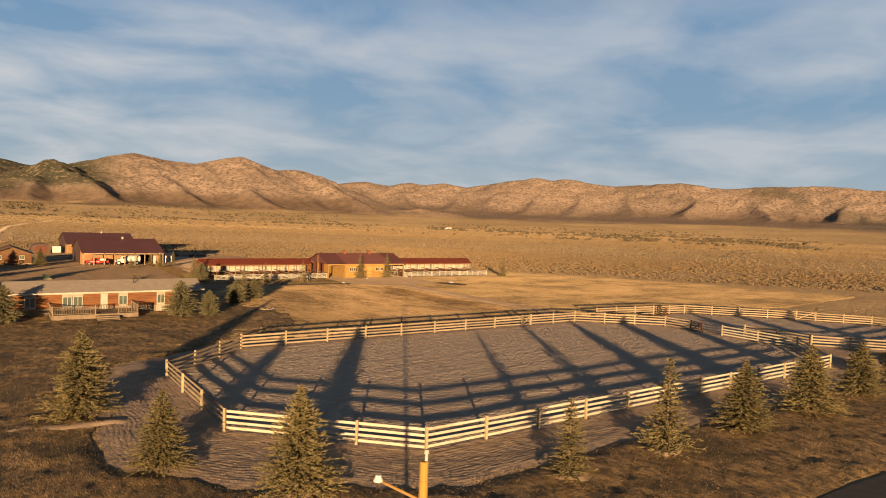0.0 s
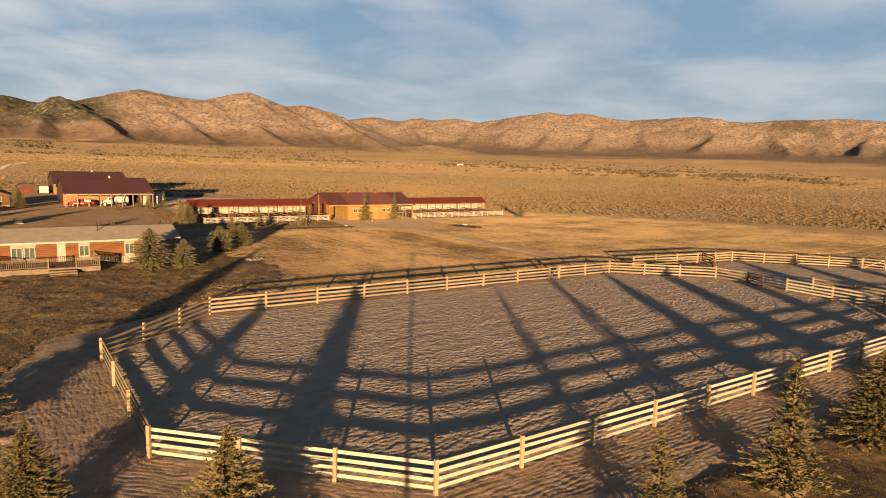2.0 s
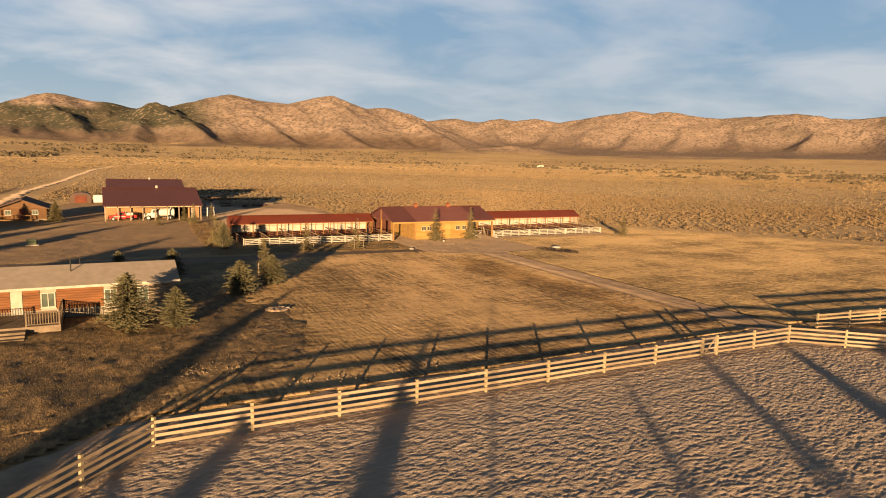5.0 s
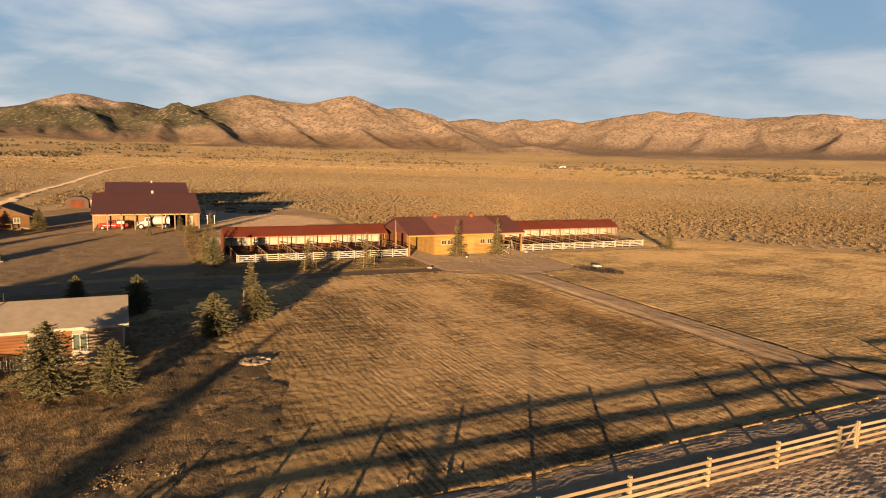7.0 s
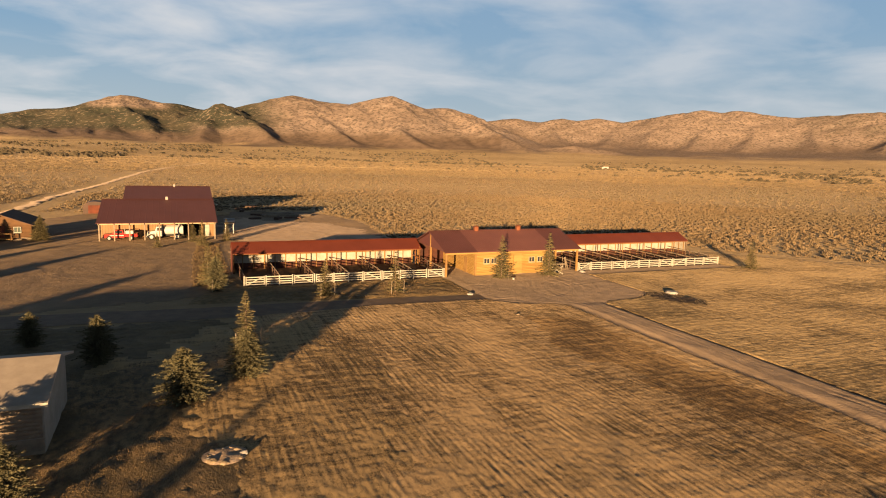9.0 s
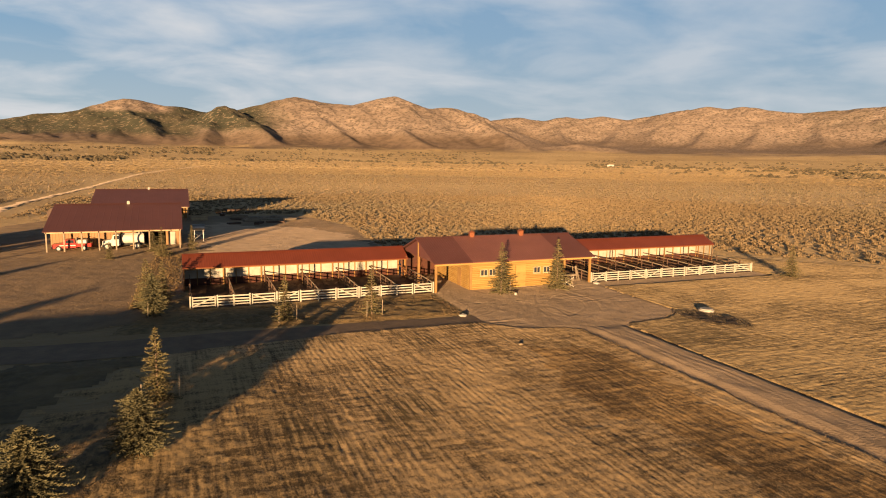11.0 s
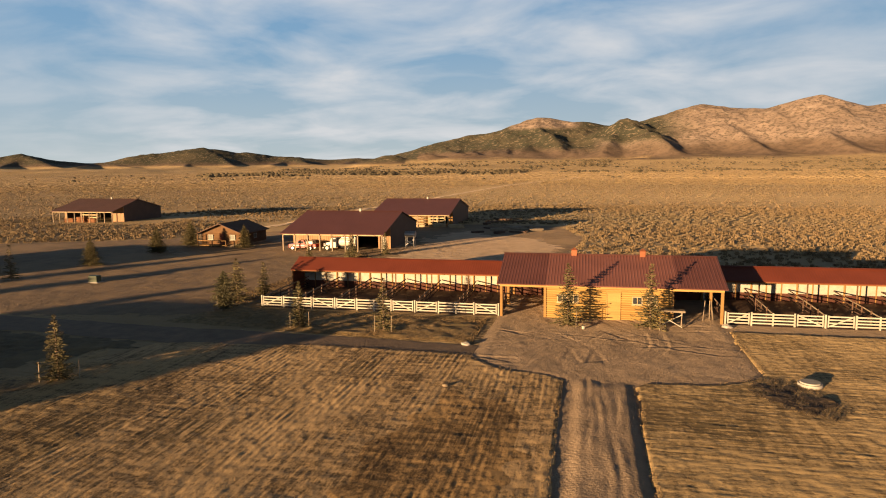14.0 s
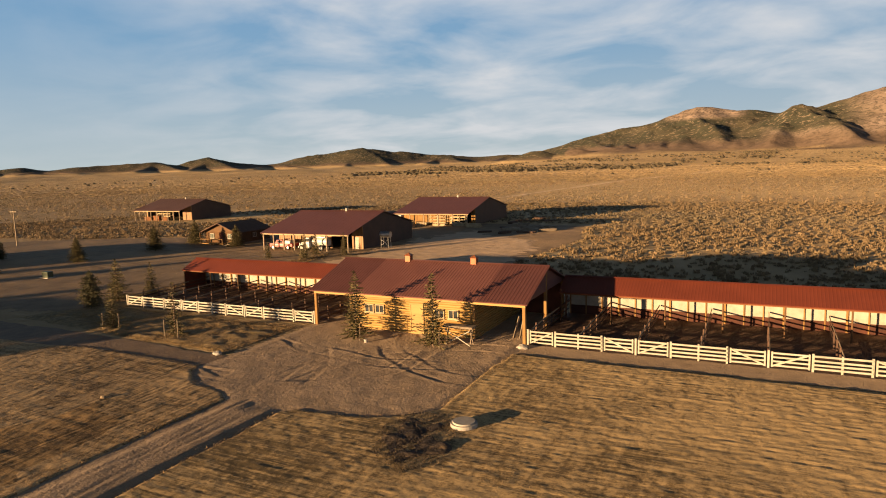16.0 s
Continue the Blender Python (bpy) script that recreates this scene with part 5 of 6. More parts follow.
# ---- roofs ----
def ribbed(s, x0, x1, rib, lift, at, under):
    """One sheet with standing ribs: at(k, x, o) gives the top points of edge k, o above the sheet; under(k, x) the bottom ones."""
    xs = [(x0, 0.0)]
    n = int((x1 - x0) / rib) if rib < x1 - x0 else 0
    w = min(0.035, rib * 0.14)
    for i in range(n):
        x = x0 + (x1 - x0) * (i + 0.5) / n
        xs += [(x - w * 1.4, 0.0), (x - w * 0.7, lift), (x + w * 0.7, lift), (x + w * 1.4, 0.0)]
    xs.append((x1, 0.0))
    m = len(xs)
    v = [at(0, x, o) for x, o in xs] + [at(1, x, o) for x, o in xs] + [under(0, x) for x, o in xs] + [under(1, x) for x, o in xs]
    f = []
    for i in range(m - 1):
        f += [(i, i + 1, m + i + 1, m + i), (2 * m + i + 1, 2 * m + i, 3 * m + i, 3 * m + i + 1), (i + 1, i, 2 * m + i, 2 * m + i + 1), (m + i, m + i + 1, 3 * m + i + 1, 3 * m + i)]
    f += [(0, m, 3 * m, 2 * m), (2 * m - 1, m - 1, 3 * m - 1, 4 * m - 1)]
    s.add(v, f)


def roof_slope(s, x0, x1, ye, ze, yr, zr, t=0.09, rib=0.6, rib_h=0.014):
    """One metal slope from eave to ridge, with standing ribs."""
    ln = math.hypot(yr - ye, zr - ze)
    ny, nz = -(zr - ze) / ln, (yr - ye) / ln
    if nz < 0:
        ny, nz = -ny, -nz
    e = ((ye, ze), (yr, zr))
    ribbed(s, x0, x1, rib, rib_h, lambda k, x, o: (x, e[k][0] + ny * o, e[k][1] + nz * o), lambda k, x: (x, e[k][0] - ny * t, e[k][1] - nz * t))


def ribbed_wall(x0, x1, y, z0, z1, rib=0.4):
    s = Shape()
    ribbed(s, x0, x1, rib, 0.03, lambda k, x, o: (x, y - o, (z0, z1)[k]), lambda k, x: (x, y + 0.12, (z0, z1)[k]))
    return s


def gable(parent, x0, x1, y0, z0, yr, zr, y1, z1, mat, rib=0.6, rib_h=0.014):
    s = Shape()
    roof_slope(s, x0, x1, y0, z0, yr, zr, rib=rib, rib_h=rib_h)
    roof_slope(s, x0, x1, y1, z1, yr, zr, rib=rib, rib_h=rib_h)
    roof = part("roof", s, mat, parent)
    part("ridge_cap", Shape().prism_x([(yr - 0.2, zr + 0.01), (yr, zr + 0.085), (yr + 0.2, zr + 0.01), (yr, zr - 0.03)], x0 - 0.02, x1 + 0.02), mat, roof)
    return roof


def log_wall(s, a, b, z0, z1, log=0.2, depth=0.16):
    """Round-faced horizontal logs from a to b (plan points), as one wall."""
    n = max(1, round((z1 - z0) / log))
    hz = (z1 - z0) / n
    a, b = Vector((*a, 0)), Vector((*b, 0))
    d = (b - a).normalized()
    nr = Vector((d.y, -d.x, 0))
    prof = []
    for i in range(n):
        prof += [(o, i + q) for o, q in ((0.0, 0.0), (0.62, 0.14), (1.0, 0.5), (0.62, 0.86))]
    prof += [(0.0, n)]
    m = len(prof)
    v = []
    for c in (a, b):
        v += [c + nr * (o * depth * 0.5) + Vector((0, 0, z0 + hz * q)) for o, q in prof]
    for c in (a, b):
        v += [c - nr * depth * 0.5 + Vector((0, 0, z0 + hz * q)) for o, q in prof]
    f = []
    for i in range(m - 1):
        f += [(i, m + i, m + i + 1, i + 1), (2 * m + i + 1, 3 * m + i + 1, 3 * m + i, 2 * m + i), (i + 1, 2 * m + i + 1, 2 * m + i, i), (m + i, 3 * m + i, 3 * m + i + 1, m + i + 1)]
    f += [(0, 2 * m, 3 * m, m), (m - 1, 2 * m - 1, 4 * m - 1, 3 * m - 1)]
    s.add(v, f)


def window(parent, x, y, z, w, h, face="-y", trim=M_beam, blind=None, depth=0.05):
    """A framed window with a cross bar; x is its middle along the wall, z its sill."""
    def bx(u0, u1, o0, o1, z0, z1):
        if face == "-y":
            return Shape().box(x + u0, x + u1, y - o1, y - o0, z0, z1)
        if face == "+x":
            return Shape().box(y + o0, y + o1, x + u0, x + u1, z0, z1)
        return Shape().box(y - o1, y - o0, x + u0, x + u1, z0, z1)
    t = 0.08
    s = Shape()
    for u0, u1, z0, z1 in ((-w / 2, -w / 2 + t, z, z + h), (w / 2 - t, w / 2, z, z + h), (-w / 2 + t, w / 2 - t, z, z + t), (-w / 2 + t, w / 2 - t, z + h - t, z + h), (-0.03, 0.03, z + t, z + h - t)):
        q = bx(u0, u1, 0.0, depth + 0.05, z0, z1)
        s.add(q.v, q.f)
    win = part("window", s, trim, parent)
    part("pane", bx(-w / 2 + t, w / 2 - t, 0.005, depth, z + t, z + h - t), M_glass if blind is None else blind, win)
    part("sill", bx(-w / 2 - 0.05, w / 2 + 0.05, 0.0, depth + 0.1, z - 0.06, z - 0.002), trim, win)
    return win


# ---- stable ----
stable = thing("stable", label="long timber stable with red metal roofs and a log tack room", category="stable")
SX0, SX1, SY, SR = 58.85, 77.6, 126.0, 131.2
for rx0, rx1, rm in ((SX0 - 0.25, 62.9, M_roofmar), (62.9, 74.0, M_roofpale), (74.0, SX1 + 0.25, M_roofmar)):
    gable(stable, rx0, rx1, 125.55, 3.05, SR, 5.0, 137.0, 3.0, rm, 0.26, 0.02)
for a, b, z0 in (((62.85, SY), (68.05, SY), 0), ((69.3, SY), (73.5, SY), 0), ((68.05, SY), (69.3, SY), 2.45), ((73.58, SY + 0.09), (73.58, 136.1), 0), ((62.77, 136.1), (62.77, SY + 0.09), 0)):
    q = Shape()
    log_wall(q, a, b, z0, 2.72)
    part("log_wall", q, M_log, stable, "honey-coloured varnished log wall")
part("sliding_door", Shape().box(68.07, 69.28, SY - 0.11, SY - 0.04, 0.04, 2.5).box(68.07, 68.17, SY - 0.14, SY - 0.11, 0.04, 2.5).box(69.18, 69.28, SY - 0.14, SY - 0.11, 0.04, 2.5)
     .box(68.17, 69.18, SY - 0.14, SY - 0.11, 2.36, 2.5).box(68.17, 69.18, SY - 0.14, SY - 0.11, 0.04, 0.18), M_log, stable, "plank sliding door")
part("corner_board", Shape().box(62.72, 62.94, SY - 0.13, SY + 0.06, 0, 2.75), M_beam, stable)
part("corner_board", Shape().box(73.42, 73.62, SY - 0.13, SY + 0.06, 0, 2.75), M_beam, stable)
part("door", Shape().box(62.68, 62.76, 128.2, 129.1, 0.02, 2.02), M_beam, stable, "closed side door in the passage")
for wx in (64.32, 65.3, 70.65, 71.85):
    window(stable, wx, SY - 0.06, 1.46, 0.86, 0.72, trim=M_palewood)
part("eave_beam", Shape().box(SX0, SX1, SY - 0.12, SY + 0.12, 2.74, 3.0), M_log, stable)
part("eave_beam", Shape().box(SX0, SX1, 136.0, 136.24, 2.74, 3.0), M_beam, stable)
for px_, py_ in ((SX0 + 0.12, SY), (SX1 - 0.12, SY), (SX0 + 0.12, 131.2), (SX1 - 0.12, 131.2), (SX0 + 0.12, 136.1), (SX1 - 0.12, 136.1)):
    part("post", Shape().chunk(px_ - 0.12, px_ + 0.12, py_ - 0.12, py_ + 0.12, 0, 2.74 if py_ != 131.2 else 4.75), M_beam, stable)
part("passage_wall", Shape().box(SX0 + 0.25, 62.75, 136.1, 136.2, 0, 2.74), M_kick, stable)
part("passage_wall", Shape().box(73.6, SX1 - 0.25, 136.1, 136.2, 0, 2.74), M_redwood, stable)
for gx in (SX0 + 0.06, SX1 - 0.1):
    part("gable_board", Shape().prism_x([(126.1, 3.0), (SR, 4.85), (136.4, 3.0)], gx, gx + 0.05), M_roofmar, stable)
for cx in (65.2, 71.4):
    cup = part("cupola", Shape().chunk(cx - 0.26, cx + 0.26, SR - 0.26, SR + 0.26, 4.9, 5.45, 0.03), M_copper, stable, "small copper ridge vent")
    n0 = Shape()
    n0.add([(cx - 0.34, SR - 0.34, 5.45), (cx + 0.34, SR - 0.34, 5.45), (cx + 0.34, SR + 0.34, 5.45), (cx - 0.34, SR + 0.34, 5.45), (cx, SR, 5.68)],
           [(0, 1, 4), (1, 2, 4), (2, 3, 4), (3, 0, 4), (3, 2, 1, 0)])
    part("cap", n0, M_copper, cup)

EY, EZ, RY, RZ, WY = 133.8, 2.55, 135.8, 3.5, 136.9


def wing(x0, x1, end_wall, open_end, pale=False):
    gable(stable, x0, x1, EY - 0.2, EZ - 0.08, RY, RZ, 137.5, 2.75, M_roofred, 0.24, 0.006)
    part("back_wall", Shape().box(x0 + 0.1, x1 - 0.1, WY, WY + 0.08, 0.78, 3.0), M_whitepaint, stable, "white metal back wall panels")
    part("kick_board", Shape().box(x0 + 0.1, x1 - 0.1, WY - 0.05, WY + 0.09, 0.02, 0.778), M_kick, stable, "dark red kick boards")
    n = 6
    for i in range(n + 1):
        x = x0 + 0.15 + (x1 - x0 - 0.3) * i / n
        part("post", Shape().chunk(x - 0.06, x + 0.06, EY - 0.06, EY + 0.06, 0, EZ - 0.02), M_cabinlog, stable)
        part("stud", Shape().box(x - 0.07, x + 0.07, WY - 0.12, WY - 0.052, 0.0, 3.0), M_beam, stable)
        if i < n:
            for f in (0.33, 0.66):
                xs = x + (x1 - x0 - 0.3) / n * f
                part("stud", Shape().box(xs - 0.045, xs + 0.045, WY - 0.10, WY - 0.052, 0.0, 3.0), M_beam, stable)
    part("girt", Shape().box(x0 + 0.1, x1 - 0.1, WY - 0.045, WY - 0.002, 1.72, 1.80), M_beam, stable)
    part("eave_beam", Shape().box(x0, x1, EY - 0.07, EY + 0.07, EZ - 0.26, EZ - 0.05), M_redlog, stable)
    out = [(EY, 0.0), (EY, EZ - 0.1), (RY, RZ - 0.12), (WY + 0.3, 2.85), (WY + 0.3, 0.0)]
    part("end_wall", Shape().prism_x(out, end_wall, end_wall + 0.06), M_whitepaint if pale else M_redwood, stable, "white panelled end wall" if pale else "dark red end wall")
    for yy in (EY + 0.5, EY + 1.55, EY + 2.6) if pale else ():
        part("stud", Shape().box(end_wall - 0.08, end_wall - 0.002, yy - 0.05, yy + 0.05, 0.0, 2.75), M_beam, stable)
    if pale:
        part("kick_board", Shape().box(end_wall - 0.05, end_wall - 0.004, EY + 0.08, WY - 0.15, 0.03, 0.78), M_kick, stable)
    fr = Shape()
    for yy in (EY, (EY + WY) / 2, WY):
        fr.box(open_end - 0.05, open_end + 0.05, yy - 0.06, yy + 0.06, 0, 2.7)
    fr.bar((open_end, EY, 0.3), (open_end, WY, 2.4), 0.05, 0.12).bar((open_end, EY, 1.2), (open_end, WY, 1.2), 0.05, 0.12)
    part("end_frame", fr, M_redlog, stable)


wing(35.0, 58.6, 35.05, 58.4)
wing(77.85, 102.9, 102.8, 78.0, True)


def pen_front(bays, name):
    """Gates and panels along the pen fronts; bays as (kind, x0, x1)."""
    f = thing(name, label="white timber fence along the front of the horse pens", category="fence")
    done = set()
    for kind, x0, x1 in bays:
        for x in (x0, x1):
            if round(x, 1) not in done:
                done.add(round(x, 1))
                post(f, x, 126.0, 1.16, 0.13, M_whitepaint)
        if kind == "P":
            mid = (x0 + x1) / 2
            post(f, mid, 126.0, 1.14, 0.12, M_whitepaint)
            for z in (0.25, 0.5, 0.75, 1.02):
                board(f, (x0, 125.9, z + random.gauss(0, 0.01)), (x1, 125.9, z + random.gauss(0, 0.01)), 0.035, 0.12, M_whitepaint)
        else:
            s = 1 if kind == "G" else -1
            g = rail_gate("pen_gate", (x0 + 0.05, 125.97), (x1 - 0.05, 125.97), 1.1, M_whitepaint, "white braced timber gate of a horse pen", brace=False)
            a, b = (x0 + 0.25, x1 - 0.25) if s > 0 else (x1 - 0.25, x0 + 0.25)
            board(g, (a, 125.93, 0.2), (b, 125.93, 1.02), 0.03, 0.11, M_whitepaint, "brace")


pen_front([("G", 35.55, 37.85), ("P", 37.85, 40.7), ("H", 40.7, 43.1), ("G", 43.1, 45.3), ("P", 45.3, 48.65), ("H", 48.65, 50.93), ("G", 50.93, 53.17), ("P", 53.17, 56.46), ("H", 56.46, 58.7)], "pen_fence")
pen_front([("G", 77.75, 79.78), ("P", 79.78, 83.08), ("H", 83.08, 85.36), ("G", 85.36, 87.62), ("P", 87.62, 91.04), ("H", 91.04, 93.4), ("G", 93.4, 95.83), ("P", 95.83, 98.9), ("H", 98.9, 101.7)], "pen_fence")

for x in (35.6, 39.3, 43.1, 47.0, 50.93, 54.8, 58.75, 77.75, 81.4, 85.36, 89.35, 93.4, 97.4, 101.7):
    d = thing("pen_divider", label="dark red timber rail divider between two horse pens", category="fence", group="pen dividers")
    for yy in (127.9, 129.8, 131.8):
        post(d, x, yy, 1.22, 0.10, M_rail)
    for z in (0.35, 0.72, 1.1):
        # sun on the top edges painted as a lighter top rail, dark under the roof
        mt = M_greywood if z > 1 else M_rail
        board(d, (x + 0.08, 126.1, z * 0.9), (x + 0.08, 129.8, z), 0.04, 0.11, mt, "rail")
        board(d, (x + 0.08, 129.8, z), (x + 0.08, EY, z + 0.03), 0.04, 0.11, mt, "rail")
        board(d, (x + 0.08, EY, z + 0.03), (x + 0.08, WY - 0.15, z + 0.1), 0.04, 0.11, M_rail, "rail")


# ---- barns ----
def barn(name, label, x0, x1, y0, z0, yr, zr, y1, z1, wall_y, posts, door=None, opening=None, wall_mat=M_sidingshade, lit=None, roof_mat=M_roofmar):
    b = thing(name, label=label, category="barn")
    gable(b, x0 - 0.25, x1 + 0.25, y0, z0, yr, zr, y1 + 0.3, z1, roof_mat, 0.9, 0.010)
    slope = (zr - z0) / (yr - y0)
    zw = z0 + slope * (wall_y - y0) - 0.12
    for px_ in posts:
        part("post", Shape().chunk(px_ - 0.1, px_ + 0.1, y0 + 0.3, y0 + 0.5, 0, z0 - 0.05), M_greywood, b)
    part("header", Shape().box(x0, x1, y0 + 0.3, y0 + 0.5, z0 - 0.28, z0 - 0.05), M_palewood, b)
    # front takes the sunlit colour, sides and back the shaded one
    gaps = sorted([g for g in (door, opening) if g])
    xx = x0
    for g0, g1, gz in gaps:
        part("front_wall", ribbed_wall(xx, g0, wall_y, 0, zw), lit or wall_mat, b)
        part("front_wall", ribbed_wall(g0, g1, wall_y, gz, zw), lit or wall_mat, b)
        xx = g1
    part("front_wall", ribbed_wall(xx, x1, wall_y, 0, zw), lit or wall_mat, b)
    if door:
        part("door", Shape().chunk(door[0] + 0.03, door[1] - 0.03, wall_y - 0.02, wall_y + 0.04, 0.02, door[2] - 0.03, 0.02), M_whitepaint, b, "white steel door")
    for gx in (x0, x1 - 0.12):
        q = Shape().prism_x([(wall_y + 0.121, 0), (wall_y + 0.121, zw), (yr, zr - 0.14), (y1, z1 - 0.1), (y1, 0)], gx, gx + 0.12)
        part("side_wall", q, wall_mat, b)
    part("back_wall", Shape().box(x0 + 0.12, x1 - 0.12, y1 - 0.12, y1, 0, z1 - 0.1), wall_mat, b)
    cx = (x0 + x1) / 2 + 1.2
    part("vent", Shape().chunk(cx - 0.2, cx + 0.2, yr - 0.2, yr + 0.2, zr - 0.05, zr + 0.45, 0.04), M_concrete, b)
    return b


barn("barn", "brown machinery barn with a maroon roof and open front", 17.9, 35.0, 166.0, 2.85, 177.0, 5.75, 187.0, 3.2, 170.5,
     (18.05, 20.16, 22.3, 24.43, 26.56, 28.74, 30.84, 34.85), (33.35, 34.25, 2.0), (28.9, 32.9, 2.75), lit=M_sidinglit)
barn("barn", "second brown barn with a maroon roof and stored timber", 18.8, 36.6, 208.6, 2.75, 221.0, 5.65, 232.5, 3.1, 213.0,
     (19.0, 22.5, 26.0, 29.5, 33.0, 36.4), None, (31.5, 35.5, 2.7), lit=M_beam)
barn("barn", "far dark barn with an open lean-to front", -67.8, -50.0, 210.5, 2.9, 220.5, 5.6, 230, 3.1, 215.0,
     (-67.6, -65.6, -63.4, -61.2, -59.0, -56.8, -54.6, -52.4, -50.2), None, (-67.3, -53.4, 2.9), lit=M_sidinglit, roof_mat=M_roofdull)


# ---- ranch house ----
def house():
    h = thing("ranch_house", label="low white and red log-sided ranch house with a grey roof", category="house")
    x0, x1, yf, yb = 1.6, 22.9, 88.3, 95.4
    s = Shape()
    roof_slope(s, x0 - 0.35, x1 + 0.35, 87.6, 2.78, 91.8, 3.84, t=0.14, rib=50)
    roof_slope(s, x0 - 0.35, x1 + 0.35, 96.1, 2.78, 91.8, 3.84, t=0.14, rib=50)
    part("roof", s, M_roofgrey, h)
    part("fascia", Shape().box(x0 - 0.35, x1 + 0.35, 87.56, 87.6, 2.6, 2.8), M_whitepaint, h)
    part("wall", Shape().box(x0, x1, yf, yf + 0.15, 0.0, 2.72).box(x0, x1, yb - 0.15, yb, 0.0, 2.72), M_clap, h)
    for gx in (x0, x1 - 0.15):
        part("end_wall", Shape().prism_x([(yf + 0.151, 0), (yf + 0.151, 2.75), (91.8, 3.68), (yb - 0.151, 2.75), (yb - 0.151, 0)], gx, gx + 0.15), M_clap, h, "grey clapboard end wall")
    for i in range(17):
        z = 0.1 + i * 0.2
        half = 3.4 if z < 2.7 else max(0.2, 3.5 * (3.62 - z) / 0.95)
        part("clapboard", Shape().prism([(x1 + 0.001, z), (x1 + 0.03, z), (x1 + 0.012, z + 0.19), (x1 + 0.001, z + 0.19)], 91.8 - half, 91.8 + half), M_clap, h)
    for a, b in ((1.7, 3.3), (4.5, 7.08), (9.32, 11.14), (11.98, 13.1), (14.2, 17.5), (18.55, 19.92), (20.88, 22.85)):
        q = Shape()
        log_wall(q, (a, yf - 0.005), (b, yf - 0.005), 0.85, 2.66, 0.2, 0.12)
        # last bay grey, the others red-brown
        part("log_panel", q, M_greywood if a > 20 else M_redlog, h, "grey log siding" if a > 20 else "red-brown half-log siding")
    for i in range(4):
        z = 0.03 + 0.2 * i
        part("clapboard", Shape().prism_x([(yf - 0.075, z), (yf - 0.031, z), (yf - 0.031, z + 0.19), (yf - 0.05, z + 0.19)], 18.6, x1), M_greywood, h)
    for wx, w in ((7.65, 1.0), (8.75, 1.0), (13.65, 1.0), (18.02, 0.95), (3.9, 1.1), (20.4, 0.9)):
        window(h, wx, yf - 0.003, 1.05, w, 1.2, trim=M_whitepaint, blind=M_curtain)
    part("door", Shape().chunk(11.18, 11.95, yf - 0.06, yf - 0.002, 0.62, 2.42, 0.02), M_whitepaint, h, "white front door")
    part("vent_pipe", Shape().rod((15.2, 90.4, 3.4), (15.2, 90.4, 4.5), 0.05, n=8), M_dark, h)
    part("vent_pipe", Shape().rod((15.8, 92.6, 3.5), (15.8, 92.6, 4.3), 0.04, n=8), M_dark, h)
    part("skirting", Shape().box(x0, 14.2, yf - 0.03, yf - 0.002, 0.0, 0.8), M_deck, h)
    part("skirting", Shape().box(18.6, x1, yf - 0.03, yf - 0.002, 0.0, 0.8), M_greywood, h)
    for i in range(20):
        post(h, 14.34 + i * 0.16, yf - 0.05, 0.78, 0.07, M_greywood, name="slat")
    return h


house()


def deck():
    d = thing("deck", label="weathered grey timber deck with a baluster railing and steps", category="deck")
    for i in range(28):
        y = 84.05 + i * 0.15
        board(d, (5.75, y, 0.6), (14.65, y, 0.6), 0.14, 0.04, M_deck, "plank")
    part("skirt", Shape().box(5.75, 14.65, 84.0, 84.03, 0.02, 0.58).box(14.62, 14.65, 84.03, 88.2, 0.02, 0.58).box(5.75, 5.78, 84.03, 88.2, 0.02, 0.58), M_deck, d)
    def railing(a, b):
        a, b = Vector((*a, 0.62)), Vector((*b, 0.62))
        n = max(2, int((b - a).length / 0.17))
        board(d, a + Vector((0, 0, 0.95)), b + Vector((0, 0, 0.95)), 0.1, 0.05, M_deck, "handrail")
        board(d, a + Vector((0, 0, 0.12)), b + Vector((0, 0, 0.12)), 0.05, 0.06, M_deck, "bottom_rail")
        for i in range(1, n):
            p = a.lerp(b, i / n)
            post(d, p.x, p.y, 0.78, 0.045, M_deck, 0, 0.76, "baluster")
        for p in (a, b):
            post(d, p.x, p.y, 1.05, 0.11, M_deck, 0, 0.62)
    railing((5.82, 84.1), (10.1, 84.1))
    railing((12.5, 84.1), (14.58, 84.1))
    railing((14.58, 84.1), (14.58, 88.1))
    railing((5.82, 84.1), (5.82, 88.1))
    for i in range(3):
        part("step", Shape().chunk(10.1, 12.5, 83.2 - 0.45 * i, 84.0 - 0.40 * i, 0.02, 0.46 - 0.15 * i, 0.02), M_deck, d)
    part("path_slab", Shape().chunk(9.6, 12.8, 80.2, 82.2, 0.0, 0.07, 0.02), M_concrete, d)


deck()


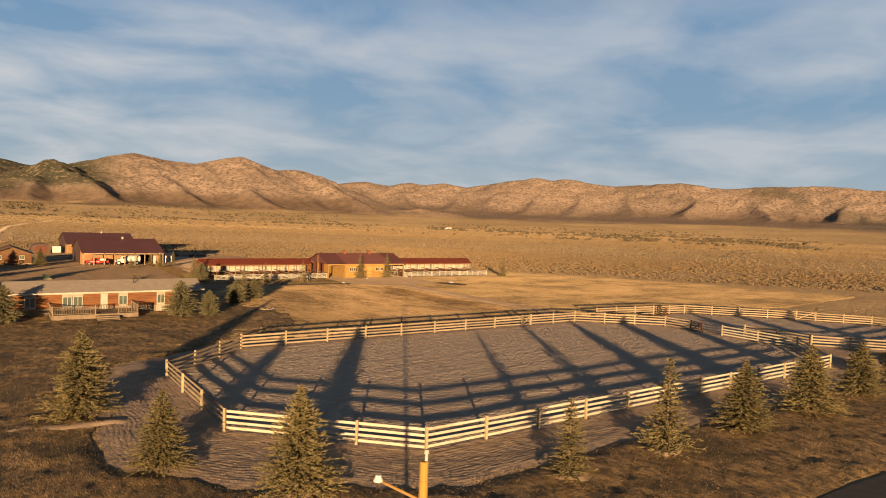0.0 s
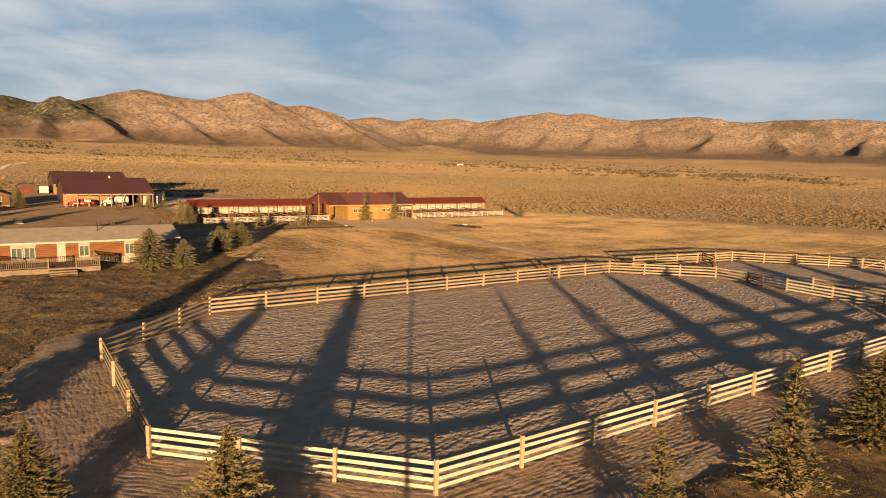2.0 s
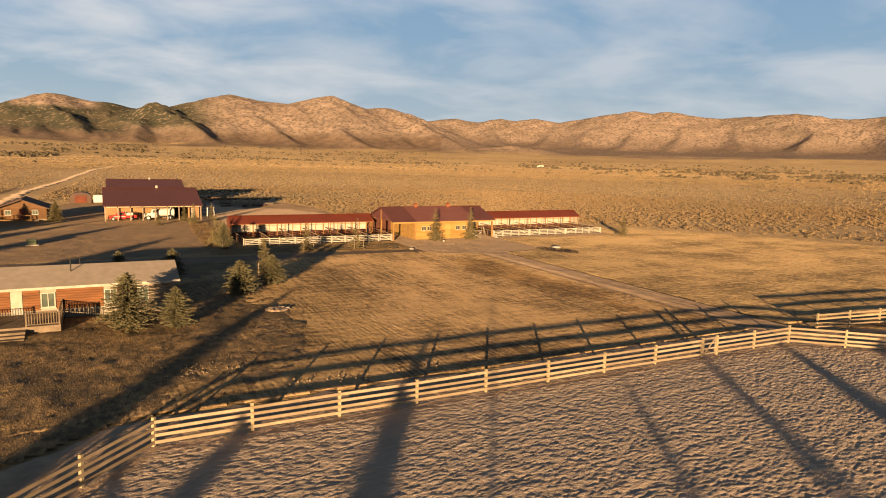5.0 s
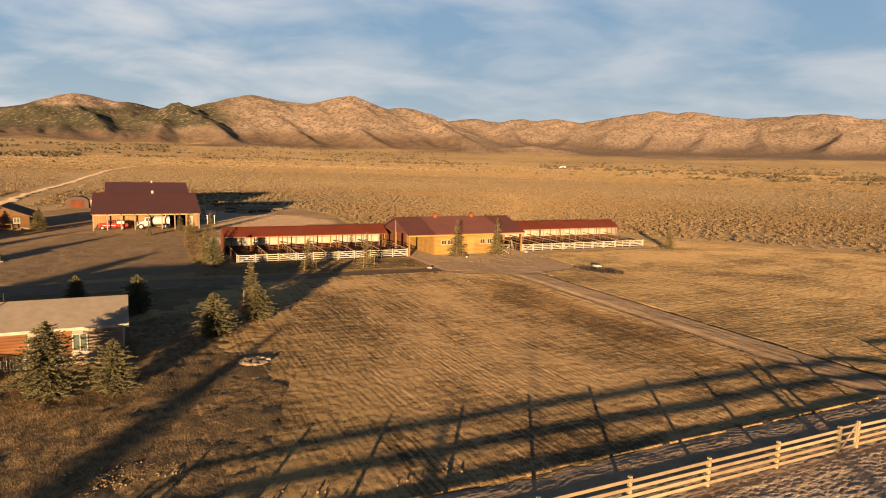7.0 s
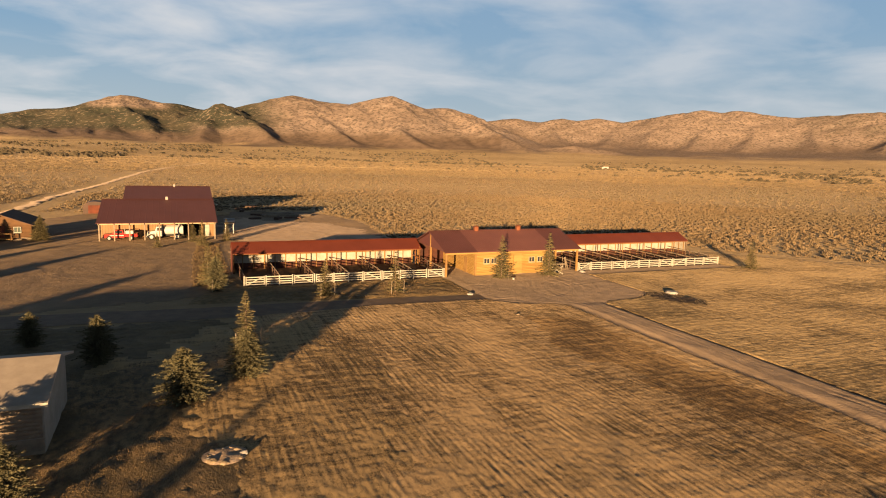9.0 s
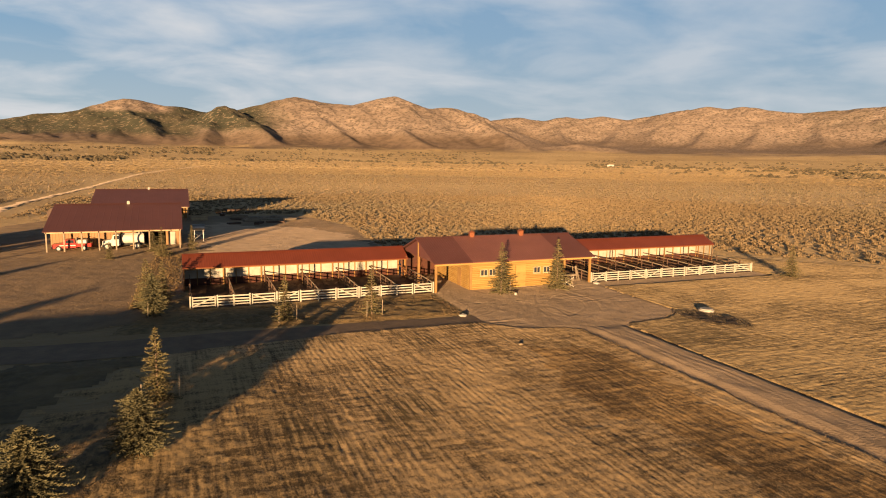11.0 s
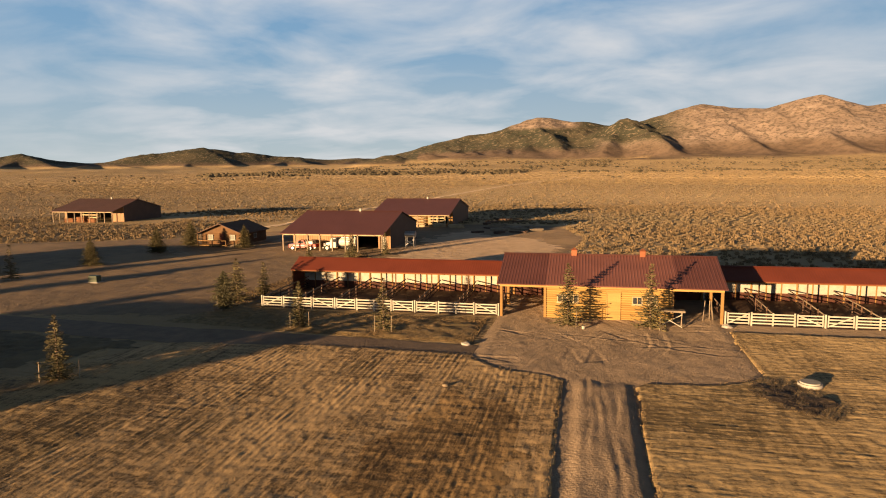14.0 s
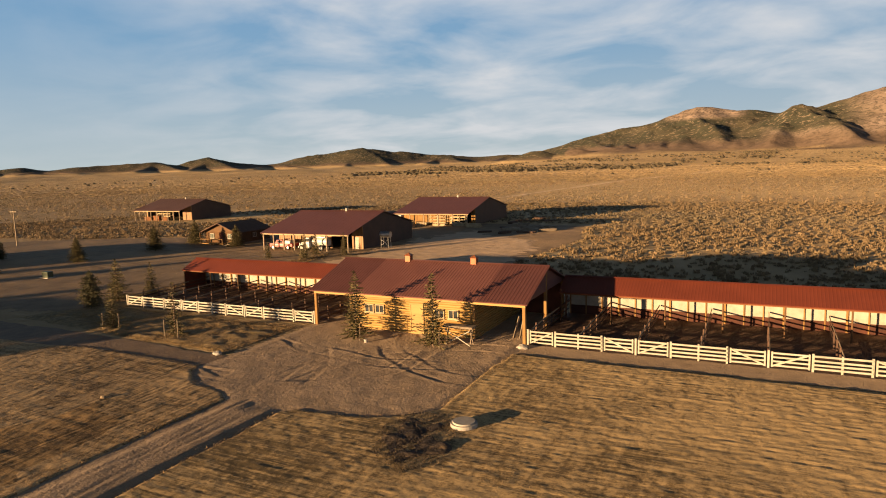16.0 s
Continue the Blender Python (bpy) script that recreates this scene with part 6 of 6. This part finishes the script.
def west_house():
    h = thing("farm_house", label="low house with a shade-darkened grey roof at the yard's edge", category="house")
    x0, x1, yf, yb = -34.0, -11.6, 130.0, 138.5
    s = Shape()
    roof_slope(s, x0 - 0.3, x1 + 0.3, 129.3, 2.5, 134.2, 3.9, t=0.14, rib=50)
    roof_slope(s, x0 - 0.3, x1 + 0.3, 139.2, 2.5, 134.2, 3.9, t=0.14, rib=50)
    part("roof", s, M_roofshade, h)
    q = Shape()
    log_wall(q, (x0, yf), (x1, yf), 0, 2.5, 0.2, 0.1)
    part("wall", q.box(x0, x1, yb - 0.15, yb, 0, 2.5).prism_x([(yf + 0.1, 0), (yf + 0.1, 2.5), (134.2, 3.75), (yb - 0.151, 2.5), (yb - 0.151, 0)], x1 - 0.15, x1), M_shadewall, h)
    window(h, -16.0, yf - 0.06, 1.0, 1.2, 1.0, trim=M_whitepaint)
    window(h, -22.0, yf - 0.06, 1.0, 1.2, 1.0, trim=M_whitepaint)
    part("door", Shape().chunk(-19.4, -18.5, yf - 0.09, yf - 0.05, 0.05, 2.05, 0.02), M_whitepaint, h)


west_house()


def cabin():
    h = thing("log_cabin", label="small brown log cabin with a dark shingle roof and porch", category="cabin")
    x0, x1, y0, y1, xm = 0.6, 8.4, 170.6, 179.0, 4.5
    s = Shape()
    for xe in (x0 - 0.5, x1 + 0.5):
        s.add([(xe, y0 - 0.9, 2.15), (xm, y0 - 0.9, 3.85), (xm, y1 + 0.4, 3.85), (xe, y1 + 0.4, 2.15), (xe, y0 - 0.9, 2.27), (xm, y0 - 0.9, 3.99), (xm, y1 + 0.4, 3.99), (xe, y1 + 0.4, 2.27)],
              [(0, 1, 2, 3), (7, 6, 5, 4), (0, 4, 5, 1), (1, 5, 6, 2), (2, 6, 7, 3), (3, 7, 4, 0)])
    part("roof", s, M_roofbrown, h)
    q = Shape()
    log_wall(q, (x0, y0), (x1, y0), 0.3, 2.3)
    log_wall(q, (x1, y0), (x1, y1), 0.3, 2.3)
    log_wall(q, (x0, y1), (x0, y0), 0.3, 2.3)
    part("log_wall", q.box(x0, x1, y1 - 0.1, y1, 0.3, 2.3), M_cabinlog, h)
    part("gable_wall", Shape().prism([(x0, 2.3), (x1, 2.3), (xm, 3.8)], y0 - 0.03, y0 + 0.05), M_cabinlog, h)
    part("foundation", Shape().box(x0, x1, y0, y1, 0, 0.298), M_greywood, h)
    window(h, 2.4, y0 - 0.08, 1.1, 1.0, 0.9, trim=M_whitepaint, blind=M_curtain)
    window(h, 6.6, y0 - 0.08, 1.1, 1.0, 0.9, trim=M_whitepaint, blind=M_curtain)
    window(h, 174.8, x1 + 0.08, 1.1, 0.9, 0.8, face="+x", trim=M_whitepaint)
    part("door", Shape().chunk(4.1, 4.95, y0 - 0.13, y0 - 0.08, 0.3, 2.2, 0.02), M_redwood, h)
    part("porch_floor", Shape().chunk(x0, x1 - 2.2, y0 - 1.5, y0 - 0.12, 0.22, 0.36, 0.02), M_beam, h)
    for px_ in (x0 + 0.1, 3.4, x1 - 2.4):
        part("post", Shape().chunk(px_ - 0.08, px_ + 0.08, y0 - 1.45, y0 - 1.29, 0, 2.2 if px_ < 1 else 1.15), M_cabinlog, h)
    part("rail", Shape().box(x0 + 0.1, x1 - 2.4, y0 - 1.42, y0 - 1.34, 1.02, 1.12), M_beam, h)
    part("steps", Shape().box(6.3, 7.2, y0 - 1.6, y0 - 0.9, 0, 0.12).box(6.3, 7.2, y0 - 0.9, y0 - 0.2, 0, 0.24), M_greywood, h)


cabin()


def shed():
    h = thing("arched_shed", 12.9, 213.6, label="brown shed with a rounded roof and dark doorway", category="shed")
    out = [(-2.3, 0), (2.3, 0), (2.3, 1.7), (1.8, 2.25), (1.0, 2.55), (0, 2.65), (-1.0, 2.55), (-1.8, 2.25), (-2.3, 1.7)]
    part("body", Shape().prism(out, 0, 4.5), M_sidingshade, h)
    part("door", Shape().chunk(-1.3, 1.3, -0.06, -0.002, 0.02, 1.8, 0.03), M_redwood, h)


shed()
b = thing("storage_box", 16.7, 213.4, label="white metal storage box beside the shed", category="box")
part("body", Shape().chunk(-1.05, 1.05, 0, 2.2, 0.15, 1.9, 0.06), M_truckwhite, b)
part("skid", Shape().box(-1.0, -0.8, 0, 2.2, 0, 0.148).box(0.8, 1.0, 0, 2.2, 0, 0.148), M_dark, b)


# ---- vehicles ----
def wheel(parent, x, y, r, w, rim_mat):
    t = part("wheel", Shape().rod((x, y - w / 2, r), (x, y + w / 2, r), r, n=18), M_dark, parent)
    for s in (-1, 1):
        part("rim", Shape().rod((x, y + s * w / 2, r), (x, y + s * (w / 2 + 0.02), r), r * 0.55, n=12), rim_mat, t)


def pickup():
    t = thing("pickup_truck", 18.5, 168.0, label="red crew-cab pickup with a white stripe and service bed", category="truck")
    body = [(0.05, 0.42), (0.0, 0.62), (0.06, 0.95), (1.25, 1.06), (1.3, 1.06), (2.95, 1.06), (2.95, 0.42)]
    bd = part("body", Shape().prism(body, -0.88, 0.88), M_redpaint, t)
    part("cab", Shape().prism([(1.22, 1.06), (1.62, 1.58), (2.72, 1.6), (2.93, 1.06)], -0.80, 0.80), M_redpaint, t)
    for s in (-1, 1):
        part("side_window", Shape().box(1.72, 2.68, min(s * 0.801, s * 0.815), max(s * 0.801, s * 0.815), 1.12, 1.5), M_glass, t)
        part("stripe", Shape().box(0.9, 2.9, min(s * 0.881, s * 0.89), max(s * 0.881, s * 0.89), 0.72, 0.84), M_truckwhite, bd)
        part("headlight", Shape().box(-0.01, 0.08, s * 0.68 - 0.14, s * 0.68 + 0.14, 0.72, 0.88), M_concrete, bd)
    wsv = Shape().add([(1.25, -0.74, 1.1), (1.25, 0.74, 1.1), (1.58, 0.72, 1.54), (1.58, -0.72, 1.54), (1.22, -0.74, 1.12), (1.22, 0.74, 1.12), (1.55, 0.72, 1.56), (1.55, -0.72, 1.56)],
                      [(4, 5, 6, 7), (3, 2, 1, 0), (0, 1, 5, 4), (1, 2, 6, 5), (2, 3, 7, 6), (3, 0, 4, 7)])
    part("windscreen", wsv, M_glass, t)
    part("bumper", Shape().chunk(-0.12, 0.04, -0.85, 0.85, 0.40, 0.60, 0.03), M_steel, t)
    part("service_bed", Shape().chunk(2.99, 4.85, -0.92, 0.92, 0.55, 1.02, 0.03), M_redpaint, t, "red service bed with a white edge")
    part("water_tank", Shape().chunk(3.1, 4.3, -0.7, 0.7, 1.021, 1.5, 0.12), M_truckwhite, t, "white water tank")
    part("rack", Shape().rod((3.0, -0.75, 1.0), (3.0, -0.75, 1.75), 0.03).rod((3.0, 0.75, 1.0), (3.0, 0.75, 1.75), 0.03).rod((3.0, -0.75, 1.75), (3.0, 0.75, 1.75), 0.03), M_truckwhite, t)
    for x in (0.82, 3.95):
        for y in (-0.82, 0.82):
            wheel(t, x, y, 0.38, 0.24, M_steel)


pickup()


def water_truck():
    t = thing("water_truck", 24.7, 168.0, label="white tank truck with a long cylindrical tank", category="truck")
    part("hood", Shape().prism([(0.0, 0.55), (0.02, 1.2), (1.15, 1.42), (1.2, 0.55)], -0.75, 0.75), M_truckwhite, t)
    part("cab", Shape().prism([(1.16, 0.55), (1.16, 1.4), (1.42, 2.08), (2.25, 2.12), (2.3, 0.55)], -0.95, 0.95), M_truckwhite, t)
    for s in (-1, 1):
        part("side_window", Shape().box(1.5, 2.15, min(s * 0.951, s * 0.965), max(s * 0.951, s * 0.965), 1.45, 1.95), M_glass, t)
        part("fender", Shape().prism([(0.05, 0.5), (0.2, 0.98), (0.9, 1.0), (1.15, 0.5)], min(s * 0.751, s * 1.02), max(s * 0.751, s * 1.02)), M_truckwhite, t)
    part("chassis", Shape().box(0.1, 5.4, -0.4, 0.4, 0.52, 0.72), M_dark, t)
    part("tank", Shape().rod((2.45, 0, 1.42), (5.35, 0, 1.42), 0.70, n=22), M_truckwhite, t, "white cylindrical water tank", smooth=False)
    part("walkway", Shape().box(2.6, 5.2, -0.2, 0.2, 2.125, 2.2), M_steel, t)
    part("hatch", Shape().rod((4.9, 0, 2.1), (4.9, 0, 2.36), 0.25, n=12), M_truckwhite, t)
    part("bumper", Shape().chunk(-0.12, 0.0, -0.95, 0.95, 0.45, 0.68, 0.03), M_steel, t)
    for x in (0.65, 4.4):
        for y in (-0.88, 0.88):
            wheel(t, x, y, 0.48, 0.3, M_truckwhite)


water_truck()


# ---- yard things ----
def fuel_tank():
    t = thing("fuel_tank", 37.6, 173.3, label="pale steel fuel tank raised on a stand", category="tank")
    part("tank", Shape().rod((-0.9, 0, 2.2), (0.9, 0, 2.2), 0.5, n=18), M_steel, t)
    for x in (-0.7, 0.7):
        for y in (-0.4, 0.4):
            part("leg", Shape().rod((x, y, 0), (x * 0.9, y, 1.95), 0.05), M_steel, t)
    part("brace", Shape().rod((-0.7, -0.4, 0.4), (0.7, -0.4, 1.4), 0.03).rod((0.7, -0.4, 0.4), (-0.7, -0.4, 1.4), 0.03), M_steel, t)


fuel_tank()


def stack(x, y, rz, ln, n, rows, mat, label, name="lumber_pile"):
    s = thing(name, x, y, 0, rz, label=label, category="lumber", group="piles in the yard")
    for r in range(rows):
        for i in range(n):
            o = (i - n / 2) * 0.26 + random.uniform(-0.05, 0.05)
            q = random.uniform(-0.2, 0.2)
            board(s, (-ln / 2 + q, o, 0.08 + r * 0.17), (ln / 2 + q, o + random.uniform(-0.1, 0.1), 0.08 + r * 0.17), 0.2, 0.15, mat)


for x, y, rz, ln, n, r in ((48.5, 203, 12, 3.6, 7, 3), (52.5, 205.5, -20, 4.2, 6, 2), (55.8, 203, 35, 3.0, 6, 3), (50.5, 209, 5, 4.0, 8, 2), (47.0, 213, -8, 3.2, 6, 3), (54.0, 211, 70, 3.0, 5, 2)):
    stack(x, y, rz, ln, n, r, M_greywood, "low stack of weathered timber on the yard")
for x, y, rz, ln, n, r in ((38.6, 207.6, 3, 3.0, 5, 5), (34.2, 209.8, 0, 2.6, 5, 5), (29.5, 210.0, 2, 2.8, 6, 3), (25.0, 210.4, -3, 2.6, 5, 4), (21.5, 210.2, 4, 2.2, 5, 5)):
    stack(x, y, rz, ln, n, r, M_palewood, "stacked fresh timber under the barn's eave")
for x, y, rz, ln, n, r in ((-64, 212.6, 10, 2.4, 5, 6), (-60.5, 212.8, -8, 2.6, 6, 8), (-57.2, 212.6, 5, 2.2, 5, 6)):
    stack(x, y, rz, ln, n, r, M_redlog, "red-brown machinery and timber under the lean-to")

for x, y, rz, ln, n, r in ((44.6, 198.5, 30, 2.6, 5, 2), (46.2, 206.4, -35, 3.2, 4, 2), (49.2, 197.2, 60, 2.4, 4, 3), (52.8, 199.4, -10, 3.4, 5, 2), (44.2, 222.5, 15, 3.0, 5, 2), (46.5, 227.4, -22, 3.4, 5, 3),
                           (50.2, 223.5, 40, 2.8, 4, 2), (43.6, 217.0, 80, 2.6, 4, 3)):
    stack(x, y, rz, ln, n, r, M_rail, "dark heap of old timber and scrap on the yard", "scrap_pile")


def lumber_rack(x, y, ln, label):
    """Upright frames with three shelves of sawn boards."""
    t = thing("lumber_rack", x, y, label=label, category="rack", group="racks before the barn")
    n = max(2, int(ln / 2.0))
    for i in range(n + 1):
        for yy in (-0.45, 0.45):
            post(t, -ln / 2 + ln * i / n, yy, 2.25, 0.11, M_palewood)
    for z in (0.55, 1.15, 1.8):
        board(t, (-ln / 2, -0.52, z), (ln / 2, -0.52, z), 0.04, 0.14, M_palewood, "shelf_rail")
        for k in range(5):
            q = random.uniform(0.0, ln * 0.25)
            board(t, (-ln / 2 + q, -0.36 + 0.17 * k, z + 0.12), (ln / 2 - random.uniform(0, ln * 0.2), -0.36 + 0.17 * k, z + 0.12), 0.15, 0.09 + 0.04 * (k % 2), M_palewood)


lumber_rack(28.4, 211.3, 4.2, "open timber rack loaded with pale sawn boards")
lumber_rack(33.4, 211.1, 3.6, "open timber rack loaded with pale sawn boards")
lumber_rack(-58.6, 213.4, 5.0, "open timber rack loaded with pale sawn boards")

t = thing("utility_box", 8.8, 135.2, label="green steel utility box on the gravel", category="box")
part("body", Shape().chunk(-0.6, 0.6, -0.4, 0.4, 0.1, 0.85, 0.04), M_green, t)
part("pad", Shape().chunk(-0.85, 0.85, -0.6, 0.6, 0, 0.1, 0.02), M_concrete, t)


def power_pole(x, y, h, r, label, arm=True, mat=M_greywood, rz=0):
    t = thing("power_pole", x, y, 0, rz, label=label, category="pole")
    part("pole", Shape().rod((0, 0, 0), (0, 0, h), r, r * 0.72, 12), mat, t)
    if arm:
        part("crossarm", Shape().box(-0.9, 0.9, -0.06, 0.06, h - 0.6, h - 0.46), mat, t)
        for ix in (-0.8, -0.3, 0.8):
            part("insulator", Shape().rod((ix, 0, h - 0.46), (ix, 0, h - 0.3), 0.05, 0.03), M_concrete, t)
    return t


power_pole(-36.4, 158.7, 7.2, 0.13, "grey timber power pole with a crossarm")
near = power_pole(6.35, 10.2, 8.0, 0.12, "yellow pine utility pole with an insulator on top", False, M_yellowpole)
part("insulator", Shape().rod((0.05, 0, 8.0), (0.05, 0, 8.14), 0.035, 0.03).rod((0.05, 0, 8.14), (0.05, 0, 8.22), 0.055, 0.04), M_concrete, near, "white porcelain insulator")
part("lamp_arm", Shape().rod((0, 0, 7.2), (-0.75, 0.45, 7.62), 0.03), M_beam, near)
part("lamp", Shape().rod((-0.75, 0.45, 7.6), (-0.75, 0.45, 7.72), 0.10, 0.05, 10), M_truckwhite, near, "white yard lamp")


def wire(a, b, sag, label):
    a, b = Vector(a), Vector(b)
    s = Shape()
    n = 24
    pts = [a.lerp(b, i / n) - Vector((0, 0, sag * 4 * (i / n) * (1 - i / n))) for i in range(n + 1)]
    for i in range(n):
        s.rod(pts[i], pts[i + 1], 0.0035, n=4, caps=False)
    tagged(part("power_line", s, M_dark), label=label, category="cable")


wire((6.4, 10.2, 8.15), (72, 7.2, 8.3), 0.5, "thin overhead power line running along the road")
wire((6.4, 10.2, 7.85), (72, 6.9, 7.9), 0.6, "thin overhead power line running along the road")
wire((6.4, 10.2, 8.1), (-46, 12.6, 8.3), 0.5, "thin overhead power line running west")
wire((-46, 10.2, 8.2), (72, 6.0, 8.2), 0.4, "thin overhead power line beside the road")

t = thing("well_cover", 79.6, 110.4, 0.08, label="round pale concrete well cover on the grass", category="cover")
part("ring", Shape().rod((0, 0, 0), (0, 0, 0.22), 0.70, 0.68, 28), M_concrete, t)
part("lid", Shape().rod((0, 0, 0.221), (0, 0, 0.3), 0.58, 0.56, 28), M_concrete, t)

t = thing("work_rack", 73.1, 124.2, label="pale timber work rack on crossed legs", category="rack")
part("top", Shape().chunk(-1.2, 1.2, -0.4, 0.4, 1.35, 1.5, 0.03), M_greywood, t)
for x in (-0.95, 0.95):
    part("leg", Shape().bar((x, -0.35, 0), (x, 0.3, 1.35), 0.06, 0.06), M_greywood, t)
    part("leg", Shape().bar((x, 0.35, 0), (x, -0.3, 1.35), 0.06, 0.06), M_greywood, t)
part("brace", Shape().bar((-0.95, -0.36, 0.15), (0.95, -0.36, 1.2), 0.05, 0.06), M_whitepaint, t)
part("brace", Shape().bar((0.95, -0.40, 0.15), (-0.95, -0.40, 1.2), 0.05, 0.06), M_whitepaint, t)
for i, (x, tilt) in enumerate(((76.2, 0.25), (76.7, 0.1), (77.0, -0.1))):
    q = thing("leaning_plank", x, 127.2, 0, label="loose plank leaning in the open passage", category="plank", group="planks in the passage")
    part("plank", Shape().bar((0, 0, 0), (tilt, 0.7, 1.6), 0.05, 0.2), M_greywood, q)
q = thing("bucket", 66.2, 122.3, label="pale plastic bucket under a spruce", category="bucket")
part("body", Shape().rod((0, 0, 0), (0, 0, 0.30), 0.12, 0.15, 16), M_concrete, q)
part("rim", Shape().rod((0, 0, 0.30), (0, 0, 0.32), 0.165, 0.165, 16), M_concrete, q)


def rock(x, y, r, seed, label="pale field stone", mat=M_concrete, group="", z=0.02):
    bm = bmesh.new()
    bmesh.ops.create_icosphere(bm, subdivisions=2, radius=r)
    for vtx in bm.verts:
        k = 1 + 0.35 * noise.noise(vtx.co * (1.6 / r) + Vector((seed, 0, 0)))
        vtx.co = Vector((vtx.co.x * k * 1.2, vtx.co.y * k, max(-0.02, vtx.co.z * k * 0.6 + r * 0.25)))
    me = bpy.data.meshes.new("stone")
    bm.to_mesh(me)
    bm.free()
    me.materials.append(mat)
    ob = new("stone", me)
    ob.location = (x, y, z)
    tagged(ob, label=label, category="stone", group=group)


for i in range(11):
    a = i * 0.57
    rock(30.8 + math.cos(a) * random.uniform(0.6, 0.95), 85.1 + math.sin(a) * random.uniform(0.55, 0.85), random.uniform(0.10, 0.20), i, "grey stone of a fire ring in the grass", mat=M_worn if i % 3 else M_concrete, group="fire ring stones", z=0.15)
def rubble(name, label, poly, n, r0, r1, seed):
    """Small broken stones lying in the grass, one mesh."""
    rng = np.random.default_rng(seed)
    xs, ys = [p[0] for p in poly], [p[1] for p in poly]
    x, y = rng.uniform(min(xs), max(xs), n), rng.uniform(min(ys), max(ys), n)
    keep = in_poly(x, y, poly)
    s = Shape()
    for px_, py_ in zip(x[keep], y[keep]):
        r = rng.uniform(r0, r1)
        ring = [(px_ + r * rng.uniform(0.7, 1.2) * math.cos(k * 1.257), py_ + r * rng.uniform(0.7, 1.2) * math.sin(k * 1.257)) for k in range(5)]
        v = [(a, b, 0.06) for a, b in ring] + [(px_ + (a - px_) * 0.7, py_ + (b - py_) * 0.7, 0.14 + r * rng.uniform(0.3, 0.7)) for a, b in ring]
        s.add(v, [(k, (k + 1) % 5, 5 + (k + 1) % 5, 5 + k) for k in range(5)] + [(5, 6, 7, 8, 9)])
    tagged(part(name, s, M_worn), label=label, category="stones", kind="stuff")


rubble("rubble", "pale broken stones and clods in the rough grass", [(20.6, 69.8), (25.2, 70.6), (25.0, 72.2), (20.4, 72.6)], 260, 0.025, 0.075, 71)
rubble("rubble", "pale stones along the edge of the arena track", [(27, 65.6), (37, 65.2), (37, 66.4), (27, 67.6)], 40, 0.03, 0.10, 72)
rock(57.6, 115.9, 0.3, 31, "pale boulder at the lawn corner")
rock(58.1, 106.3, 0.15, 33, "small dull stone in the hay field", mat=M_worn, z=0.11)
rock(77.7, 124.9, 0.35, 37, "rounded boulder by the pen corner")
for x, y in ((42.2, 118.2), (43.7, 118.6), (49.6, 118.2), (51.0, 118.3), (32.7, 102.2), (34.6, 103.4), (32.2, 123.5), (65.6, 122.4), (72.2, 122.6)):
    q = thing("tree_stake", x, y, 0, label="thin pale timber stake beside a young tree", category="stake", group="tree stakes")
    part("stake", Shape().rod((0, 0, 0), (0.03, 0.02, 1.45), 0.03, 0.03, 6), M_greywood, q)

q = thing("distant_truck", 676, 944, 0, 15, label="white truck and trailer far out on the plain", category="truck")
part("trailer", Shape().chunk(-5, 6, -1.3, 1.3, 1.0, 4.0, 0.15), M_truckwhite, q)
part("cab", Shape().chunk(-8.2, -5.4, -1.2, 1.2, 0.6, 3.2, 0.2), M_truckwhite, q)
for x in (-7.2, 3.2, 4.6):
    part("wheel", Shape().rod((x, -1.25, 0.5), (x, 1.25, 0.5), 0.5, n=10), M_dark, q)
part("chassis", Shape().box(-8, 6, -0.5, 0.5, 0.7, 0.98), M_dark, q)
